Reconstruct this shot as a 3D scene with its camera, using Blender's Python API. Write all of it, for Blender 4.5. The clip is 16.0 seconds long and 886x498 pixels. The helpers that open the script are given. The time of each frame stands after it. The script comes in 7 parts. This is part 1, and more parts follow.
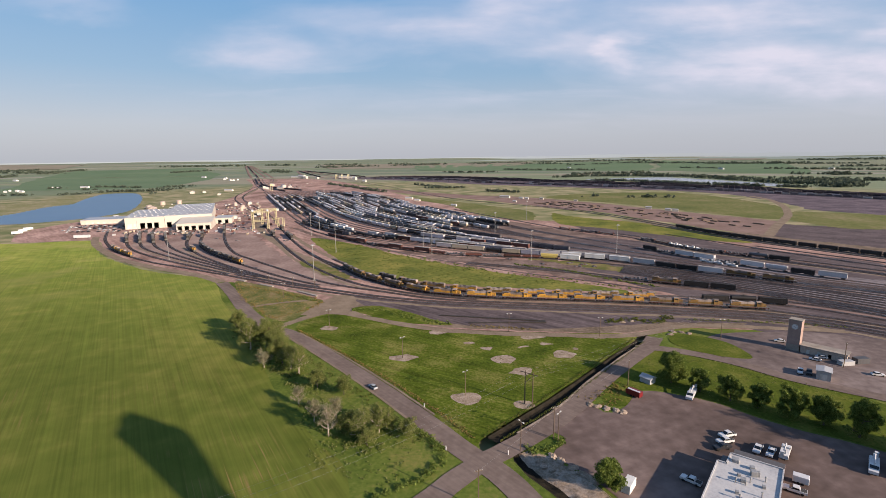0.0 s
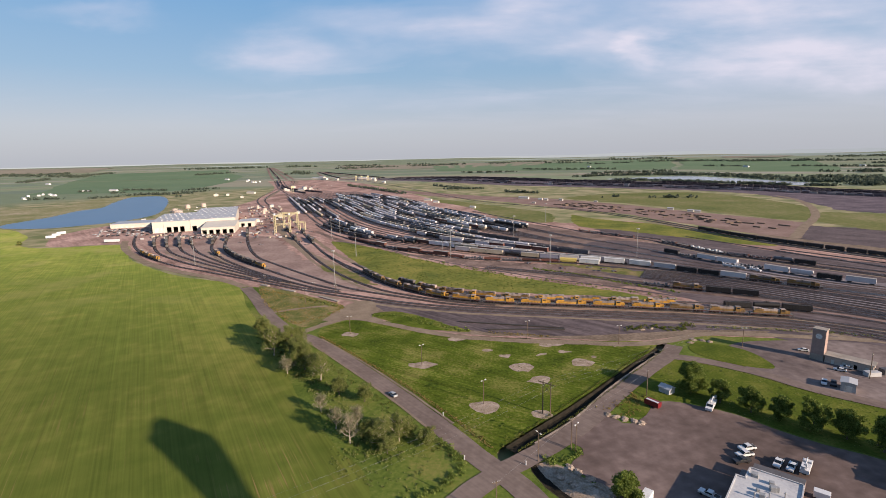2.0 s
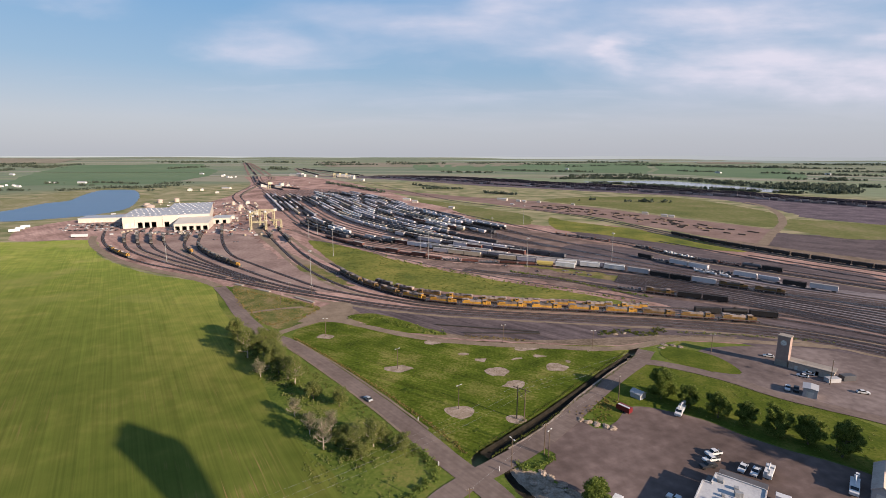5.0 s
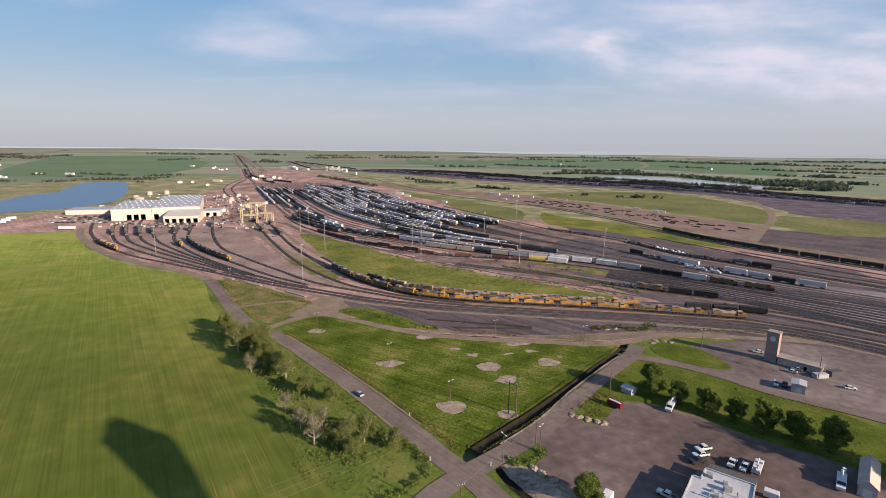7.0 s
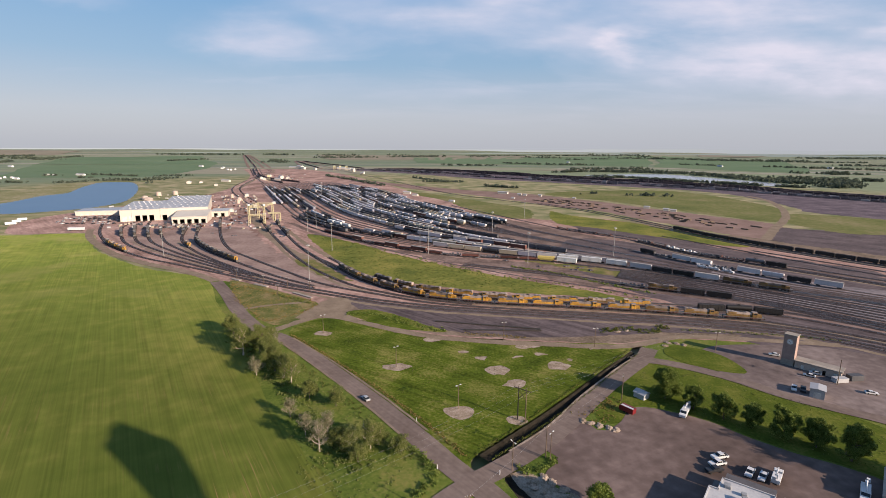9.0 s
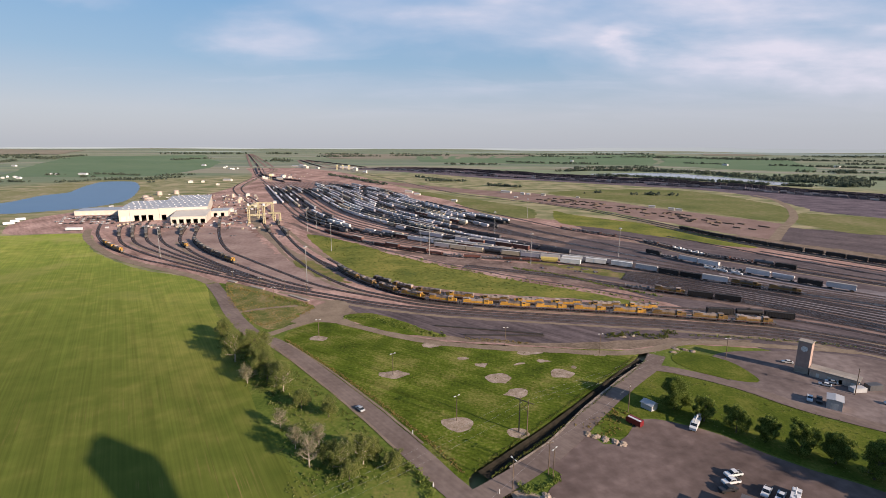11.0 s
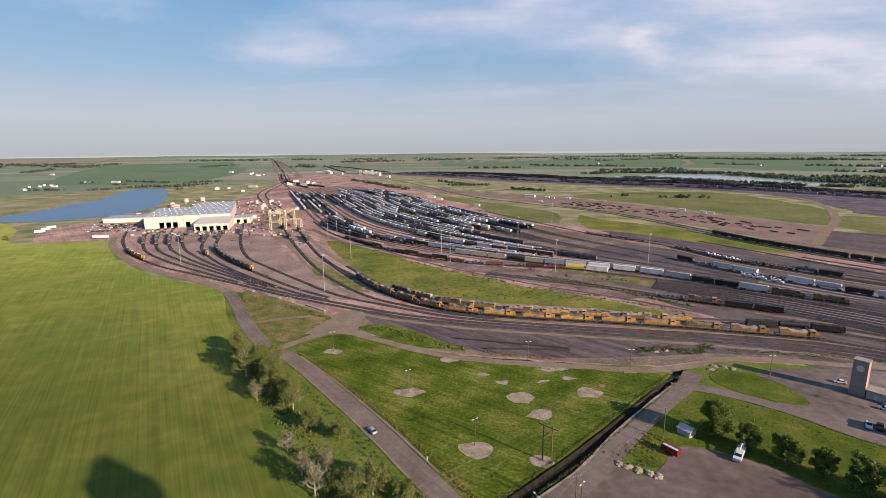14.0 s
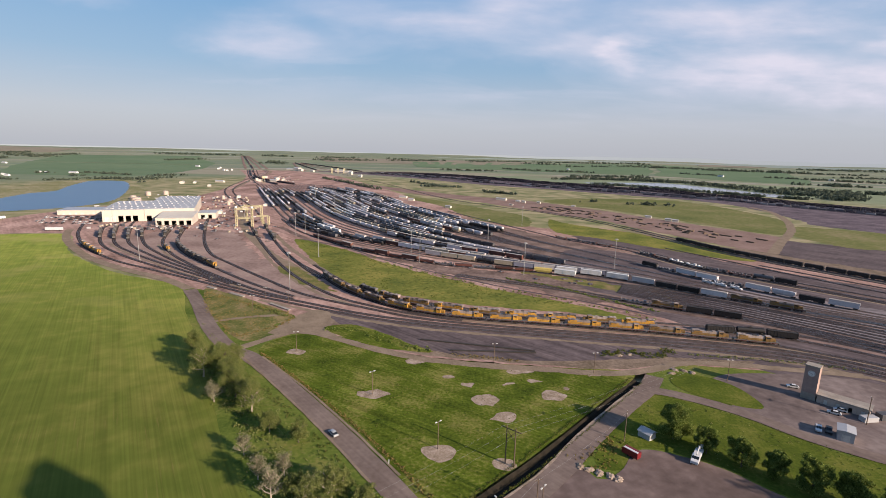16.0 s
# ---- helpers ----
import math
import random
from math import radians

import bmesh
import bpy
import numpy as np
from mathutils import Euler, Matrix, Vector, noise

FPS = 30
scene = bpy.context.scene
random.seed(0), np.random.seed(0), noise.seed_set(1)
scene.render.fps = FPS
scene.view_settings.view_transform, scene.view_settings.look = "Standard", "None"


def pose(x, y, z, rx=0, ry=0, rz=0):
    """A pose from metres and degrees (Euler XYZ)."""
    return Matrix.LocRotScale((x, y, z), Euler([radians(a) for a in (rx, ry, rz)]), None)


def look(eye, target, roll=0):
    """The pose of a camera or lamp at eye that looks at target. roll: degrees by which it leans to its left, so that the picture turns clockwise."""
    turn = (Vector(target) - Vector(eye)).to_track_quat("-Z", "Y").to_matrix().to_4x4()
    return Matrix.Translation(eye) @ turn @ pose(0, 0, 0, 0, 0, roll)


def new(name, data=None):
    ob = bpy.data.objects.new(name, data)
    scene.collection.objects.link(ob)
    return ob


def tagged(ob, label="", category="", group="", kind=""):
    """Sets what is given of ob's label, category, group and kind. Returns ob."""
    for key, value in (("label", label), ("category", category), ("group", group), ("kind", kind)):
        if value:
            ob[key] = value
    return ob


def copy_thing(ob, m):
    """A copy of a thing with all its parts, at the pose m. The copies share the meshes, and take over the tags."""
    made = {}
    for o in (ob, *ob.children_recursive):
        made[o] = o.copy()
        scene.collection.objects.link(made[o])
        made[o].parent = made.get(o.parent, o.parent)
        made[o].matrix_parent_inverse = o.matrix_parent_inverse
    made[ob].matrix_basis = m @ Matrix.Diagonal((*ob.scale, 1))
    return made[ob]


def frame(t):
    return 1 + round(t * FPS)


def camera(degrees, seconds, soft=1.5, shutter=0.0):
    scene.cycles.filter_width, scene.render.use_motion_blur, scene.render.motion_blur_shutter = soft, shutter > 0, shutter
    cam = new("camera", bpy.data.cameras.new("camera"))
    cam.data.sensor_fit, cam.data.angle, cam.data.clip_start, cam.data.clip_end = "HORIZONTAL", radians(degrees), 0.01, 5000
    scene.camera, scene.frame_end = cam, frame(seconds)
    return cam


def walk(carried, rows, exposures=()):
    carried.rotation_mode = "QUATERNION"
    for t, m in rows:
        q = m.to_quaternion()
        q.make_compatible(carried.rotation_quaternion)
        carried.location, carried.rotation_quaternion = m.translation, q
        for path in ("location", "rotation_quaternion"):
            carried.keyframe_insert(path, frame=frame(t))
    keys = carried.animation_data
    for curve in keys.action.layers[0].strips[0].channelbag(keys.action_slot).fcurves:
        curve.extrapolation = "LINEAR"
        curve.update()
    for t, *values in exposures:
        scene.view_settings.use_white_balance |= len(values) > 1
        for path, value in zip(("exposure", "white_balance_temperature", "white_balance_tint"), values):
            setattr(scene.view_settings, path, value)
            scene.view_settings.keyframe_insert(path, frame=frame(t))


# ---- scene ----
from mathutils.geometry import delaunay_2d_cdt

cam = camera(84.0, 16.0, soft=0.9)
PATH = [
    (0, (0.00, 0.00, 90.95), (0.00, 98.26, 72.39), -0.59),
    (0.5, (0.12, -0.82, 92.49), (-2.48, 97.44, 74.08), -1.31),
    (1, (0.21, -1.43, 93.62), (-2.90, 96.80, 75.14), -1.31),
    (1.5, (0.10, -1.61, 94.82), (-3.31, 96.58, 76.22), -1.29),
    (2, (0.32, -2.14, 95.85), (-3.54, 96.03, 77.23), -1.13),
    (2.5, (0.49, -2.28, 96.84), (-2.46, 95.95, 78.34), -0.59),
    (3, (0.57, -2.42, 97.86), (-1.93, 95.81, 79.32), -0.44),
    (3.5, (0.73, -1.75, 97.78), (1.27, 96.61, 79.73), 0.40),
    (4, (0.60, -1.80, 97.91), (1.19, 96.53, 79.71), 0.22),
    (6.5, (0.60, -1.13, 98.27), (1.28, 96.86, 78.38), 0.49),
    (7, (0.53, -0.67, 98.17), (2.63, 97.28, 78.17), 0.78),
    (7.5, (0.54, -0.03, 98.30), (3.94, 97.96, 78.61), 1.07),
    (8, (0.65, 0.83, 98.40), (3.63, 98.84, 78.75), 0.87),
    (8.5, (0.52, 2.00, 98.47), (1.66, 99.99, 78.54), 0.39),
    (9, (0.90, 3.57, 98.57), (1.39, 101.49, 78.30), 0.41),
    (11.5, (3.47, 15.20, 98.52), (2.66, 113.08, 78.02), 0.24),
    (12, (3.95, 17.79, 98.74), (1.82, 115.78, 78.90), 0.09),
    (12.5, (4.68, 20.15, 98.79), (0.93, 118.09, 78.97), -0.20),
    (13, (5.39, 22.45, 98.67), (2.51, 120.39, 78.64), 0.44),
    (13.5, (5.69, 24.42, 98.48), (3.58, 122.36, 78.41), 0.52),
    (14, (5.58, 25.00, 98.70), (0.48, 122.90, 78.98), -0.45),
    (14.5, (5.42, 25.07, 99.35), (-1.11, 122.93, 79.84), -0.60),
    (15, (5.38, 24.67, 99.77), (-2.12, 122.45, 80.19), -0.48),
    (15.5, (6.59, 26.40, 98.42), (3.59, 124.46, 79.02), 0.94),
    (16, (6.88, 27.00, 97.89), (7.61, 125.11, 78.52), 1.52),
]
walk(cam, [(t, look(eye, target, roll)) for t, eye, target, roll in PATH], [(0.0, 1.02, 6650, 17), (16.0, 1.02, 6650, 17)])

# ---- light ----
SUN_AZ = (0.81, -0.585)          # towards the sun, on the ground
SUN_EL = radians(19.5)
sun_dir = Vector((SUN_AZ[0] * math.cos(SUN_EL), SUN_AZ[1] * math.cos(SUN_EL), math.sin(SUN_EL))).normalized()
world = bpy.data.worlds.new("sky_world")
scene.world = world
world.use_nodes = True
wn, wl = world.node_tree.nodes, world.node_tree.links
wn.clear()
w_out, w_bg = wn.new("ShaderNodeOutputWorld"), wn.new("ShaderNodeBackground")
w_sky = wn.new("ShaderNodeTexSky")
w_sky.sky_type, w_sky.sun_disc = "NISHITA", False
w_sky.sun_elevation, w_sky.sun_rotation = SUN_EL, math.atan2(SUN_AZ[0], SUN_AZ[1])
w_sky.air_density, w_sky.dust_density, w_sky.ozone_density = 1.0, 1.6, 1.6
w_tc = wn.new("ShaderNodeTexCoord")
w_sep = wn.new("ShaderNodeSeparateXYZ")
wl.new(w_tc.outputs["Generated"], w_sep.inputs[0])


def w_math(op, a, b=None):
    n = wn.new("ShaderNodeMath")
    n.operation = op
    for i, v in enumerate((a, b)):
        if v is None:
            continue
        if isinstance(v, (int, float)):
            n.inputs[i].default_value = v
        else:
            wl.new(v, n.inputs[i])
    return n.outputs[0]


def w_ramp(value, stops):
    n = wn.new("ShaderNodeValToRGB")
    e = n.color_ramp.elements
    e[0].position, e[0].color = stops[0][0], stops[0][1]
    e[1].position, e[1].color = stops[-1][0], stops[-1][1]
    for p, c in stops[1:-1]:
        e.new(p).color = c
    wl.new(value, n.inputs[0])
    return n.outputs[0]


# thin high cloud: streaks on a plane over the land, drawn out along the wind
w_up = w_math("MAXIMUM", w_math("ADD", w_sep.outputs[2], 0.10), 0.02)
w_cx, w_cy = w_math("DIVIDE", w_sep.outputs[0], w_up), w_math("DIVIDE", w_sep.outputs[1], w_up)
w_comb = wn.new("ShaderNodeCombineXYZ")
wl.new(w_cx, w_comb.inputs[0])
wl.new(w_cy, w_comb.inputs[1])
w_map = wn.new("ShaderNodeMapping")
w_map.inputs["Rotation"].default_value = (0, 0, radians(-18))
w_map.inputs["Scale"].default_value = (0.55, 0.95, 1)
w_map.inputs["Location"].default_value = (2.3, 4.1, 0)
wl.new(w_comb.outputs[0], w_map.inputs[0])
w_n = wn.new("ShaderNodeTexNoise")
w_n.inputs["Scale"].default_value, w_n.inputs["Detail"].default_value = 1.1, 7
w_n.inputs["Roughness"].default_value, w_n.inputs["Distortion"].default_value = 0.52, 0.7
wl.new(w_map.outputs[0], w_n.inputs["Vector"])
w_side = w_math("MULTIPLY", w_math("ADD", w_sep.outputs[0], 0.08), 0.24)
w_cl = w_ramp(w_math("ADD", w_n.outputs[0], w_side), [(0.47, (0, 0, 0, 1)), (0.74, (1, 1, 1, 1))])
w_low = w_ramp(w_sep.outputs[2], [(0.03, (0, 0, 0, 1)), (0.13, (1, 1, 1, 1))])
w_wisps = w_math("MULTIPLY", w_math("MULTIPLY", w_cl, w_low), 0.30)
# the cloud field ahead: soft banks and streaks at their bearings (across, up)
w_ahead = w_math("MAXIMUM", w_sep.outputs[1], 0.05)
w_uv = wn.new("ShaderNodeCombineXYZ")
wl.new(w_math("DIVIDE", w_sep.outputs[0], w_ahead), w_uv.inputs[0])
wl.new(w_math("DIVIDE", w_sep.outputs[2], w_ahead), w_uv.inputs[1])


def w_noise(scale, stretch, turn, detail, rough, colour=False):
    mp, nz = wn.new("ShaderNodeMapping"), wn.new("ShaderNodeTexNoise")
    mp.inputs["Scale"].default_value, mp.inputs["Rotation"].default_value = (*stretch, 1), (0, 0, radians(turn))
    nz.inputs["Scale"].default_value, nz.inputs["Detail"].default_value, nz.inputs["Roughness"].default_value = scale, detail, rough
    wl.new(w_uv.outputs[0], mp.inputs[0])
    wl.new(mp.outputs[0], nz.inputs["Vector"])
    return nz.outputs[1 if colour else 0]


w_warp, w_warp2, w_bent = wn.new("ShaderNodeVectorMath"), wn.new("ShaderNodeVectorMath"), wn.new("ShaderNodeVectorMath")
w_warp.operation, w_warp2.operation, w_bent.operation = "SUBTRACT", "MULTIPLY", "ADD"
wl.new(w_noise(1.0, (4.5, 11), 6, 4, 0.55, True), w_warp.inputs[0])
w_warp.inputs[1].default_value = (0.5, 0.5, 0.5)
wl.new(w_warp.outputs[0], w_warp2.inputs[0])
w_warp2.inputs[1].default_value = (0.30, 0.11, 0)
wl.new(w_uv.outputs[0], w_bent.inputs[0])
wl.new(w_warp2.outputs[0], w_bent.inputs[1])
w_sum = 0.0
for cu, cv, ru, rv, turn, weight in ((-0.34, 0.205, 0.15, 0.07, -8, 0.62), (-0.12, 0.255, 0.26, 0.05, -10, 0.34), (0.10, 0.268, 0.24, 0.06, 14, 0.62), (0.17, 0.205, 0.30, 0.035, 4, 0.34), (0.355, 0.205, 0.055, 0.05, 20, 0.85),
        (0.58, 0.255, 0.40, 0.08, 4, 0.75), (0.66, 0.155, 0.46, 0.06, -4, 0.95), (0.86, 0.225, 0.10, 0.03, 10, 0.6), (-0.72, 0.285, 0.16, 0.025, -5, 0.35), (-0.02, 0.105, 0.70, 0.03, 0, 0.18), (0.95, 0.12, 0.35, 0.06, 0, 0.5)):
    mp, ln, rg = wn.new("ShaderNodeMapping"), wn.new("ShaderNodeVectorMath"), wn.new("ShaderNodeMapRange")
    mp.vector_type, ln.operation, rg.interpolation_type = "TEXTURE", "LENGTH", "SMOOTHSTEP"
    mp.inputs["Location"].default_value, mp.inputs["Rotation"].default_value, mp.inputs["Scale"].default_value = (cu, cv, 0), (0, 0, radians(turn)), (ru, rv, 1)
    rg.inputs[1].default_value, rg.inputs[2].default_value, rg.inputs[3].default_value, rg.inputs[4].default_value = 0.0, 1.15, weight, 0.0
    wl.new(w_bent.outputs[0], mp.inputs[0])
    wl.new(mp.outputs[0], ln.inputs[0])
    wl.new(ln.outputs["Value"], rg.inputs[0])
    w_sum = w_math("ADD", rg.outputs[0], w_sum)
w_grain = w_ramp(w_noise(1.0, (5, 19), -7, 7, 0.55), [(0.30, (0.25, 0.25, 0.25, 1)), (0.68, (1, 1, 1, 1))])
w_bank = w_math("MULTIPLY", w_math("MULTIPLY", w_sum, w_grain), w_math("GREATER_THAN", w_sep.outputs[1], 0.06))
w_amount = w_math("MINIMUM", w_math("ADD", w_bank, w_wisps), 0.92)
# summer haze: pale at the horizon, clear blue above
w_grad = w_ramp(w_sep.outputs[2], [(0.0, (0.50, 0.55, 0.605, 1)), (0.06, (0.495, 0.56, 0.64, 1)), (0.15, (0.29, 0.475, 0.66, 1)), (0.28, (0.17, 0.40, 0.67, 1)), (1.0, (0.13, 0.28, 0.58, 1))])
w_ten, w_mix1, w_mix2 = wn.new("ShaderNodeVectorMath"), wn.new("ShaderNodeMixRGB"), wn.new("ShaderNodeMixRGB")
w_ten.operation = "SCALE"
w_ten.inputs["Scale"].default_value = 10.0
wl.new(w_grad, w_ten.inputs[0])
w_mix1.inputs[0].default_value = 0.8
wl.new(w_sky.outputs[0], w_mix1.inputs[1])
wl.new(w_ten.outputs[0], w_mix1.inputs[2])
wl.new(w_amount, w_mix2.inputs[0])
wl.new(w_mix1.outputs[0], w_mix2.inputs[1])
w_mix2.inputs[2].default_value = (7.0, 7.1, 8.1, 1)
wl.new(w_mix2.outputs[0], w_bg.inputs[0])
w_bg.inputs[1].default_value = 0.0525
wl.new(w_bg.outputs[0], w_out.inputs[0])

sun = new("sun", bpy.data.lights.new("sun", "SUN"))
sun.data.energy, sun.data.angle, sun.data.color = 5.0, radians(0.6), (1.0, 0.85, 0.66)
sun.matrix_world = look((0, 0, 300), tuple(Vector((0, 0, 300)) - sun_dir * 100))

# ---- materials ----
BASE_SCALE = 0.77                     # scales every base colour down to balance the raised exposure


def material(name, cols, scale=1.0, rough=0.85, metal=0.0, bump=0.0, fine=6.0, space="Object", vary=0.0, stretch=(1, 1, 1), turn=0.0, low=0.35, high=0.65, spec=None):
    """Two or three colours blended by coarse noise, with fine grain on top; scale is in pieces a metre."""
    cols = [shade(c, BASE_SCALE) for c in cols]
    m = bpy.data.materials.new(name)
    m.use_nodes = True
    n, l = m.node_tree.nodes, m.node_tree.links
    b = n["Principled BSDF"]
    b.inputs["Roughness"].default_value, b.inputs["Metallic"].default_value = rough, metal
    b.inputs["Specular IOR Level"].default_value = spec if spec is not None else 0.04 if space == "World" else 0.3
    if space == "World":
        src = n.new("ShaderNodeNewGeometry").outputs["Position"]
    else:
        src = n.new("ShaderNodeTexCoord").outputs["Object"]
    mp = n.new("ShaderNodeMapping")
    mp.inputs["Scale"].default_value, mp.inputs["Rotation"].default_value = stretch, (0, 0, radians(turn))
    l.new(src, mp.inputs[0])
    big, small = n.new("ShaderNodeTexNoise"), n.new("ShaderNodeTexNoise")
    for t, s, d in ((big, scale, 5), (small, scale * fine, 4)):
        t.inputs["Scale"].default_value, t.inputs["Detail"].default_value = s, d
        l.new(mp.outputs[0], t.inputs["Vector"])
    mixn = n.new("ShaderNodeMath")
    mixn.operation = "MULTIPLY_ADD"
    mixn.inputs[1].default_value = 0.4
    l.new(small.outputs[0], mixn.inputs[0])
    sc = n.new("ShaderNodeMath")
    sc.operation = "MULTIPLY"
    sc.inputs[1].default_value = 0.6
    l.new(big.outputs[0], sc.inputs[0])
    l.new(sc.outputs[0], mixn.inputs[2])
    ramp = n.new("ShaderNodeValToRGB")
    e = ramp.color_ramp.elements
    e[0].position, e[1].position = low, high
    e[0].color, e[1].color = (*cols[0], 1), (*cols[-1], 1)
    for i, c in enumerate(cols[1:-1]):
        e.new(low + (high - low) * (i + 1) / (len(cols) - 1)).color = (*c, 1)
    l.new(mixn.outputs[0], ramp.inputs[0])
    colour = ramp.outputs[0]
    if vary:
        info, hsv = n.new("ShaderNodeObjectInfo"), n.new("ShaderNodeHueSaturation")
        rng = n.new("ShaderNodeMapRange")
        rng.inputs[3].default_value, rng.inputs[4].default_value = 1 - vary, 1 + vary
        l.new(info.outputs["Random"], rng.inputs[0])
        l.new(rng.outputs[0], hsv.inputs["Value"])
        l.new(colour, hsv.inputs["Color"])
        colour = hsv.outputs[0]
    l.new(colour, b.inputs["Base Color"])
    if bump:
        bp = n.new("ShaderNodeBump")
        bp.inputs["Strength"].default_value, bp.inputs["Distance"].default_value = bump, 0.3
        l.new(small.outputs[0], bp.inputs["Height"])
        l.new(bp.outputs[0], b.inputs["Normal"])
    return m


def shade(c, k):
    return tuple(min(1.0, v * k) for v in c)


def paint(name, c, rough=0.5, metal=0.0, scale=0.6, spread=0.25, vary=0.0):
    """Weathered paint: the colour with streaks of dirt."""
    return material(name, [shade(c, 1 - spread), c, shade(c, 1 + spread * 0.4)], scale, rough, metal, 0.0, 7.0, vary=vary, stretch=(1, 1, 0.35))

# ---- shapes ----


def part(name, bm, mats, parent=None, label="", smooth=False):
    """Links a bmesh as one mesh object under a thing or part."""
    me = bpy.data.meshes.new(name)
    if smooth:
        for f in bm.faces:
            f.smooth = True
    bm.to_mesh(me)
    bm.free()
    for m in mats if isinstance(mats, (list, tuple)) else [mats]:
        me.materials.append(m)
    ob = new(name, me)
    if parent:
        ob.parent = parent
    if label:
        tagged(ob, label)
    return ob


def share(name, ob, parent, m):
    """Another object on the mesh of ob, under parent."""
    o = new(name, ob.data)
    o.parent = parent
    o.matrix_local = m
    return o


def box(bm, size, at, mi=0, turn=0.0, taper=1.0, bevel=0.0):
    """A box with its base's centre at the place; taper narrows its top."""
    m = Matrix.Translation((at[0], at[1], at[2] + size[2] / 2)) @ Matrix.Rotation(radians(turn), 4, "Z") @ Matrix.Diagonal((*size, 1))
    r = bmesh.ops.create_cube(bm, size=1.0, matrix=m)
    if taper != 1.0:
        c = Vector(at)
        for v in r["verts"]:
            if v.co.z > at[2] + size[2] / 2:
                v.co.x, v.co.y = c.x + (v.co.x - c.x) * taper, c.y + (v.co.y - c.y) * taper
    faces = {f for v in r["verts"] for f in v.link_faces}
    for f in faces:
        f.material_index = mi
    if bevel:
        es = {e for v in r["verts"] for e in v.link_edges}
        b = bmesh.ops.bevel(bm, geom=list(es), offset=bevel, segments=1, affect="EDGES")
        for f in b["faces"]:
            f.material_index = mi
    return r["verts"]


def rod(bm, a, b, r1, r2=None, seg=8, mi=0):
    """A round bar from a to b."""
    a, b = Vector(a), Vector(b)
    d = b - a
    m = Matrix.Translation((a + b) / 2) @ d.to_track_quat("Z", "Y").to_matrix().to_4x4()
    r = bmesh.ops.create_cone(bm, cap_ends=True, segments=seg, radius1=r1, radius2=r1 if r2 is None else r2, depth=d.length, matrix=m)
    for f in {f for v in r["verts"] for f in v.link_faces}:
        f.material_index = mi
    return r["verts"]


def prism(bm, outline, y0, y1, mi=0, axis="y"):
    """An outline (across, up) drawn out along y (or x)."""
    put = (lambda p, q: (p[0], q, p[1])) if axis == "y" else (lambda p, q: (q, p[0], p[1]))
    a, b = [bm.verts.new(put(p, y0)) for p in outline], [bm.verts.new(put(p, y1)) for p in outline]
    fs = [bm.faces.new(a), bm.faces.new(b[::-1])]
    for i in range(len(a)):
        j = (i + 1) % len(a)
        fs.append(bm.faces.new((a[j], a[i], b[i], b[j])))
    for f in fs:
        f.material_index = mi
    bmesh.ops.recalc_face_normals(bm, faces=fs)
    return fs


def spline(pts, step=6.0, closed=False):
    """A smooth line through the points, in even steps."""
    p = [Vector(q) for q in pts]
    n = len(p)
    out = []
    for i in range(n if closed else n - 1):
        if closed:
            a, b, c, d = p[i - 1], p[i], p[(i + 1) % n], p[(i + 2) % n]
        else:
            a, b, c, d = p[max(i - 1, 0)], p[i], p[i + 1], p[min(i + 2, n - 1)]
        k = max(2, int((c - b).length / step * 2))
        for j in range(k):
            t = j / k
            out.append(0.5 * (2 * b + (c - a) * t + (2 * a - 5 * b + 4 * c - d) * t * t + (3 * b - a - 3 * c + d) * t ** 3))
    if not closed:
        out.append(p[-1])
    even, gone = [out[0]], 0.0
    for u, v in zip(out, out[1:] + ([out[0]] if closed else [])):
        seg = (v - u).length
        while gone + seg >= step and seg > 0:
            u = u.lerp(v, (step - gone) / seg)
            even.append(u)
            seg, gone = (v - u).length, 0.0
        gone += seg
    return even


def ragged(line, amount, size=0.12):
    """The line with its points pushed about by noise."""
    return [q + Vector((noise.noise((q.x * size, q.y * size, 3.1)), noise.noise((q.x * size, q.y * size, 9.7)))) * amount for q in line]


def sheet(name, pts, z, m, label, rag=0.0, step=4.0, smooth=True, category="ground"):
    """A flat piece of ground inside an outline."""
    line = spline(pts, step, True) if smooth else [Vector(p) for p in pts]
    if rag:
        line = ragged(line, rag)
    pts2, _, faces, *_ = delaunay_2d_cdt([Vector((q.x, q.y)) for q in line], [], [list(range(len(line)))], 1, 0.001)
    bm = bmesh.new()
    vs = [bm.verts.new((q.x, q.y, z)) for q in pts2]
    for f in faces:
        bm.faces.new([vs[k] for k in f])
    bm.normal_update()
    down = [f for f in bm.faces if f.normal.z < 0]
    if down:
        bmesh.ops.reverse_faces(bm, faces=down)
    return tagged(part(name, bm, m), label, category, kind="structure")


def strip(bm, line, cross, mi=0):
    """Draws a cross-section (across, up) along a line."""
    rows = []
    for i, q in enumerate(line):
        d = (line[min(i + 1, len(line) - 1)] - line[max(i - 1, 0)]).normalized()
        s = Vector((d.y, -d.x))
        rows.append([bm.verts.new((q.x + s.x * u, q.y + s.y * u, w)) for u, w in cross])
    for a, b in zip(rows, rows[1:]):
        for k in range(len(cross) - 1):
            bm.faces.new((a[k], a[k + 1], b[k + 1], b[k])).material_index = mi


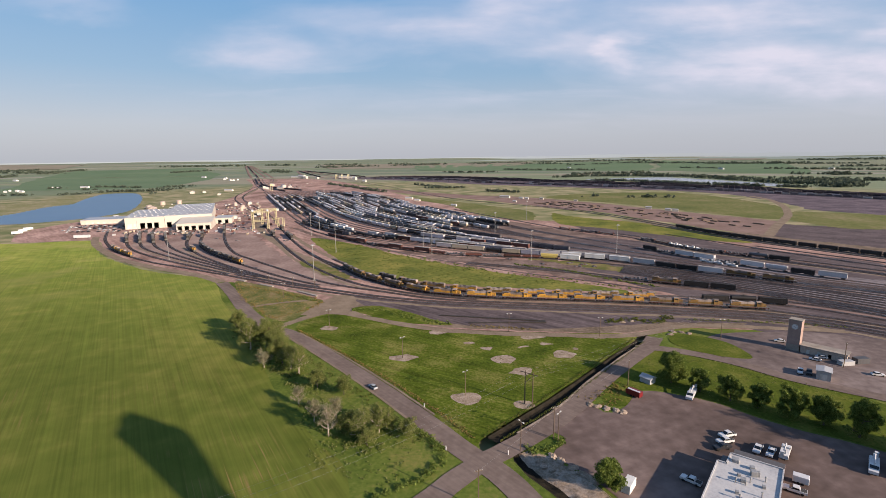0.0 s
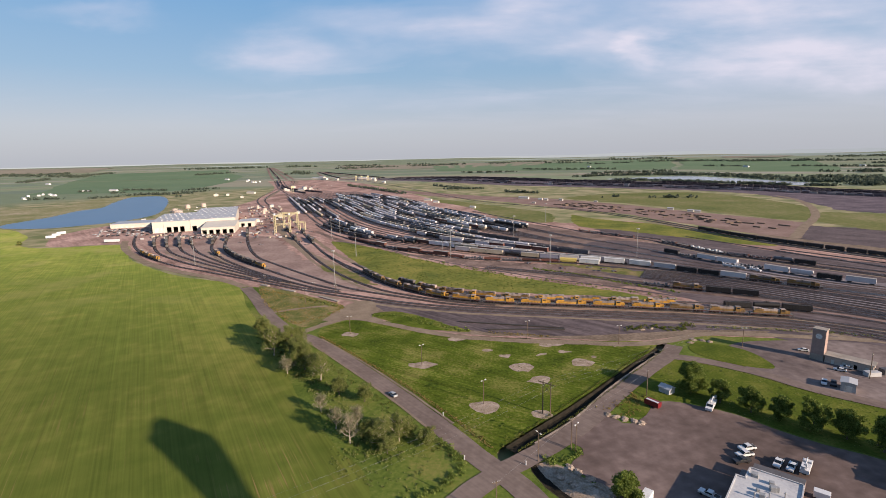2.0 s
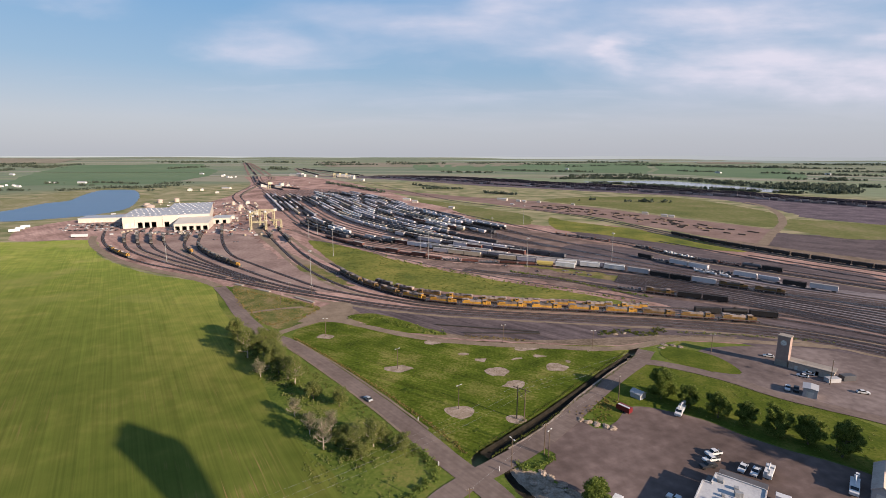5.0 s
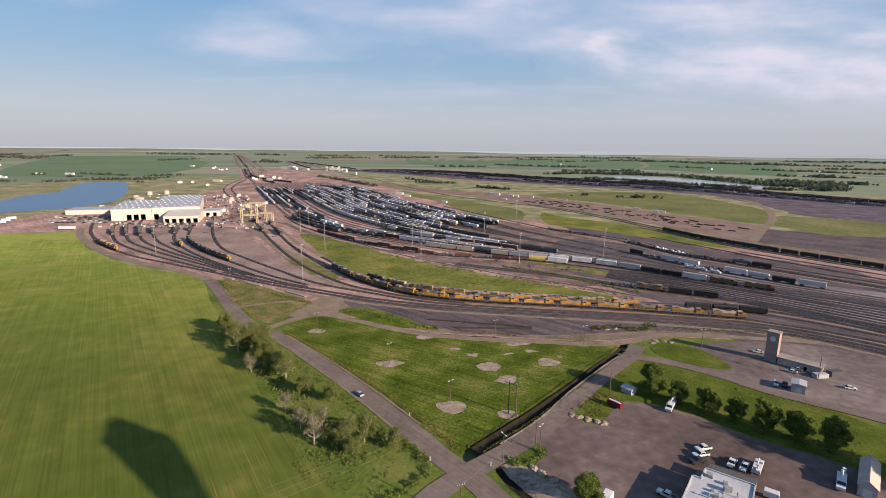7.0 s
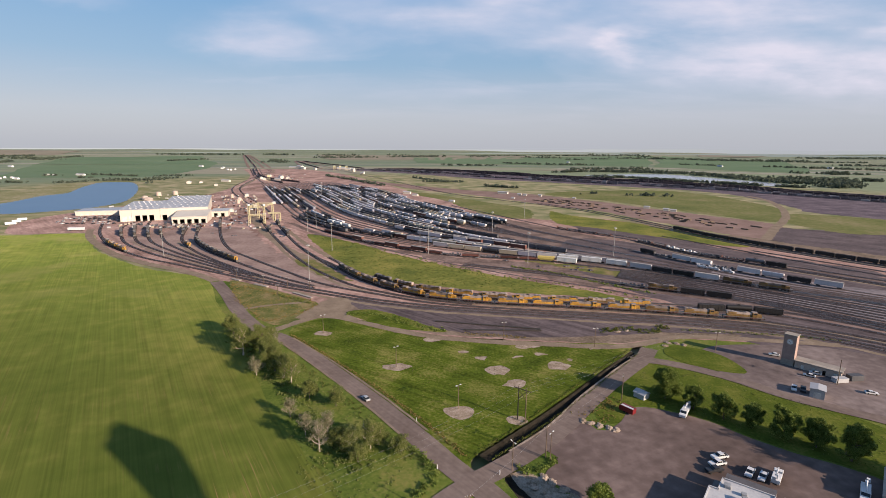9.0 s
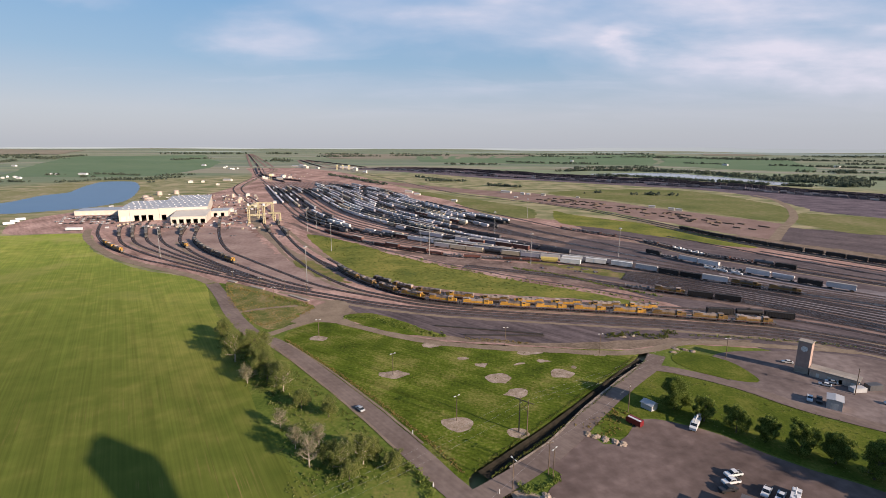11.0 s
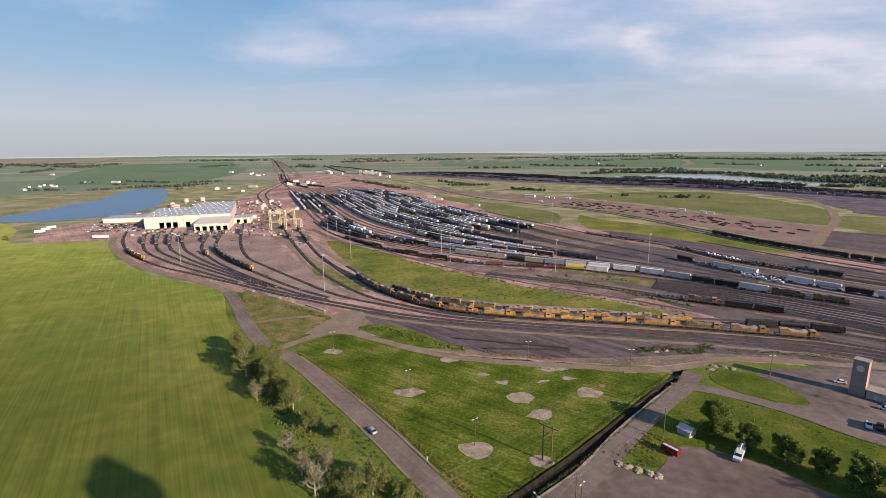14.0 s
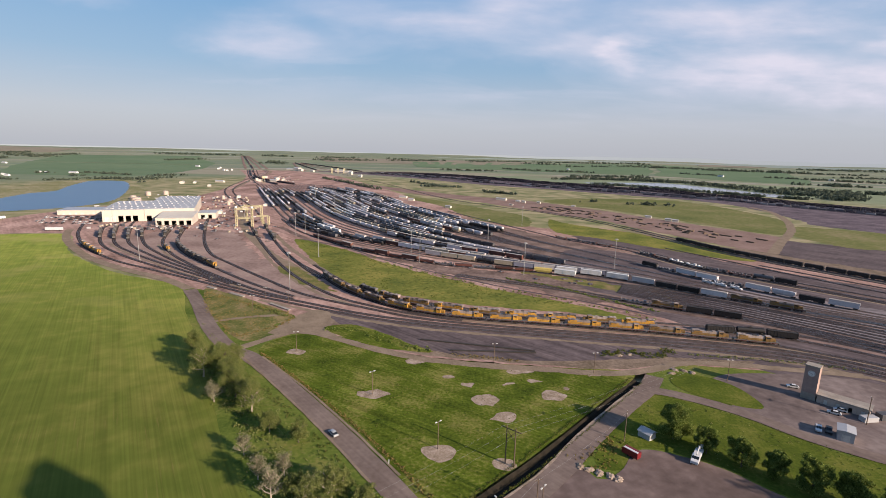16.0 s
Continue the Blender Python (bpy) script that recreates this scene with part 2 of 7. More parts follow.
def road(name, pts, width, z, m, label, rag=0.0, category="road"):
    line = spline(pts, 4.0)
    bm = bmesh.new()
    rows = []
    for i, q in enumerate(line):
        d = (line[min(i + 1, len(line) - 1)] - line[max(i - 1, 0)]).normalized()
        s = Vector((d.y, -d.x))
        wl_, wr_ = (width / 2 + rag * noise.noise((q.x * 0.15, q.y * 0.15, k)) for k in (1.0, 7.0))
        rows.append([bm.verts.new((q.x - s.x * wl_, q.y - s.y * wl_, z)), bm.verts.new((q.x + s.x * wr_, q.y + s.y * wr_, z))])
    for a, b in zip(rows, rows[1:]):
        bm.faces.new((a[0], a[1], b[1], b[0]))
    bm.normal_update()
    down = [f for f in bm.faces if f.normal.z < 0]
    if down:
        bmesh.ops.reverse_faces(bm, faces=down)
    return tagged(part(name, bm, m), label, category, kind="structure")


# ---- ground materials ----
M_GRASS = material("rough_grass", [(0.066, 0.102, 0.018), (0.118, 0.156, 0.030), (0.20, 0.192, 0.055)], 0.05, 0.95, bump=0.5, fine=14, space="World")
M_DRYGRASS = material("dry_grass", [(0.068, 0.098, 0.024), (0.155, 0.15, 0.05), (0.31, 0.22, 0.12)], 0.09, 0.95, bump=0.5, fine=9, space="World")
M_MUDGRASS = material("meadow_grass", [(0.042, 0.066, 0.008), (0.090, 0.122, 0.014), (0.21, 0.195, 0.055)], 0.06, 0.95, bump=0.6, fine=14, space="World", low=0.36, high=0.64)
M_YELLOWGRASS = material("yellow_weed_grass", [(0.078, 0.106, 0.026), (0.155, 0.168, 0.037), (0.26, 0.235, 0.062)], 0.03, 0.95, fine=11, space="World", low=0.34, high=0.62, bump=0.4)
M_DIRT = material("yard_dirt", [(0.20, 0.125, 0.103), (0.37, 0.235, 0.196), (0.54, 0.365, 0.31)], 0.024, 0.95, fine=13, space="World", bump=0.3, stretch=(1, 0.5, 1), turn=-35)
M_PINK = material("reddish_dirt", [(0.19, 0.125, 0.105), (0.31, 0.215, 0.185)], 0.03, 0.95, fine=10, space="World")
M_PAD = material("gravel_pad", [(0.098, 0.072, 0.064), (0.150, 0.110, 0.099), (0.228, 0.170, 0.154)], 0.026, 0.93, fine=9, space="World", bump=0.12)
M_TOWERYARD = material("pale_yard_gravel", [(0.115, 0.089, 0.083), (0.18, 0.140, 0.13), (0.27, 0.216, 0.20)], 0.03, 0.93, fine=9, space="World", bump=0.12)
M_ASPHALT = material("worn_asphalt", [(0.150, 0.113, 0.097), (0.235, 0.182, 0.158)], 0.05, 0.9, fine=9, space="World", bump=0.15)
# the haze's blue cast is mixed into the cinder and grey gravel
M_DARKCINDER = material("dark_cinder", [(0.075, 0.062, 0.076), (0.20, 0.158, 0.175)], 0.035, 0.95, fine=9, space="World")
M_GREYBED = material("grey_gravel", [(0.082, 0.066, 0.070), (0.165, 0.130, 0.130)], 0.04, 0.95, fine=9, space="World")
M_PALEBED = material("pale_grey_gravel", [(0.13, 0.11, 0.115), (0.22, 0.185, 0.19), (0.30, 0.255, 0.255)], 0.03, 0.9, fine=10, space="World", spec=0.2)
M_BROWNBED = material("brown_oily_dirt", [(0.10, 0.070, 0.060), (0.19, 0.135, 0.115), (0.30, 0.215, 0.185)], 0.05, 0.95, fine=8, space="World", bump=0.3)
M_PRAIRIE = material("dry_prairie", [(0.10, 0.125, 0.04), (0.165, 0.17, 0.062), (0.25, 0.215, 0.115)], 0.010, 0.95, fine=14, space="World")
M_VERGEDIRT = material("trodden_brown_dirt", [(0.13, 0.10, 0.07), (0.21, 0.158, 0.118), (0.29, 0.222, 0.172)], 0.08, 0.95, fine=8, space="World", bump=0.3)
M_FANBED = material("shop_gravel", [(0.20, 0.138, 0.12), (0.30, 0.21, 0.182), (0.38, 0.285, 0.24)], 0.03, 0.95, fine=11, space="World")
M_TRACKDIRT = material("pale_track_dirt", [(0.19, 0.145, 0.105), (0.30, 0.232, 0.172)], 0.12, 0.95, fine=8, space="World", bump=0.3)
M_SOIL = material("bare_soil", [(0.19, 0.145, 0.10), (0.33, 0.255, 0.195), (0.46, 0.375, 0.31)], 0.30, 0.95, fine=6, space="World", bump=0.4)
# near-black: the bank's shade in the roadside ditch is put into its colour
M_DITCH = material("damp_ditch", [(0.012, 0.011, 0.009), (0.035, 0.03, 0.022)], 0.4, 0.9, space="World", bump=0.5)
M_WATER = material("pond_water", [(0.055, 0.115, 0.22), (0.075, 0.145, 0.25)], 0.004, 0.30, space="World", spec=0.35)
# the sky's reflection is put into the lake's pale base colour
M_LAKE = material("pale_lake_water", [(0.30, 0.32, 0.36), (0.36, 0.38, 0.41)], 0.004, 0.2, space="World", spec=0.5)

M_LAWN = material("verge_lawn", [(0.052, 0.078, 0.011), (0.090, 0.118, 0.016), (0.165, 0.165, 0.036)], 0.08, 0.95, bump=0.5, fine=12, space="World")

# crop with faint drill rows
M_CROP = material("young_crop", [(0.080, 0.108, 0.018), (0.112, 0.134, 0.025), (0.180, 0.178, 0.042)], 0.011, 0.95, fine=9, space="World", low=0.32, high=0.66, bump=0.15)


def add_rows(m, turn, pitch, depth):
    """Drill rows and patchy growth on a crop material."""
    n, l = m.node_tree.nodes, m.node_tree.links
    b = n["Principled BSDF"]
    src = b.inputs["Base Color"].links[0].from_socket
    geo, mp, nz = n.new("ShaderNodeNewGeometry"), n.new("ShaderNodeMapping"), n.new("ShaderNodeTexNoise")
    mp.inputs["Rotation"].default_value = (0, 0, radians(turn))
    mp2 = n.new("ShaderNodeMapping")
    mp2.inputs["Scale"].default_value = (1 / pitch, 0.012, 1)
    nz.inputs["Scale"].default_value, nz.inputs["Detail"].default_value = 1.0, 4
    l.new(geo.outputs["Position"], mp.inputs[0])
    l.new(mp.outputs[0], mp2.inputs[0])
    l.new(mp2.outputs[0], nz.inputs["Vector"])
    rng, hsv = n.new("ShaderNodeMapRange"), n.new("ShaderNodeHueSaturation")
    rng.inputs[1].default_value, rng.inputs[2].default_value = 0.3, 0.7
    rng.inputs[3].default_value, rng.inputs[4].default_value = 1 - depth, 1 + depth
    l.new(nz.outputs[0], rng.inputs[0])
    l.new(rng.outputs[0], hsv.inputs["Value"])
    l.new(src, hsv.inputs["Color"])
    l.new(hsv.outputs[0], b.inputs["Base Color"])


add_rows(M_CROP, -33, 0.8, 0.14)
add_rows(M_CROP, -33, 2.2, 0.07)
add_rows(M_CROP, -33, 14.0, 0.03)
add_rows(M_GREYBED, -49, 2.6, 0.34)
add_rows(M_DIRT, -42, 4.5, 0.24)
add_rows(M_DARKCINDER, -48, 5.0, 0.3)
add_rows(M_ASPHALT, -41, 1.3, 0.10)
add_rows(M_MUDGRASS, -58, 1.6, 0.24)
add_rows(M_MUDGRASS, -58, 7.0, 0.12)
add_rows(M_PAD, 62, 3.0, 0.10)
# haze and grazing light put into the colour: the crop pales towards the yard
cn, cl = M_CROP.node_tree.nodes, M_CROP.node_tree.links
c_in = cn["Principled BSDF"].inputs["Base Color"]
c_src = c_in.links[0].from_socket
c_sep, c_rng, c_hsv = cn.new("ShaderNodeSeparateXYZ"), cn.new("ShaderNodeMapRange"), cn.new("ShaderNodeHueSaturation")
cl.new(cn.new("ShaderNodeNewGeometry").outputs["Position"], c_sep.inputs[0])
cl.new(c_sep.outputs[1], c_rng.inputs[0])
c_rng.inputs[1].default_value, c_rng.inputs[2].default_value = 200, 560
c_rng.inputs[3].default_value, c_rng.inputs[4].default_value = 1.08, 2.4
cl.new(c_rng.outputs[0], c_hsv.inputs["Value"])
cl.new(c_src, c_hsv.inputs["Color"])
# straw-coloured misses of the drill
c_geo, c_m1, c_m2, c_n1, c_n2 = cn.new("ShaderNodeNewGeometry"), cn.new("ShaderNodeMapping"), cn.new("ShaderNodeMapping"), cn.new("ShaderNodeTexNoise"), cn.new("ShaderNodeTexNoise")
c_m1.inputs["Rotation"].default_value, c_m2.inputs["Scale"].default_value = (0, 0, radians(-33)), (1.5, 0.035, 1)
c_n1.inputs["Scale"].default_value, c_n1.inputs["Detail"].default_value = 1.0, 3
c_n2.inputs["Scale"].default_value, c_n2.inputs["Detail"].default_value = 0.028, 3
cl.new(c_geo.outputs["Position"], c_m1.inputs[0])
cl.new(c_m1.outputs[0], c_m2.inputs[0])
cl.new(c_m2.outputs[0], c_n1.inputs["Vector"])
cl.new(c_geo.outputs["Position"], c_n2.inputs["Vector"])
c_r1, c_r2, c_mul, c_mixr = cn.new("ShaderNodeMapRange"), cn.new("ShaderNodeMapRange"), cn.new("ShaderNodeMath"), cn.new("ShaderNodeMixRGB")
c_r1.inputs[1].default_value, c_r1.inputs[2].default_value = 0.56, 0.68
c_r2.inputs[1].default_value, c_r2.inputs[2].default_value, c_r2.inputs[4].default_value = 0.48, 0.64, 0.75
c_mul.operation = "MULTIPLY"
cl.new(c_n1.outputs[0], c_r1.inputs[0])
cl.new(c_n2.outputs[0], c_r2.inputs[0])
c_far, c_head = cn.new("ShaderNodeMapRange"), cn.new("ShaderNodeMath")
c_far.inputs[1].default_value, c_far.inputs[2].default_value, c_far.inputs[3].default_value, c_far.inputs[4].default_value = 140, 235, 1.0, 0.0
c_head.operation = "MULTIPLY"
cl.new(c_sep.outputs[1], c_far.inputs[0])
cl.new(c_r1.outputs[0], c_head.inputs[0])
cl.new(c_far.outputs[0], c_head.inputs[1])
cl.new(c_head.outputs[0], c_mul.inputs[0])
cl.new(c_r2.outputs[0], c_mul.inputs[1])
cl.new(c_mul.outputs[0], c_mixr.inputs[0])
cl.new(c_hsv.outputs[0], c_mixr.inputs[1])
c_mixr.inputs[2].default_value = (0.22, 0.145, 0.06, 1)
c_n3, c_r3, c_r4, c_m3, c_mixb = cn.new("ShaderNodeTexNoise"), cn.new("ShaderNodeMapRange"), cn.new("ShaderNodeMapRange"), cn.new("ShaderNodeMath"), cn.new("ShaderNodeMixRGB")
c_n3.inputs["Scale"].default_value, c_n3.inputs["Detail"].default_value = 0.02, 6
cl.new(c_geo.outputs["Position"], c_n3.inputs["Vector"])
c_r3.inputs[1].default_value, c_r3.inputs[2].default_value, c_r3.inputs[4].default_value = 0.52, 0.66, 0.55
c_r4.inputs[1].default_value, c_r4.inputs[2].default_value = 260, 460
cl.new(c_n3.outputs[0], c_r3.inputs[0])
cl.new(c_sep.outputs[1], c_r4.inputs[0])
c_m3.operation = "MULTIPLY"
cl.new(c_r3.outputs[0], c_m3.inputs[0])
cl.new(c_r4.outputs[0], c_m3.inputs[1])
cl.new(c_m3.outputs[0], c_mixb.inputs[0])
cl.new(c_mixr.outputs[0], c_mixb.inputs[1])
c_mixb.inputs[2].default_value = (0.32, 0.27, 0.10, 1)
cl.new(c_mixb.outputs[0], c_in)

# far country: a patchwork of fields greyed for haze, rough grass close by
M_FAR = bpy.data.materials.new("farm_country")
M_FAR.use_nodes = True
fn, fl = M_FAR.node_tree.nodes, M_FAR.node_tree.links
fb = fn["Principled BSDF"]
fb.inputs["Roughness"].default_value, fb.inputs["Specular IOR Level"].default_value = 0.95, 0.2
f_geo, f_map, f_vor, f_ramp = fn.new("ShaderNodeNewGeometry"), fn.new("ShaderNodeMapping"), fn.new("ShaderNodeTexVoronoi"), fn.new("ShaderNodeValToRGB")
f_map.inputs["Scale"].default_value, f_map.inputs["Rotation"].default_value = (1 / 2100, 1 / 1250, 1), (0, 0, radians(9))
f_vor.distance, f_vor.inputs["Scale"].default_value = "CHEBYCHEV", 1.0
fl.new(f_geo.outputs["Position"], f_map.inputs[0])
fl.new(f_map.outputs[0], f_vor.inputs["Vector"])
f_sep = fn.new("ShaderNodeSeparateColor")
fl.new(f_vor.outputs["Color"], f_sep.inputs[0])
f_ramp.color_ramp.interpolation = "CONSTANT"
fe = f_ramp.color_ramp.elements
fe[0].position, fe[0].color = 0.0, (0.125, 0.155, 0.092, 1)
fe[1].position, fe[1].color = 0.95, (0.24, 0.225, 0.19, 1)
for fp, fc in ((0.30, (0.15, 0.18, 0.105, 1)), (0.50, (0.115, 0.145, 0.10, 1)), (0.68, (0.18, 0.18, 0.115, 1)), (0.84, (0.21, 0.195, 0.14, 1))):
    fe.new(fp).color = fc
fl.new(f_sep.outputs[0], f_ramp.inputs[0])
f_noise, f_mul = fn.new("ShaderNodeTexNoise"), fn.new("ShaderNodeHueSaturation")
f_noise.inputs["Scale"].default_value, f_noise.inputs["Detail"].default_value = 0.02, 8
fl.new(f_geo.outputs["Position"], f_noise.inputs["Vector"])
f_rng = fn.new("ShaderNodeMapRange")
f_rng.inputs[3].default_value, f_rng.inputs[4].default_value = 0.78, 1.22
fl.new(f_noise.outputs[0], f_rng.inputs[0])
fl.new(f_rng.outputs[0], f_mul.inputs["Value"])
fl.new(f_ramp.outputs[0], f_mul.inputs["Color"])
# prairie grass within the reach of the yard
f_near, f_len = fn.new("ShaderNodeVectorMath"), fn.new("ShaderNodeMapRange")
f_near.operation = "DISTANCE"
f_near.inputs[1].default_value = (0, 700, 0)
f_len.inputs[1].default_value, f_len.inputs[2].default_value = 1050, 1250
fl.new(f_geo.outputs["Position"], f_near.inputs[0])
fl.new(f_near.outputs["Value"], f_len.inputs[0])
f_gr = fn.new("ShaderNodeValToRGB")
f_gr.color_ramp.elements[0].position, f_gr.color_ramp.elements[0].color = 0.38, (0.11, 0.125, 0.046, 1)
f_gr.color_ramp.elements[1].position, f_gr.color_ramp.elements[1].color = 0.62, (0.28, 0.235, 0.135, 1)
f_n2 = fn.new("ShaderNodeTexNoise")
f_n2.inputs["Scale"].default_value, f_n2.inputs["Detail"].default_value = 0.026, 10
fl.new(f_geo.outputs["Position"], f_n2.inputs["Vector"])
fl.new(f_n2.outputs[0], f_gr.inputs[0])
f_mix = fn.new("ShaderNodeMixRGB")
fl.new(f_len.outputs[0], f_mix.inputs[0])
fl.new(f_gr.outputs[0], f_mix.inputs[1])
fl.new(f_mul.outputs[0], f_mix.inputs[2])
fl.new(f_mix.outputs[0], fb.inputs["Base Color"])

# ---- ground ----


def land(x, y):
    """Height of the land: level round the yard, low hills far out to fit the view's horizon."""
    r = math.hypot(x, y)
    if r < 2300:
        return -2.2 if r < 301 else 0.0
    u = (r - 2300) / 2600
    return 66 * u ** 1.15 + 15 * u * noise.noise((x / 700, y / 700, 0.4))


bm = bmesh.new()
rings = [0, 60, 120, 200, 300, 312, 450, 700, 1000, 1400, 1900, 2300] + [2300 + 130 * k for k in range(1, 21)]
prev = None
for r in rings[1:]:
    ring = []
    for k in range(96):
        a = 2 * math.pi * k / 96
        x, y = r * math.cos(a), r * math.sin(a)
        ring.append(bm.verts.new((x, y, land(x, y) - 0.06)))
    if prev is None:
        bm.faces.new(ring)
    else:
        for k in range(96):
            bm.faces.new((prev[k], ring[k], ring[(k + 1) % 96], prev[(k + 1) % 96]))
    prev = ring
bm.normal_update()
bmesh.ops.reverse_faces(bm, faces=[f for f in bm.faces if f.normal.z < 0])
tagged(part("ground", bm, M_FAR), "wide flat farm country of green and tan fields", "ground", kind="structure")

# skyline hills, the haze over them painted as a flat glow
for name, radius, base, k1, glow, label in (("backdrop", 4850, 44, 0.8, (0.33, 0.36, 0.375), "far skyline hills with blue-grey haze painted on"), ("backdrop", 4350, 30, 0.55, (0.20, 0.235, 0.215), "low ridge with dull green-grey haze painted on")):
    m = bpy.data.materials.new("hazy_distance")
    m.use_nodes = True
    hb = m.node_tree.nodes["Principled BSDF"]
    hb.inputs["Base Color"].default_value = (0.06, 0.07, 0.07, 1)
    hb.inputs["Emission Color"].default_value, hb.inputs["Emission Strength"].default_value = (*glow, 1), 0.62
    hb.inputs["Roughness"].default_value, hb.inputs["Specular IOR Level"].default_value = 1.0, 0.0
    bm = bmesh.new()
    prev = None
    for k in range(301):
        a = radians(30 + 120 * k / 300)
        x, y = radius * math.cos(a), radius * math.sin(a)
        east = max(0.0, min(1.0, (x + 300) / 2600))
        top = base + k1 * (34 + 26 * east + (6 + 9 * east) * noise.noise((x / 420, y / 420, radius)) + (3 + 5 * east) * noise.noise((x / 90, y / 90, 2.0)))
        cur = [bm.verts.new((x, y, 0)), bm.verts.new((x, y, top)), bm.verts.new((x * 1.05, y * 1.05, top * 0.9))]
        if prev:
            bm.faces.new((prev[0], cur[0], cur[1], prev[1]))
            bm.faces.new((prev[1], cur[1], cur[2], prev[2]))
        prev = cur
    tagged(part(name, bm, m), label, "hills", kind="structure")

sheet("roadside_grass", [(-60, 60), (-44, 130), (-70, 172), (-100, 222), (-140, 285), (-185, 372), (-140, 356), (-70, 316), (-35, 300), (-50, 270), (-58, 240), (-34, 212), (-11, 185), (5, 160), (11, 148), (11, 140), (8, 131), (14, 100), (20, 60)], 0.0, M_GRASS, "rough green roadside grass with dry patches", 0, smooth=False)
RAVINE_W = [(21, 138.5), (20.8, 134.5), (23.8, 127), (28.8, 120), (33, 113), (38, 102), (42, 90)]
RAVINE_E = [(26, 139.5), (31.5, 136.6), (35.9, 131.2), (40.2, 125.6), (45, 117), (50, 104), (54, 90)]
sheet("roadside_grass", [(20, 60), (14, 100), (8, 131), (14, 138), (18.2, 143.0)] + RAVINE_W + [(46, 60)], 0.0, M_GRASS, "rough green grass between road and ravine", 0, smooth=False)
sheet("roadside_grass", [(58, 60)] + RAVINE_E[::-1] + [(21, 138.5), (18.2, 143.0), (46.2, 170.6), (77.6, 204.4), (101.5, 229.5), (106, 246), (108, 262), (140, 276), (210, 264), (330, 225), (340, 60)], 0.0, M_GRASS, "rough green grass along the side road", 0, smooth=False)
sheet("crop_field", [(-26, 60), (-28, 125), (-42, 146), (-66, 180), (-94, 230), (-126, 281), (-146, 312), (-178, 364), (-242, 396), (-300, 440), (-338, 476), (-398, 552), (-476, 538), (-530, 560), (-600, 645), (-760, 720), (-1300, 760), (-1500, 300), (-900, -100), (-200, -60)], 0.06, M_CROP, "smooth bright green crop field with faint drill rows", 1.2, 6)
sheet("yard_ground", [(-512, 580), (-476, 545), (-400, 556), (-345, 492), (-300, 450), (-252, 415), (-194, 379), (-172, 360), (-140, 350), (-76, 305), (-69, 287), (-52, 279), (-27, 264), (-1, 252), (29, 247), (86, 240), (129, 248), (200, 235), (290, 190), (420, 260), (440, 390), (381, 450), (343, 515), (292, 610), (230, 700), (140, 690), (60, 830), (-30, 1010), (-150, 1330), (-430, 1950), (-760, 2290), (-900, 2290), (-650, 1700), (-530, 1316), (-475, 1010), (-505, 900), (-528, 770), (-548, 700), (-540, 630)], 0.03, M_DIRT, "brown bare dirt of the railway yard", 3.0, 6)
sheet("dirt_verge", [(-70, 296), (-50, 282), (-27, 266), (-1, 254), (29, 249), (86, 242), (129, 250), (200, 237), (260, 195), (290, 192), (245, 228), (205, 252), (130, 259), (60, 252), (0, 264), (-40, 287), (-58, 312)], 0.036, M_VERGEDIRT, "trodden brown dirt between meadow and railway", 1.5, 4)
sheet("reddish_yard", [(-230, 1480), (-60, 1290), (62, 1165), (178, 1090), (297, 932), (342, 850), (393, 758), (451, 660), (420, 600), (366, 546), (333, 588), (310, 645), (285, 700), (253, 791), (204, 840), (157, 915), (57, 1059), (-60, 1180)], 0.05, M_PINK, "reddish bare dirt storage strip", 6.0, 8)
sheet("cinder_patch", [(432, 624), (459, 617), (520, 590), (620, 520), (560, 420), (430, 420), (379, 450), (367, 491), (359, 529)], 0.08, M_GREYBED, "grey cinder patch", 4.0)
sheet("far_yard_ground", [(-577, 2240), (-320, 2262), (-83, 2280), (173, 2110), (371, 1880), (531, 1705), (644, 1640), (714, 1525), (822, 1335), (900, 1210), (1010, 1080), (1150, 900), (1000, 620), (760, 600), (600, 775), (610, 840), (634, 951), (640, 1114), (582, 1218), (512, 1278), (294, 1461), (132, 1581), (-63, 1809), (-300, 2040)], 0.05, M_DARKCINDER, "dark cinder ground under far sidings", 8.0, 12)
sheet("far_meadow", [(545, 765), (585, 752), (640, 715), (760, 620), (650, 560), (560, 575), (490, 585), (478, 632), (481, 678)], 0.09, M_PRAIRIE, "green meadow between lane and far sidings", 5.0, 8)
sheet("far_meadow", [(477, 1190), (560, 1162), (590, 1025), (585, 873), (555, 793), (489, 699), (455, 680), (415, 750), (351, 880), (300, 965), (225, 1075), (320, 1160)], 0.04, M_PRAIRIE, "dry olive meadow beside the storage strip", 6.0, 10)
sheet("gravel_bed", [(110, 430), (150, 540), (230, 500), (330, 400), (400, 300), (330, 215), (200, 262), (140, 330)], 0.07, M_GREYBED, "dark grey ballast ground under the sidings", 4.0, 6)
sheet("gravel_bed", [(-60, 318), (-20, 303), (30, 295), (130, 284), (205, 268), (205, 250), (130, 257), (60, 249), (0, 261), (-40, 284)], 0.082, M_GREYBED, "dark grey gravel beside the service track", 2.0, 4)
sheet("gravel_bed", [(-335, 560), (-250, 605), (-195, 530), (-150, 455), (-100, 392), (-62, 348), (-100, 345), (-180, 395), (-260, 448), (-330, 515)], 0.055, M_FANBED, "grey-brown gravel between the shop tracks", 9.0, 5)
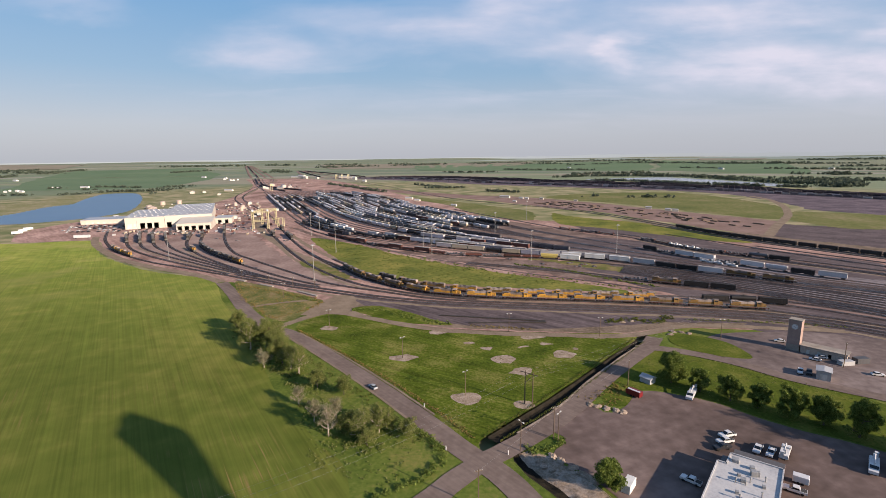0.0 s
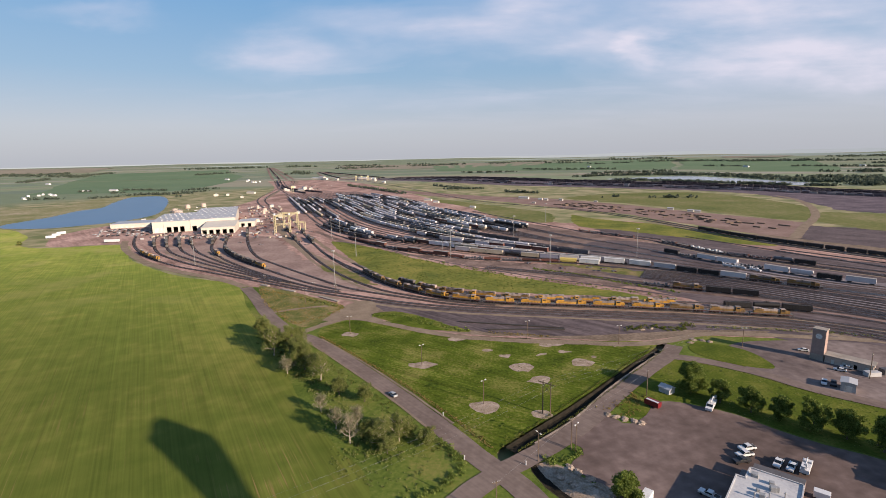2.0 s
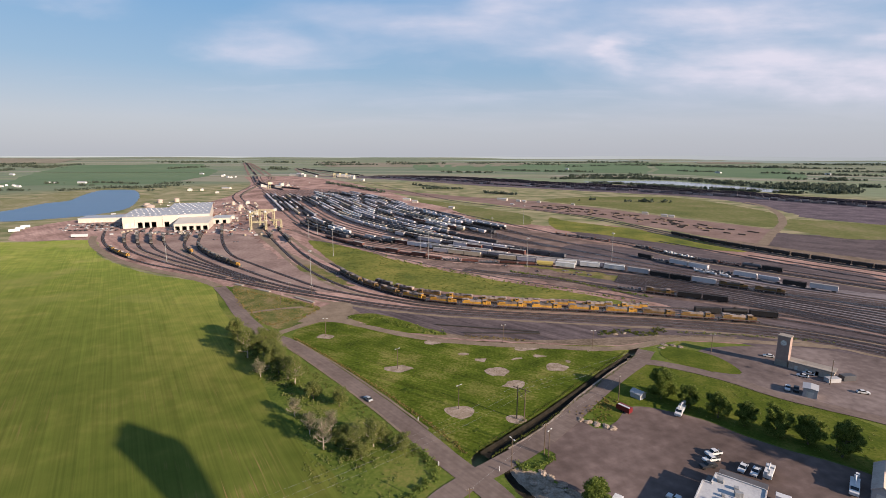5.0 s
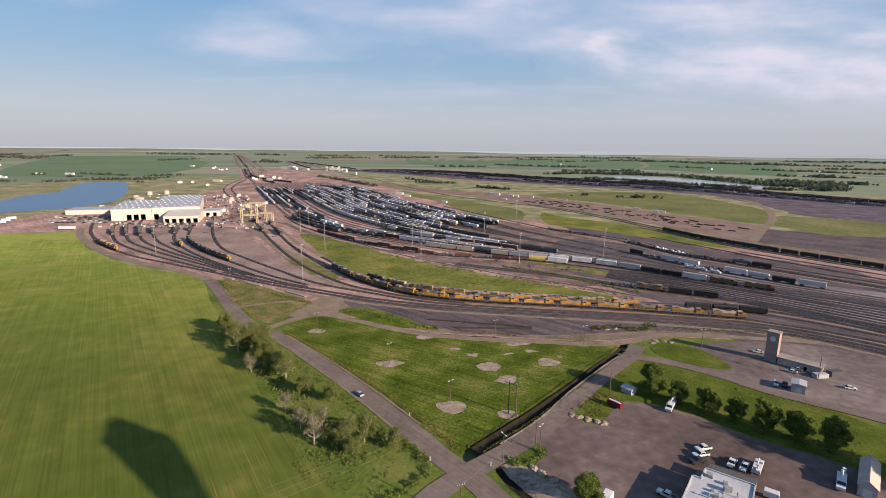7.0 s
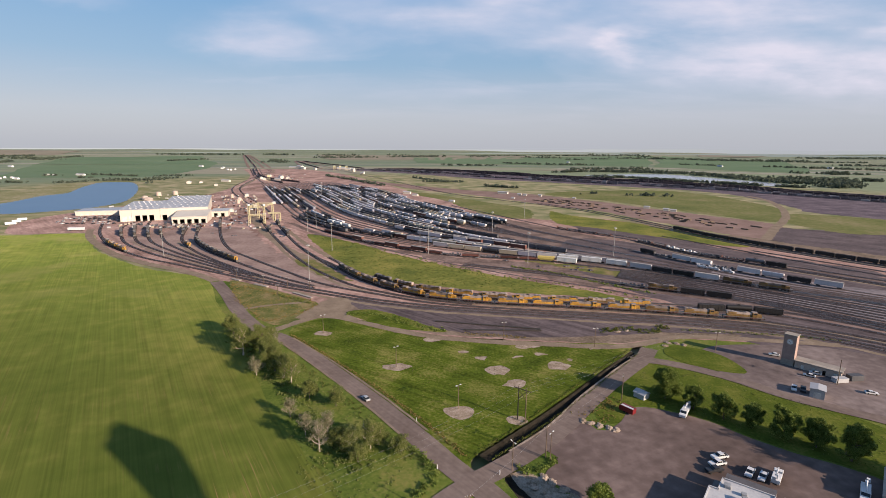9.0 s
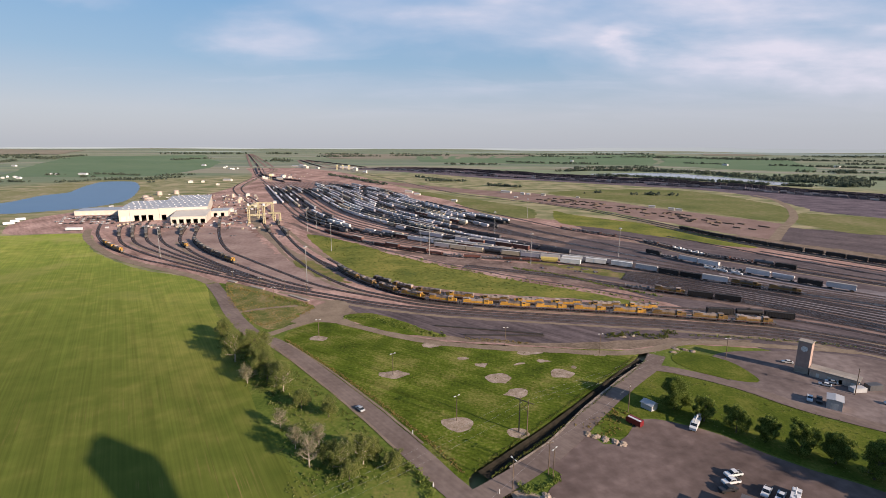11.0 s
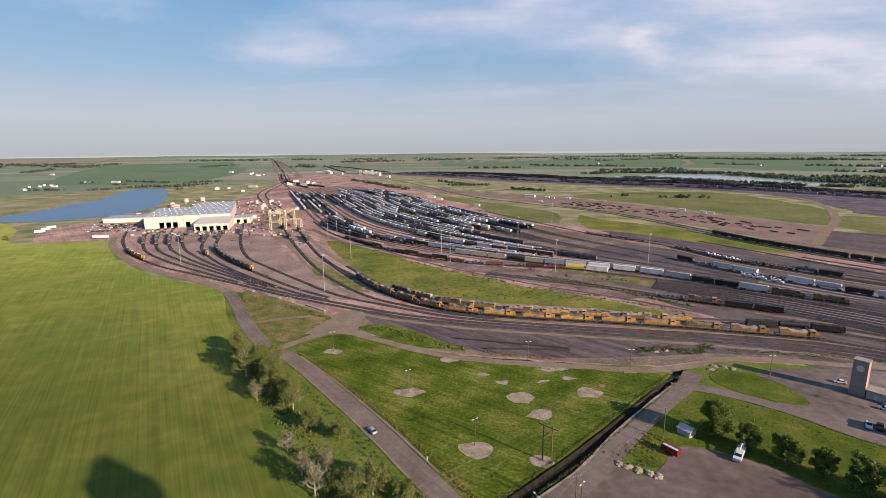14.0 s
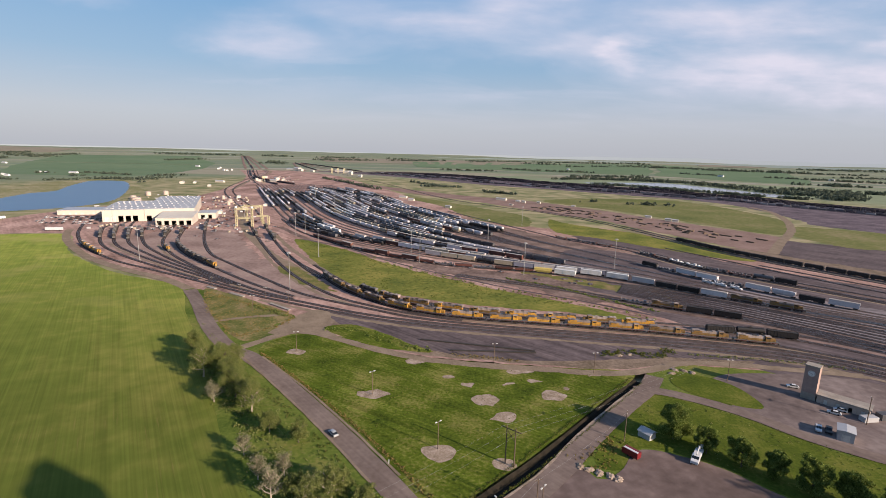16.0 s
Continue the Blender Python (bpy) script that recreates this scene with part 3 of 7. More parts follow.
sheet("gravel_bed", [(-40, 474), (10, 446), (60, 431), (110, 410), (160, 383), (200, 348), (228, 314), (190, 314), (150, 332), (108, 352), (60, 386), (20, 412), (-20, 448)], 0.062, M_BROWNBED, "dark oily ground round the scrap tracks", 9.0, 4)
sheet("gravel_bed", [(30, 770), (90, 690), (150, 600), (200, 520), (235, 455), (180, 440), (110, 500), (50, 580), (0, 680)], 0.058, M_BROWNBED, "brown oily ground at the exit of the sidings", 7.0, 5)
sheet("gravel_bed", [(200, 640), (255, 560), (300, 470), (360, 400), (330, 380), (260, 455), (215, 530), (170, 620)], 0.075, M_GREYBED, "dark gravel under the storage tracks", 8.0, 5)
sheet("dirt_patch", [(300, 560), (350, 480), (420, 400), (450, 420), (390, 500), (340, 570)], 0.085, M_VERGEDIRT, "pale dirt between the storage tracks", 7.0, 5)
sheet("gravel_bed", [(185, 268), (215, 280), (260, 262), (330, 215), (300, 160), (240, 190), (205, 229), (160, 246)], 0.072, M_GREYBED, "dark grey ballast under the merging tracks", 3.0, 5)
sheet("gravel_bed", [(190, 352), (235, 400), (290, 360), (350, 320), (400, 280), (350, 215), (300, 215), (268, 262), (222, 312)], 0.088, M_PALEBED, "pale blue-grey gravel between the merging tracks", 5.0, 5)
sheet("weed_strip", [(60, 442), (100, 425), (150, 392), (176, 362), (150, 372), (100, 408)], 0.09, M_DRYGRASS, "thin dry weeds by the scrap tracks", 7.0, 3)
sheet("weed_strip", [(-128, 425), (-112, 428), (-88, 396), (-66, 362), (-80, 364), (-105, 392)], 0.105, M_DRYGRASS, "thin weeds between the shop tracks", 5.0, 3)
sheet("grass_strip", [(174, 778), (195, 733), (244, 678), (265, 657), (299, 575), (319, 503), (287, 513), (233, 573), (197, 614), (156, 659)], 0.1, M_YELLOWGRASS, "green grass strip between railway tracks", 4.0)
sheet("grass_strip", [(-40, 1090), (3, 1030), (79, 915), (141, 815), (139, 734), (123, 694), (90, 713), (52, 777), (7, 932), (-50, 1040)], 0.112, M_PRAIRIE, "dry grass between the storage strip and the sidings", 5.0, 6)
sheet("infield_grass", [(-151, 558), (-101, 521), (-29, 441), (43, 379), (100, 342), (138, 308), (100, 322), (38, 334), (-2, 347), (-46, 369), (-81, 414), (-115, 475)], 0.1, M_YELLOWGRASS, "yellow-green weedy grass inside the track curve", 2.5)
sheet("grass_island", [(-155, 356), (-143, 353), (-100, 325), (-79, 306), (-77, 296), (-86, 291), (-77, 281), (-92, 266), (-115, 290), (-132, 312)], 0.12, M_DRYGRASS, "dry grass island beside the crossing", 1.2, 3)
road("dirt_road", [(-122, 293), (-108, 300), (-94, 305), (-82, 309)], 3.2, 0.135, M_TRACKDIRT, "faint dirt path over the grass island", 1.4)
sheet("dirt_junction", [(-88, 272), (-82, 290), (-78, 305), (-70, 318), (-58, 312), (-54, 296), (-50, 284), (-46, 274), (-60, 278), (-72, 278)], 0.112, M_TRACKDIRT, "trampled pale dirt at the track crossing", 2.0, 3)
sheet("weed_strip", [(-56, 288), (-37, 292), (-8, 268), (5, 257), (-20, 261), (-40, 273)], 0.12, M_MUDGRASS, "green weed strip beside the dirt track", 1.5, 3)
sheet("meadow", [(-80, 253), (-72, 274), (-50, 277), (-25, 264), (0, 251), (57, 243), (92, 241), (97, 234.5), (73.4, 209.2), (41.5, 175.2), (13.6, 148.2), (9, 142), (-4, 162), (-22, 188), (-54, 223)], 0.1, M_MUDGRASS, "green triangular meadow with bare soil patches", 0.3, 3)
sheet("lawn", [(60, 173), (66, 166.5), (78, 179), (98, 171.5), (115, 153.5), (136, 137.5), (152, 112), (180, 122), (160, 168), (147, 178), (137, 188), (127, 199.5), (115, 209), (103, 216.5), (94, 217), (80, 200.5)], 0.05, M_LAWN, "bright green mown verge under the row of trees", 0.4, 3)
sheet("pad", [(55.5, 92), (51.5, 105), (46.5, 118), (41.5, 126.5), (37.2, 132.2), (33.5, 137.6), (39, 144), (38.5, 148.5), (37, 152), (52, 169.5), (58, 162), (66, 166), (78, 178), (98, 170), (115, 152), (136, 136), (150, 110), (130, 80), (70, 80)], 0.1, M_PAD, "brown gravel parking yard", 0.6, 3)
sheet("tower_yard", [(128, 229), (150, 241), (205, 234), (240, 190), (200, 150), (165, 168), (150, 180), (138, 191), (128, 206)], 0.1, M_TOWERYARD, "grey-brown gravel yard round the clock tower", 0.8, 3)
for pts in ([(112, 231), (120, 240), (135, 232), (140, 220), (139, 208), (128, 210), (115, 220)],):
    sheet("lawn", pts, 0.14, M_LAWN, "green lawn beside the clock tower road", 0.5, 3)

road("road", [(31, 95), (26, 108), (20.6, 120), (15, 129.5), (6, 140), (-7, 158), (-27, 184), (-52, 214), (-79, 244), (-98, 259), (-120, 287), (-146, 328), (-166, 357)], 8.4, 0.16, M_ASPHALT, "worn grey two-lane asphalt road", 0.25)
road("road", [(-16, 104), (-2, 120), (8, 131), (26.9, 146.2), (43.9, 162.3), (61.9, 184.3), (82.9, 207.3), (97.6, 222.4), (108, 238)], 7.8, 0.2, M_ASPHALT, "worn grey asphalt side road", 0.3)
road("road", [(92, 222), (104, 220), (118, 212), (130, 202), (140, 190), (149, 182), (163, 172), (190, 150)], 6.5, 0.24, M_ASPHALT, "narrow grey asphalt drive", 0.3)
road("dirt_road", [(-166, 357), (-194, 379), (-252, 413), (-298, 446), (-345, 491), (-386, 538), (-415, 583)], 7.5, 0.14, M_TRACKDIRT, "pale dirt road along the field edge", 0.8)
road("dirt_road", [(-92, 254), (-83, 267), (-75, 277), (-66, 280.5), (-52, 275.5), (-27, 261), (-1, 249), (29, 243), (58, 240), (86, 237), (107, 242), (129, 251), (158, 249), (210, 240)], 5.5, 0.18, M_TRACKDIRT, "pale dirt track between meadow and railway", 0.9)
road("dirt_road", [(-80, 276), (-73, 300), (-66, 315)], 9, 0.15, M_TRACKDIRT, "pale dirt crossing approach", 1.0)
road("dirt_road", [(-470, 1152), (-565, 1530), (-672, 2010), (-760, 2200)], 9, 0.06, M_TRACKDIRT, "pale dirt haul road beside the yard leads", 2.0)
road("dirt_road", [(363, 541), (429, 624), (470, 672), (521, 738), (586, 844), (643, 969), (660, 1060)], 11, 0.14, M_TRACKDIRT, "pale dirt lane", 1.5)


def hill_field(name, label, quad, m, n=16):
    """A large field laid over the rolling land."""
    bm = bmesh.new()
    a, b, c, d = [Vector(q) for q in quad]
    g = [[None] * (n + 1) for _ in range(n + 1)]
    for i in range(n + 1):
        for j in range(n + 1):
            q = a.lerp(b, i / n).lerp(d.lerp(c, i / n), j / n)
            q += Vector((noise.noise((q.x / 300, q.y / 300, 1.0)), noise.noise((q.x / 300, q.y / 300, 5.0)))) * 40
            g[i][j] = bm.verts.new((q.x, q.y, land(q.x, q.y) + 0.05 + max(0.0, q.length - 2250) * 0.0012))
    for i in range(n):
        for j in range(n):
            bm.faces.new((g[i][j], g[i + 1][j], g[i + 1][j + 1], g[i][j + 1]))
    tagged(part(name, bm, m, smooth=True), label, "field", kind="structure")


def hill_strip(name, label, pts, width, m, category):
    """A narrow bed laid over the rolling land."""
    bm = bmesh.new()
    line = spline(pts, 30.0)
    rows = []
    for i, q in enumerate(line):
        d = (line[min(i + 1, len(line) - 1)] - line[max(i - 1, 0)]).normalized()
        rows.append([bm.verts.new((q.x + d.y * w, q.y - d.x * w, land(q.x, q.y) + 0.35 + max(0.0, q.length - 2250) * 0.0012)) for w in (-width / 2, width / 2)])
    for a, b in zip(rows, rows[1:]):
        bm.faces.new((a[0], a[1], b[1], b[0]))
    bmesh.ops.recalc_face_normals(bm, faces=bm.faces[:])
    if sum(q.normal.z for q in bm.faces) < 0:
        bmesh.ops.reverse_faces(bm, faces=bm.faces[:])
    return tagged(part(name, bm, m), label, category, kind="structure")


FAR_LEADS = [[(-862 + 32 * i, 2245), (-1010 + 30 * i, 2600), (-1190 + 22 * i, 3040), (-1350 + 12 * i, 3430)] for i in range(4)] + [[(-330 - 62 * i, 2245 - 14 * i), (-520 - 45 * i, 2520 - 10 * i), (-800 - 10 * i, 2880)] for i in range(5)]
for pts in FAR_LEADS:
    hill_strip("far_track_bed", "pale ballast track bed running off over the rise", pts, 11, M_PINK, "track bed")
# the green crop is muted in its colour, standing in for haze
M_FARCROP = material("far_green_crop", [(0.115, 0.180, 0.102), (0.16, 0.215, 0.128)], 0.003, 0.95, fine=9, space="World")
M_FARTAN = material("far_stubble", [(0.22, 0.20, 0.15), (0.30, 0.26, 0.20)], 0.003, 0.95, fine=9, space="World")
M_SHORE = material("pond_shore", [(0.15, 0.165, 0.06), (0.25, 0.235, 0.12), (0.40, 0.33, 0.23)], 0.012, 0.95, fine=9, space="World")
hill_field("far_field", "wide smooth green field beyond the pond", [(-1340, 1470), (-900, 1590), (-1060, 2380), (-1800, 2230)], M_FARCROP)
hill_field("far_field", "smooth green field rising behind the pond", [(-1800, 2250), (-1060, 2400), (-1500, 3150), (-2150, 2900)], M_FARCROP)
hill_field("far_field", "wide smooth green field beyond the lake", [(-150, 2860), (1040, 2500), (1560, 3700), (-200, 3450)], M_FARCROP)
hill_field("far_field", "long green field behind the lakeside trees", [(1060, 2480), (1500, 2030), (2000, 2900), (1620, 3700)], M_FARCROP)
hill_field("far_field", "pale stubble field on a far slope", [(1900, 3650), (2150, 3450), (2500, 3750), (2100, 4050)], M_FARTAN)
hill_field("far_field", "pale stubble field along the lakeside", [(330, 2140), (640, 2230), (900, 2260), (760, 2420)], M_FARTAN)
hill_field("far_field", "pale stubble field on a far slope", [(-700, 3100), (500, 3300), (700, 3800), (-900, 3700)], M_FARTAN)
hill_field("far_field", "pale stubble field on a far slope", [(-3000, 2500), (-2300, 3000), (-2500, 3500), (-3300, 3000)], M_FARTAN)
sheet("pond_shore", [(-900, 1060), (-950, 1230), (-945, 1390), (-830, 1360), (-760, 1230), (-650, 1120), (-600, 1000), (-560, 890), (-560, 800), (-620, 700), (-720, 725), (-860, 860), (-960, 990)], 0.05, M_SHORE, "sandy weedy shore round the pond", 12, 10, category="shore")
sheet("pond", [(-725, 735), (-745, 860), (-775, 960), (-775, 1030), (-839, 1159), (-900, 1310), (-870, 1345), (-815, 1320), (-715, 1175), (-636, 1036), (-580, 924), (-555, 848), (-566, 766), (-630, 706)], 0.12, M_WATER, "calm blue pond", 4, 10, category="water")
sheet("lake", [(538, 1858), (629, 1897), (779, 1951), (860, 1960), (906, 1904), (965, 1636), (994, 1495), (985, 1375), (952, 1327), (844, 1429), (759, 1532), (669, 1674), (560, 1768)], 0.12, M_LAKE, "lake beyond the sidings with sky-pale water", 6, 12, category="water")

# ---- railway ----
M_BALLAST = material("oily_ballast", [(0.040, 0.031, 0.031), (0.115, 0.088, 0.083)], 0.25, 0.95, fine=9, space="World")
M_DUSTBALLAST = material("dusty_ballast", [(0.085, 0.062, 0.056), (0.20, 0.148, 0.13)], 0.25, 0.95, fine=9, space="World")
M_RAIL = material("worn_rail", [(0.19, 0.18, 0.185), (0.34, 0.33, 0.345)], 0.4, 0.35, 0.8)
TRACKS = {}


def track(name, pts, bed=2.5, z=0.0, m=None):
    line = spline(pts, 8.0)
    TRACKS[name] = spline(pts, 2.0)
    bm = bmesh.new()
    strip(bm, line, [(-bed / 2 - 0.5, 0.1 + z), (-bed / 2, 0.34 + z), (bed / 2, 0.34 + z), (bed / 2 + 0.5, 0.1 + z)])
    bmesh.ops.recalc_face_normals(bm, faces=bm.faces[:])
    if sum(f.normal.z for f in bm.faces) < 0:
        bmesh.ops.reverse_faces(bm, faces=bm.faces[:])
    root = tagged(part("railway_track", bm, m or M_BALLAST), "railway track of steel rails on dark oily ballast", "railway track", "yard tracks", "structure")
    for off in (-0.75, 0.75):
        bm = bmesh.new()
        strip(bm, line, [(off - 0.07, 0.34 + z), (off - 0.07, 0.52), (off + 0.07, 0.52), (off + 0.07, 0.34 + z)])
        part("rail", bm, M_RAIL, root)


def between(a, b, k, n=9):
    """A line between two lines, k of the way from the first."""
    p, q = spline(a, 3.0), spline(b, 3.0)
    return [tuple(p[round(i / n * (len(p) - 1))].lerp(q[round(i / n * (len(q) - 1))], k)) for i in range(n + 1)]


SERVICE = [(-431, 627), (-385, 554), (-329, 487), (-271, 438), (-223, 409), (-165, 375), (-119, 347), (-82, 328), (-39, 308), (-2, 296), (33, 289), (83, 281), (131, 273), (185, 259), (218, 238), (248, 203)]
track("service", SERVICE)
track("service_2", [(-165, 381), (-119, 352), (-82, 334), (-39, 313), (-2, 301), (33, 294), (83, 286), (131, 278), (187, 264), (222, 241), (253, 206)])
track("fan_1", [(-399, 646), (-394, 620), (-383, 590), (-329, 508), (-277, 458), (-224, 419), (-167, 380)])
track("fan_2", [(-391, 650), (-384, 624), (-373, 600), (-318, 512), (-266, 462), (-211, 419), (-150, 374)])
track("fan_3", [(-384, 652), (-371, 624), (-357, 600), (-305, 514), (-252, 460), (-200, 417), (-140, 369)])
track("fan_4", [(-337, 626), (-341, 600), (-290, 514), (-239, 458), (-191, 415), (-130, 364)])
track("fan_5", [(-325, 640), (-280, 530), (-240, 471), (-193, 421), (-148, 381), (-111, 352), (-83, 337)])
track("fan_6", [(-310, 640), (-265, 530), (-226, 471), (-178, 421), (-126, 372), (-84, 341)])
track("fan_7", [(-314, 704), (-251, 559), (-207, 477), (-172, 437), (-122, 386), (-84, 350), (-40, 325), (0, 306), (60, 294), (140, 282), (192, 268), (229, 243), (260, 208)])
track("gantry_1", [(-800, 2250), (-695, 2010), (-584, 1530), (-484, 1152), (-306, 805), (-212, 600), (-150, 476), (-117, 418), (-94, 384), (-65, 350), (-41, 332), (-9, 315), (25, 304)])
track("gantry_2", [(-790, 2250), (-683, 2010), (-570, 1530), (-466, 1152), (-286, 804), (-194, 599), (-142, 490), (-104, 425), (-80, 390)])
LOCO = [(-142, 490), (-112, 440), (-91, 412), (-64, 370), (-43, 346), (-19, 325), (3, 314), (25, 308), (45, 304), (67, 301), (89, 298), (111, 294), (133, 290), (153, 285), (174, 280), (194, 274), (236, 246), (268, 210)]
track("loco_1", LOCO)
track("loco_2", [(-100, 438), (-58.5, 377), (-38, 354), (-14, 334.5), (28, 317), (70, 309.2), (114, 303), (156, 296.5), (205, 286), (246, 253), (279, 213)])
track("hopper_1", [(20, 412), (60, 394), (102, 374), (139, 349), (160, 336), (190, 321), (222, 300), (262, 256), (295, 212)])
BOWL_L = [(-480, 1330), (-428, 1211), (-270, 844), (-197, 689), (-128, 592), (-65, 534), (-3, 490), (66, 451), (127, 425), (175, 398), (215, 360), (300, 300)]
BOWL_R = [(-300, 1400), (-245, 1288), (-135, 1114), (-47, 907), (22, 771), (61, 704), (99, 629), (129, 571), (174, 507), (222, 425), (263, 370), (340, 300)]
track("outer", [(-215, 712), (-172, 628), (-133, 574), (-66, 500), (3, 452), (55, 438.5), (96, 427.5), (128, 411), (165, 390), (200, 360), (290, 288)], 2.8)
N_BOWL = 26
BOWL_THROUGH = (0, 1, 2, 3, 4, 7, 10, 14, 19, 25)
for i in range(N_BOWL):
    pts = between(BOWL_L, BOWL_R, i / (N_BOWL - 1), 14)
    if i not in BOWL_THROUGH:
        host = between(BOWL_L, BOWL_R, min(BOWL_THROUGH, key=lambda q: abs(q - i)) / (N_BOWL - 1), 14)
        pts = pts[:9] + [tuple(Vector(p).lerp(Vector(q), k)) for p, q, k in zip(pts[9:13], host[9:13], (0.2, 0.5, 0.8, 0.98))]
    track("bowl_%d" % i, pts, 2.6, 0.007 * (i % 5), M_DUSTBALLAST)
track("right_b", [(20, 850), (141, 623), (161, 591), (209, 536), (241, 465), (262, 440), (281, 418), (311, 385), (370, 318)])
track("right_c", [(-478, 2215), (-320, 1860), (-160, 1507), (2, 1112), (90, 975), (194, 850), (250, 736), (296, 597), (312, 549), (337, 500), (370, 447), (420, 375)])
for i, (a, b) in enumerate((((255, 560), (345, 395)), ((300, 470), (380, 345)), ((310, 480), (395, 360)))):
    track("right_d%d" % i, [a, tuple(Vector(a).lerp(Vector(b), 0.5)), b])
for i in range(10):
    track("low_%d" % i, [(138 + i * 1.4, 374 + i * 2.6), (172 + i * 2.2, 343 + i * 4.5), (214 + i * 3, 304 + i * 4.5), (252 + i * 4.5, 258 + i * 5), (286 + i * 5.5, 208 + i * 6)], 2.6, 0.003 + 0.007 * (i % 5))
for i in range(4):
    track("lead_%d" % i, [(-860 + i * 14, 2250), (-640 + i * 12, 1700), (-560 + i * 20, 1520), (-470 + i * 45, 1325 + i * 18)])
FAR_BACK = [(-300, 2250), (-83, 2255), (173, 2070), (371, 1850), (531, 1677), (644, 1600), (714, 1499), (822, 1309), (861, 1190), (920, 1070), (1000, 930)]
FAR_FRONT = [(-420, 2180), (-240, 2080), (-67, 1905), (141, 1685), (307, 1530), (450, 1410), (532, 1330), (674, 1218), (742, 1113), (818, 995), (900, 860)]
N_FAR = 10
for i in range(N_FAR):
    track("far_%d" % i, between(FAR_BACK, FAR_FRONT, i / (N_FAR - 1), 14))


def beside(name, d, y0=1e9, y1=-1e9):
    """Points every 20 m along a track, d metres to the side that faces the meadow, between two y."""
    line = TRACKS[name][::10]
    out = []
    for i, q in enumerate(line):
        t = (line[min(i + 1, len(line) - 1)] - line[max(i - 1, 0)]).normalized()
        p = (q.x + t.y * d, q.y - t.x * d)
        if y1 < p[1] < y0:
            out.append(p)
    return out


for name, d, w, y0, y1, m in (
        ("service", 5.5, 3.2, 345, 0, M_TRACKDIRT), ("fan_7", -4.2, 2.6, 330, 0, M_TRACKDIRT), ("loco_2", -5.0, 3.4, 380, 0, M_PINK), ("hopper_1", 5.5, 4.0, 500, 0, M_BROWNBED),
        ("hopper_1", -9.0, 4.5, 500, 0, M_BROWNBED), ("bowl_0", 7.0, 5.0, 560, 0, M_BROWNBED), ("right_b", 8.0, 3.6, 560, 0, M_TRACKDIRT), ("right_b", -8.0, 4.0, 640, 0, M_BROWNBED),
        ("right_c", 6.0, 4.5, 700, 0, M_TRACKDIRT), ("right_c", -7.0, 5.0, 700, 0, M_VERGEDIRT), ("fan_2", 3.6, 1.8, 520, 0, M_TRACKDIRT), ("fan_5", 4.0, 2.2, 520, 0, M_TRACKDIRT), ("gantry_1", 5.0, 3.0, 900, 0, M_TRACKDIRT)):
    pts = beside(name, d, y0, y1)
    if len(pts) > 3:
        road("dirt_strip", pts, w, 0.095, m, "pale dirt strip worn beside a railway track", 1.2, "dirt strip")
for name, d, y0, y1 in (("hopper_1", -5.0, 430, 0), ("right_b", 5.0, 540, 0), ("right_b", -12.5, 620, 0), ("right_c", 11.0, 640, 0), ("right_c", -12.0, 900, 0), ("loco_2", -9.5, 350, 0)):
    pts = beside(name, d, y0, y1)
    if len(pts) > 3:
        track("beside_%s_%d" % (name, int(d)), pts)

# ---- rolling stock ----
RAIL_TOP = 0.52
M_BOGIE = paint("sooty_steel", (0.035, 0.03, 0.027), 0.7)
M_COAL = material("coal", [(0.016, 0.015, 0.017), (0.042, 0.040, 0.043)], 1.5, 0.8, bump=0.5)
M_GLASS = paint("dark_window_glass", (0.02, 0.025, 0.03), 0.15)
M_ROOFGREY = paint("grey_hood_roof", (0.34, 0.31, 0.28), 0.6, vary=0.2)
CAR_PAINT = {
    "light_grey": paint("light_grey_car_paint", (0.56, 0.53, 0.545), 0.5, vary=0.35),
    "tan": paint("tan_car_paint", (0.42, 0.36, 0.27), 0.6, vary=0.2),
    "black": paint("black_car_paint", (0.022, 0.021, 0.022), 0.5, vary=0.3),
    "brown": paint("oxide_brown_car_paint", (0.115, 0.046, 0.036), 0.65, vary=0.4),
    "white": paint("white_car_paint", (0.62, 0.62, 0.61), 0.45, vary=0.06),
    "yellow": paint("yellow_car_paint", (0.50, 0.40, 0.13), 0.5, vary=0.15),
    "blue": paint("faded_blue_car_paint", (0.20, 0.205, 0.26), 0.55, vary=0.2),
    "dark_grey": paint("dark_grey_car_paint", (0.10, 0.10, 0.11), 0.6, vary=0.3),
    "green": paint("dull_green_car_paint", (0.06, 0.10, 0.06), 0.6, vary=0.2),
}
M_LOCO = paint("weathered_yellow_loco_paint", (0.50, 0.26, 0.040), 0.55, vary=0.22, spread=0.5)
M_LOCOROOF = paint("dusty_hood_roof", (0.26, 0.21, 0.185), 0.6, vary=0.45, spread=0.5)
M_LOCOGREY = paint("grey_loco_paint", (0.13, 0.12, 0.115), 0.55, vary=0.15)
M_LOCOSOOT = paint("sooty_loco_paint", (0.06, 0.05, 0.042), 0.6, vary=0.3, spread=0.5)
M_LOCODULL = paint("grimy_yellow_loco_paint", (0.21, 0.12, 0.035), 0.6, vary=0.3, spread=0.5)
M_RED = paint("red_sill_stripe", (0.12, 0.03, 0.025), 0.6)


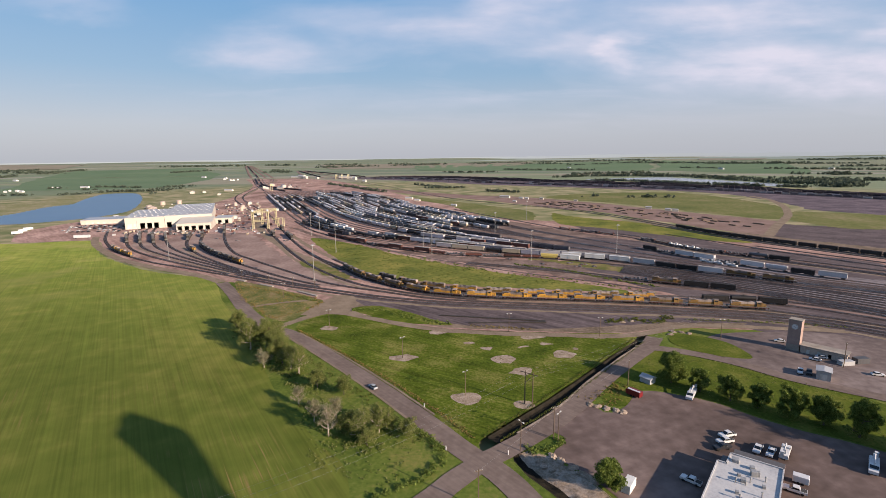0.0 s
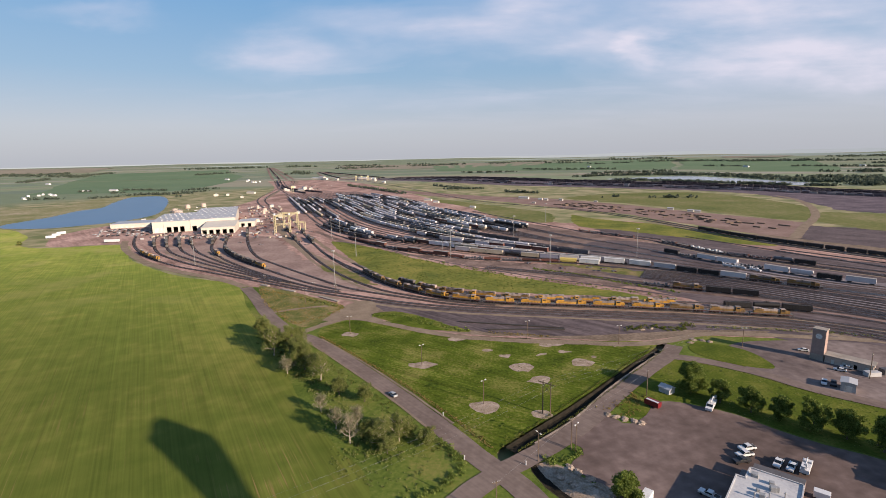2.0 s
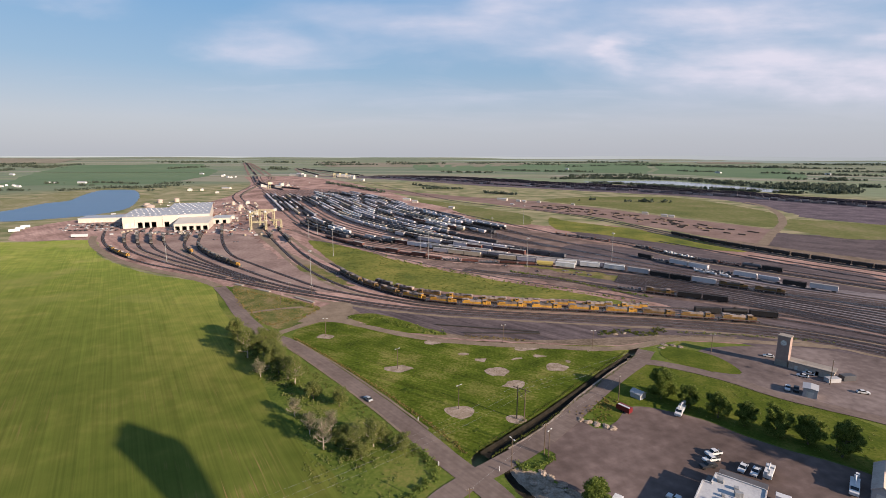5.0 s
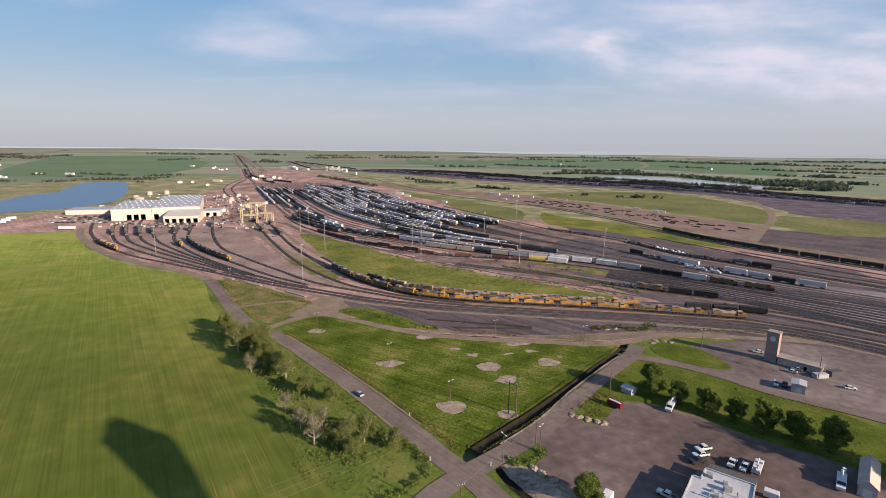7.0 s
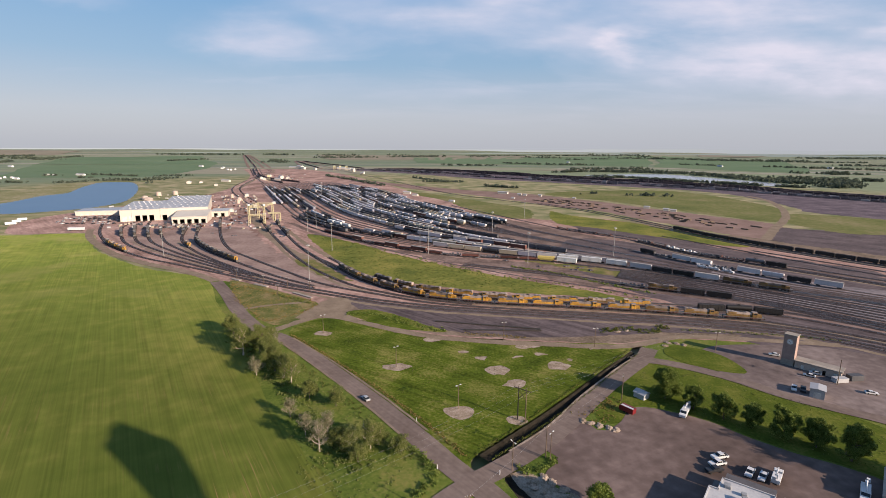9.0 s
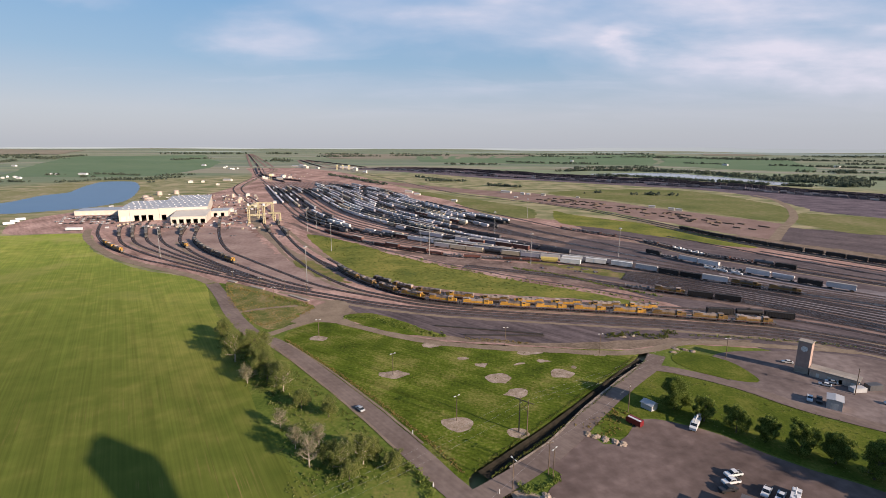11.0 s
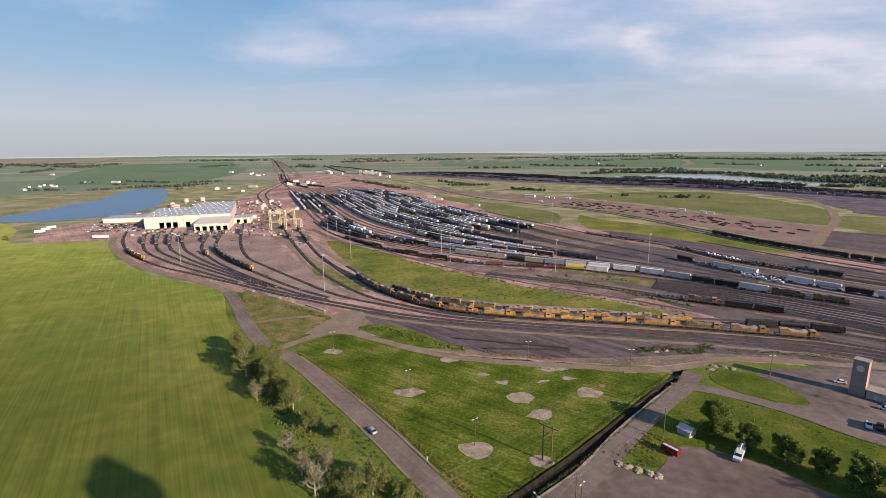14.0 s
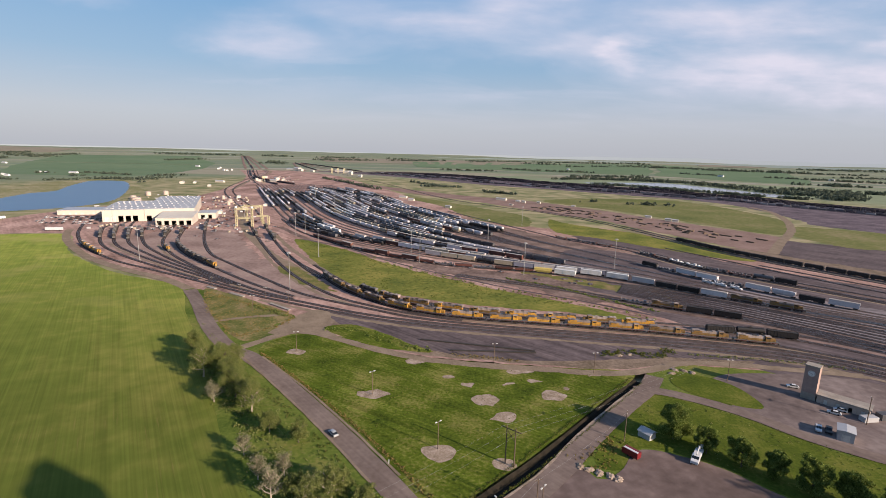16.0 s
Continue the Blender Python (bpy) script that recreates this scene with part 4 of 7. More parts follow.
def bogie_mesh(gauge=0.8, base=1.8, r=0.46, axles=2):
    bm = bmesh.new()
    xs = [(-0.5 + i / (axles - 1)) * base for i in range(axles)]
    for x in xs:
        for y in (-gauge, gauge):
            rod(bm, (x, y - 0.07, r), (x, y + 0.07, r), r, seg=8)
        rod(bm, (x, -gauge, r), (x, gauge, r), 0.08, seg=5)
    for y in (-1.0, 1.0):
        box(bm, (base + 0.5, 0.16, 0.35), (0, y, r - 0.1), taper=0.75)
    box(bm, (0.5, 2.0, 0.3), (0, 0, r + 0.1))
    return bm


BOGIE = bpy.data.meshes.new("bogie")
_b = bogie_mesh()
_b.to_mesh(BOGIE)
_b.free()
BOGIE.materials.append(M_BOGIE)
BOGIE3 = bpy.data.meshes.new("bogie_three_axle")
_b = bogie_mesh(base=4.1, r=0.53, axles=3)
_b.to_mesh(BOGIE3)
_b.free()
BOGIE3.materials.append(M_BOGIE)


def add_bogies(root, at, mesh):
    for x in (-at, at):
        o = new("bogie", mesh)
        o.parent = root
        o.location = (x, 0, 0)


def boxcar(paintname, label, length=16.8, high=3.5):
    m = CAR_PAINT[paintname]
    bm = bmesh.new()
    h = high
    prism(bm, [(-1.5, 1.15), (1.5, 1.15), (1.5, 1.15 + h), (-1.5, 1.15 + h)], -length / 2, length / 2, axis="x")
    root = tagged(part("boxcar", bm, m), label, "boxcar")
    bm = bmesh.new()
    prism(bm, [(-1.56, 0), (1.56, 0), (1.56, 0.08), (0, 0.3), (-1.56, 0.08)], -length / 2 - 0.05, length / 2 + 0.05, axis="x")
    roof = part("roof", bm, m if paintname == "white" else M_ROOFGREY, root)
    roof.location = (0, 0, 1.15 + h + 0.004)
    for y in (-1.57, 1.57) if paintname == "white" else ():
        bm = bmesh.new()
        box(bm, (2.6, 0.09, h - 0.35), (0, y, 1.3), bevel=0.02)
        part("sliding_door", bm, m, root)
    add_bogies(root, length / 2 - 2.2, BOGIE)
    return root


def covered_hopper(paintname, label, length=15.6):
    m = CAR_PAINT[paintname]
    bm = bmesh.new()
    L = length / 2
    prism(bm, [(-0.9, 0.75), (0.9, 0.75), (1.58, 2.3), (1.58, 3.9), (1.2, 4.45), (-1.2, 4.45), (-1.58, 3.9), (-1.58, 2.3)], -L + 2.6, L - 2.6, axis="x")
    for fc in [q for q in bm.faces if abs(q.normal.x) > 0.9]:
        for v in fc.verts:
            if v.co.z > 2.0:
                v.co.x += 2.0 if v.co.x > 0 else -2.0
    root = tagged(part("covered_hopper", bm, m), label, "hopper car")
    bm = bmesh.new()
    box(bm, (length - 3, 1.0, 0.14), (0, 0, 4.46))
    part("roof_hatch", bm, m, root)
    add_bogies(root, L - 1.7, BOGIE)
    return root


def gondola(paintname, label, length=15.4, loaded=True, high=3.0):
    m = CAR_PAINT[paintname]
    L = length / 2
    bm = bmesh.new()
    z0, z1 = 0.95, 0.95 + high
    for y in (-1.5, 1.5):
        box(bm, (length - 0.6, 0.1, high), (0, y, z0))
        for k in range(10):
            box(bm, (0.14, 0.12, high - 0.1), (-L + 0.6 + k * (length - 1.2) / 9, y * 1.06, z0))
    for x in (-L + 0.3, L - 0.3):
        box(bm, (0.1, 3.1, high), (x, 0, z0))
    box(bm, (length - 0.4, 3.0, 0.15), (0, 0, z0))
    box(bm, (length + 0.7, 0.5, 0.3), (0, 0, 0.7))
    for x in (-3, 3):
        box(bm, (3.2, 2.2, 0.5), (x, 0, 0.5), taper=1.3)
    root = tagged(part("coal_hopper", bm, m), label, "hopper car")
    if loaded:
        bm = bmesh.new()
        n = 8
        g = [[bm.verts.new((-L + 0.4 + (length - 0.8) * i / n, -1.42 + 2.84 * j / 4, z1 - 0.25 + (0.45 * math.sin(math.pi * j / 4) * (0.6 + 0.4 * math.sin(i * 2.1))))) for j in range(5)] for i in range(n + 1)]
        for i in range(n):
            for j in range(4):
                bm.faces.new((g[i][j], g[i + 1][j], g[i + 1][j + 1], g[i][j + 1]))
        part("coal_load", bm, M_COAL, root)
    add_bogies(root, L - 2.0, BOGIE)
    return root


def tank_car(paintname, label, length=16.4):
    m = CAR_PAINT[paintname]
    L = length / 2
    bm = bmesh.new()
    rod(bm, (-L + 1.3, 0, 2.75), (L - 1.3, 0, 2.75), 1.48, seg=16)
    rod(bm, (-L + 1.0, 0, 2.75), (-L + 1.3, 0, 2.75), 1.0, 1.48, seg=16)
    rod(bm, (L - 1.3, 0, 2.75), (L - 1.0, 0, 2.75), 1.48, 1.0, seg=16)
    root = tagged(part("tank_car", bm, m, smooth=False), label, "tank car")
    bm = bmesh.new()
    rod(bm, (0, 0, 4.1), (0, 0, 4.75), 0.55, seg=10)
    box(bm, (2.6, 1.5, 0.08), (0, 0, 4.28))
    for y in (-0.75, 0.75):
        rod(bm, (-1.3, y, 5.1), (1.3, y, 5.1), 0.03, seg=4)
        for x in (-1.3, 1.3):
            rod(bm, (x, y, 4.3), (x, y, 5.1), 0.03, seg=4)
    part("dome", bm, M_BOGIE, root)
    bm = bmesh.new()
    for s in (-1, 1):
        box(bm, (2.6, 2.7, 0.25), (s * (L - 1.2), 0, 1.0))
        box(bm, (0.8, 2.4, 1.0), (s * (L - 2.4), 0, 1.0), taper=0.8)
    box(bm, (length + 0.6, 0.4, 0.3), (0, 0, 0.8))
    part("underframe", bm, M_BOGIE, root)
    add_bogies(root, L - 1.8, BOGIE)
    return root


def flatcar(paintname, label, load="", length=18.0):
    m = CAR_PAINT[paintname]
    L = length / 2
    bm = bmesh.new()
    box(bm, (length, 2.9, 0.3), (0, 0, 0.95))
    prism(bm, [(-L * 0.7, 0.95), (-L * 0.45, 0.6), (L * 0.45, 0.6), (L * 0.7, 0.95)], -0.6, 0.6)
    for x in (-L + 0.1, L - 0.1):
        box(bm, (0.15, 2.8, 1.6), (x, 0, 1.25))
    root = tagged(part("flatcar", bm, m), label, "flatcar")
    if load:
        rnd = random.Random(len(label) + len(load))
        x = -L + 2
        while x < L - 2:
            s = rnd.uniform(1.0, 2.6)
            bm = bmesh.new()
            if load == "wheels":
                rod(bm, (x, -1.2, 1.72), (x, 1.2, 1.72), 0.46, seg=10)
                s = 2.2
            else:
                box(bm, (s, rnd.uniform(1.6, 2.6), rnd.uniform(0.5, 1.9)), (x, 0, 1.25), turn=rnd.uniform(-12, 12), taper=rnd.uniform(0.75, 1.0))
            part("cargo", bm, CAR_PAINT["dark_grey"] if load != "pale" else CAR_PAINT["white"], root)
            x += s + rnd.uniform(0.4, 1.8)
    add_bogies(root, L - 2.2, BOGIE)
    return root


def locomotive(body, label, roof_m):
    """A six-axle road diesel; the cab is at +x."""
    L = 11.0
    bm = bmesh.new()
    box(bm, (22.0, 3.0, 0.35), (0, 0, 1.45))
    box(bm, (21.0, 3.06, 0.18), (0, 0, 1.28), 1)
    for x in (-L, L):
        box(bm, (0.3, 2.9, 1.1), (x, 0, 0.6))
    root = tagged(part("locomotive", bm, [M_LOCOGREY, M_RED]), label, "locomotive")
    bm = bmesh.new()
    box(bm, (13.2, 1.9, 2.35), (-2.6, 0, 1.8), bevel=0.08)
    box(bm, (4.2, 2.5, 0.9), (-6.2, 0, 3.3), bevel=0.06)
    for k in range(9):
        for y in (-0.96, 0.96):
            box(bm, (1.0, 0.05, 1.5), (-8.4 + k * 1.4, y, 2.05))
    part("hood", bm, body, root)
    bm = bmesh.new()
    box(bm, (13.4, 2.04, 1.15), (-2.6, 0, 3.14))
    box(bm, (4.4, 3.0, 0.5), (-7.2, 0, 4.2), taper=0.9)
    for x in (-8.2, -6.2):
        rod(bm, (x, 0, 4.7), (x, 0, 4.85), 0.75, seg=12)
    box(bm, (1.6, 1.7, 0.3), (1.9, 0, 4.28))
    part("hood_roof", bm, roof_m, root)
    bm = bmesh.new()
    box(bm, (1.9, 1.0, 0.45), (-0.8, 0, 4.29), bevel=0.06)
    part("exhaust", bm, M_LOCOSOOT, root, "sooty black exhaust housing")
    for y in (-1.49, 1.49):
        bm = bmesh.new()
        box(bm, (3.6, 0.05, 0.34), (-7.2, y, 4.28))
        part("radiator_grille", bm, M_LOCOSOOT, root, "black radiator grille")
    bm = bmesh.new()
    box(bm, (2.7, 3.05, 2.7), (5.6, 0, 1.8), bevel=0.1)
    cab = part("cab", bm, body, root)
    bm = bmesh.new()
    prism(bm, [(-1.5, 4.5), (1.5, 4.5), (1.1, 4.8), (-1.1, 4.8)], 4.2, 7.0, axis="x")
    part("cab_roof", bm, roof_m, root)
    for y in (-1.54, 1.54):
        bm = bmesh.new()
        box(bm, (1.7, 0.04, 0.75), (5.6, y, 3.45))
        part("cab_window", bm, M_GLASS, cab)
    bm = bmesh.new()
    for y in (-0.75, 0.75):
        box(bm, (0.04, 1.15, 0.6), (6.97, y, 3.6))
    part("windscreen", bm, M_GLASS, cab)
    bm = bmesh.new()
    box(bm, (2.6, 1.7, 1.75), (8.2, 0, 1.8), taper=0.86, bevel=0.08)
    part("nose", bm, body, root)
    bm = bmesh.new()
    prism(bm, [(-1.35, 1.28), (1.35, 1.28), (1.45, 0.8), (0.9, 0.35), (-0.9, 0.35), (-1.45, 0.8)], -3.0, 3.2, axis="x")
    part("fuel_tank", bm, M_BOGIE, root)
    bm = bmesh.new()
    for y in (-1.42, 1.42):
        rod(bm, (-10.8, y, 2.75), (4.1, y, 2.75), 0.04, seg=4)
        for k in range(9):
            rod(bm, (-10.8 + k * 1.86, y, 1.8), (-10.8 + k * 1.86, y, 2.75), 0.035, seg=4)
        for x in (7.4, 10.6):
            rod(bm, (x, y, 1.8), (x, y, 2.75), 0.035, seg=4)
        rod(bm, (7.4, y, 2.75), (10.6, y, 2.75), 0.04, seg=4)
    part("handrail", bm, M_LOCOGREY, root)
    add_bogies(root, 6.7, BOGIE3)
    return root


LENGTH = {}
STOCK = {}
FIRST = {}


def stock(key, make, length, group):
    STOCK[key], LENGTH[key], FIRST[key] = (make, group), length, None


stock("hopper_grey", lambda: covered_hopper("light_grey", "light grey steel covered hopper car with roof hatches"), 17.0, "covered hoppers")
stock("hopper_tan", lambda: covered_hopper("tan", "dusty tan covered hopper car with roof hatches"), 17.0, "covered hoppers")
stock("hopper_yellow", lambda: covered_hopper("yellow", "faded yellow covered hopper car on the outer track"), 17.0, "covered hoppers")
stock("box_white", lambda: boxcar("white", "clean white refrigerated boxcar standing in a cut"), 20.6, "boxcars")
stock("box_brown", lambda: boxcar("brown", "rust-brown weathered steel boxcar with a grey roof"), 18.2, "boxcars")
stock("box_grey", lambda: boxcar("light_grey", "pale grey steel boxcar with a ribbed side"), 18.2, "boxcars")
stock("box_blue", lambda: boxcar("blue", "faded blue-grey steel boxcar with a grey roof"), 18.2, "boxcars")
stock("box_tan", lambda: boxcar("tan", "sandy tan steel boxcar with a grey roof"), 18.2, "boxcars")
stock("box_green", lambda: boxcar("green", "dull green steel boxcar with a grey roof"), 18.2, "boxcars")
stock("coal", lambda: gondola("black", "black open-top coal hopper car, loaded"), 16.2, "coal hoppers")
stock("gondola_grey", lambda: gondola("dark_grey", "dark grey open hopper car, loaded"), 16.2, "coal hoppers")
stock("gondola_brown", lambda: gondola("brown", "low rust-brown open gondola car", high=1.7), 16.2, "gondolas")
stock("tank", lambda: tank_car("black", "black cylindrical tank car with a roof dome"), 17.4, "tank cars")
stock("tank_white", lambda: tank_car("white", "white cylindrical tank car with a roof dome"), 17.4, "tank cars")
stock("tank_grey", lambda: tank_car("dark_grey", "dark grey cylindrical tank car with a roof dome"), 17.4, "tank cars")
stock("flat", lambda: flatcar("dark_grey", "dark steel flatcar with scrap load", "scrap"), 19.0, "flatcars")
stock("flat_wheels", lambda: flatcar("brown", "rusty flatcar carrying steel wheel sets", "wheels"), 19.0, "flatcars")
stock("flat_pale", lambda: flatcar("dark_grey", "dark flatcar carrying pale bulky machinery", "pale"), 19.0, "flatcars")
stock("loco", lambda: locomotive(M_LOCO, "yellow diesel locomotive with a grey roof, stored in line", M_LOCOROOF), 22.6, "locomotives")
stock("loco_dull", lambda: locomotive(M_LOCODULL, "grimy brownish-yellow diesel locomotive, stored in line", M_LOCOROOF), 22.6, "locomotives")
stock("loco_dark", lambda: locomotive(M_LOCOSOOT, "sooty dark diesel locomotive outside the shop", M_LOCOGREY), 22.6, "locomotives")


def place(key, m):
    make, group = STOCK[key]
    if FIRST[key] is None:
        ob = FIRST[key] = make()
        tagged(ob, group=group)
        ob.matrix_basis = m
        return ob
    return copy_thing(FIRST[key], m)


def train(name, start, keys, turned=False):
    """Couples cars on a track from start metres along it; None leaves a gap of one car."""
    line, s = TRACKS[name], start
    for key in keys:
        n = LENGTH.get(key, 17.0)
        a, b = int((s + 2) / 2), int((s + n - 2) / 2)
        if b >= len(line):
            break
        if key:
            p, q = line[a], line[b]
            c, d = (p + q) / 2, q - p
            yaw = math.degrees(math.atan2(d.y, d.x)) + (180 if turned else 0)
            place(key, pose(c.x, c.y, RAIL_TOP, 0, 0, yaw))
        s += n


def along(name, y):
    """Metres along a track to where it crosses y (tracks run towards smaller y)."""
    line = TRACKS[name]
    for i, q in enumerate(line):
        if q.y <= y:
            return i * 2.0
    return len(line) * 2.0


def along_x(name, x):
    for i, q in enumerate(TRACKS[name]):
        if q.x >= x:
            return i * 2.0
    return len(TRACKS[name]) * 2.0


# stored line of yellow engines on the curve, two tracks deep
train("loco_1", along_x("loco_1", -84), ["loco_dark", "loco_dull", "loco_dull", "loco_dull", "loco", "loco", "loco", "loco", "loco", "loco", "loco", "loco_dull", "loco_dull", "loco_dull"][:15])
train("loco_2", along_x("loco_2", -50), ["loco_dark", "loco_dull", "loco_dull", "loco", "loco_dull", "loco", "loco", "loco_dull", "loco"], True)
train("loco_2", along_x("loco_2", 160), ["coal", "tank", "coal"])
# shop engines
train("service", along("service", 500), ["loco", "loco", "loco"])
train("fan_1", along("fan_1", 575), ["loco_dark", "loco_dark"])
train("fan_2", along("fan_2", 590), ["loco_dark", "loco_dark", "loco_dark"])
train("fan_3", along("fan_3", 590), ["loco_dark", "loco_dark", "loco_dark"])
train("fan_4", along("fan_4", 585), ["loco_dark", "loco_dark"])
train("fan_5", along("fan_5", 590), ["loco_dark", "loco_dark"])
train("fan_5", along("fan_5", 494), ["loco"])
train("fan_6", along("fan_6", 590), ["loco_dark"])
train("fan_6", along("fan_6", 520), ["loco_dark", "loco_dark", "loco_dark", "loco_dark", "loco_dark", "loco"])
train("fan_7", along("fan_7", 640), ["loco_dark", "loco_dark"])
train("gantry_1", along("gantry_1", 660), ["loco_dark"])
train("gantry_1", along("gantry_1", 590), ["loco_dark"])
train("gantry_2", along("gantry_2", 640), ["loco_dark"])
train("gantry_2", along("gantry_2", 585), ["loco_dark", "loco_dark"])
# outer line of the bowl
rnd = random.Random(5)
MIX = ["hopper_grey"] * 9 + ["tank"] * 5 + ["tank_grey"] * 3 + ["box_brown"] * 2 + ["gondola_grey"] * 4 + ["hopper_tan"] * 3 + ["box_grey"] * 3 + ["box_white"] + ["tank_white"] + ["box_blue"] * 2 + ["coal"] * 2
for i in range(N_BOWL):
    k, nm = i / (N_BOWL - 1), "bowl_%d" % i
    if i == 0:
        train(nm, along(nm, 1190), ["hopper_grey"] * 22)
        low = [rnd.choice(["box_brown", "gondola_brown", "gondola_brown", "flat", "gondola_brown"]) for _ in range(15)] + ["gondola_brown", "hopper_yellow", "box_white"]
        train("outer", along_x("outer", 121) - sum(LENGTH[q] for q in low), low)
        train(nm, along(nm, 690), [rnd.choice(["tank", "gondola_grey", "tank_grey", "coal"]) for _ in range(9)])
        train(nm, along_x(nm, -8), ["box_grey", "box_tan", "box_tan", "tank", "box_tan", "box_blue", "box_grey", "box_white", "box_white", "box_white", "box_grey", "coal", "coal", "box_grey", "loco_dull", "loco_dull"])
        continue
    if i == 1:
        train(nm, along(nm, 1190), [rnd.choice(["tank", "hopper_grey", "tank"]) for _ in range(21)])
        train(nm, along(nm, 700), [rnd.choice(["tank", "gondola_grey", "tank_grey", "coal"]) for _ in range(13)])
        continue
    if i in (2, 3, 4):
        y0, y1 = 1230, {2: 605, 3: 640, 4: 690}[i]
    elif i in (5, 6, 7):
        y0, y1 = 1240, {5: 1120, 6: 1040, 7: 930}[i]
    elif k < 0.42:
        y0, y1 = 1240, rnd.choice([500, 470, 480])
    elif k < 0.60:
        y0, y1 = 1250, rnd.choice([540, 560, 600])
    else:
        y0, y1 = 1270, rnd.choice([640, 660, 700, 620])
    y0 -= rnd.choice([0, 20, 60, 120])
    run, y = [], along(nm, y0)
    stop = along(nm, y1)
    block, left = None, 0
    while y < stop:
        if left == 0:
            block, left = rnd.choice(MIX), rnd.randint(1, 5)
            if rnd.random() < 0.07:
                block = None
        run.append(block)
        y += LENGTH.get(block, 17.0)
        left -= 1
    train(nm, along(nm, y0), run)
    if i in (2, 3, 6, 7):
        train(nm, along(nm, {2: 575, 3: 565, 6: 560, 7: 600}[i]), [rnd.choice(["tank", "hopper_tan", "box_grey", "tank_grey", "box_brown"]) for _ in range(rnd.randint(3, 7))])
for nm, x0, keys in (("bowl_2", -30, ["box_white", "box_tan", "box_tan", "box_brown"] + ["box_blue"] * 8), ("bowl_3", -20, ["hopper_grey", "hopper_grey", "tank", "box_grey", "hopper_tan", "box_grey", "gondola_grey"]), ("bowl_4", -5, ["tank", "hopper_grey", "hopper_grey", "box_grey"])):
    train(nm, along_x(nm, x0), keys)
nm = "bowl_%d" % (N_BOWL - 1)
train(nm, along(nm, 470), ["coal", "flat", "box_grey", "box_grey", "flat", "box_grey", "hopper_grey", "coal", "box_grey"])
nm = "bowl_%d" % (N_BOWL - 2)
train(nm, along(nm, 440), ["flat_pale", "flat_pale", "box_grey", "hopper_grey"])
train("right_b", along("right_b", 612), ["flat_wheels", "flat", "flat", "flat_wheels", None, None, "flat", "flat_wheels", "flat_pale", "flat_pale", "flat", "flat_wheels", "tank_grey", "coal"])
train("right_c", along("right_c", 610), ["coal"] * 16)
train("hopper_1", along_x("hopper_1", 132), ["flat", "loco_dull", "coal", "coal"])

# ---- buildings ----
M_WHITEWALL = paint("cream_metal_cladding", (0.58, 0.53, 0.46), 0.6, scale=0.12, spread=0.1)
M_METALROOF = material("pale_metal_roof", [(0.36, 0.365, 0.385), (0.45, 0.455, 0.475)], 0.05, 0.6, 0.0, fine=10)
M_SKYLIGHT = paint("white_roof_vent_paint", (0.68, 0.68, 0.67), 0.5)
M_BLUEROOF = material("blue_grey_roof", [(0.30, 0.33, 0.38), (0.38, 0.41, 0.46)], 0.06, 0.6, fine=8)
M_DARKDOOR = paint("dark_doorway", (0.018, 0.016, 0.015), 0.8)
M_DOORWHITE = paint("closed_pale_door", (0.62, 0.60, 0.56), 0.6)
M_GANTRY = paint("cream_yellow_steel", (0.56, 0.50, 0.31), 0.6)
M_BRICK = material("tan_brick", [(0.29, 0.205, 0.18), (0.39, 0.285, 0.25)], 0.5, 0.9, fine=12)
M_CONCRETE = material("pale_concrete", [(0.25, 0.215, 0.18), (0.36, 0.32, 0.28)], 0.25, 0.9, fine=9)
M_FLATROOF = material("white_roof_membrane", [(0.36, 0.36, 0.38), (0.47, 0.47, 0.48), (0.53, 0.53, 0.53)], 0.16, 0.75, fine=8)
M_DARKROOF = paint("dark_metal_roof", (0.10, 0.095, 0.10), 0.6, scale=0.3)
M_STEEL = paint("galvanised_steel", (0.36, 0.36, 0.36), 0.5, 0.3)
M_WOOD = material("weathered_pole_wood", [(0.10, 0.07, 0.05), (0.17, 0.125, 0.09)], 0.8, 0.9, stretch=(3, 3, 0.2))
M_LAMP = paint("white_lamp_housing", (0.55, 0.55, 0.53), 0.5)
M_TIN = material("grey_tin_roof", [(0.36, 0.36, 0.37), (0.46, 0.46, 0.47)], 0.2, 0.5, fine=8)
M_PINKWALL = paint("pale_pink_siding", (0.50, 0.40, 0.34), 0.7, scale=0.3)


def frame_at(x, y, ux, uy, z=0.0):
    """A pose with local x along (ux, uy)."""
    return pose(x, y, z, 0, 0, math.degrees(math.atan2(uy, ux)))


def front_wall(root, m, length, high, openings, thick=0.5):
    """A wall along x with door openings (centre, width, height) that go through it, panel by panel."""

    def panel(w, h, x, z):
        bm = bmesh.new()
        box(bm, (w, thick, h), (x, thick / 2, z))
        part("wall_panel", bm, m, root)

    x = 0.0
    for c, w, h in sorted(openings):
        if c - w / 2 > x:
            panel(c - w / 2 - x, high, (c - w / 2 + x) / 2, 0)
        panel(w, high - h, c, h)
        x = c + w / 2
    panel(length - x, high, (length + x) / 2, 0)


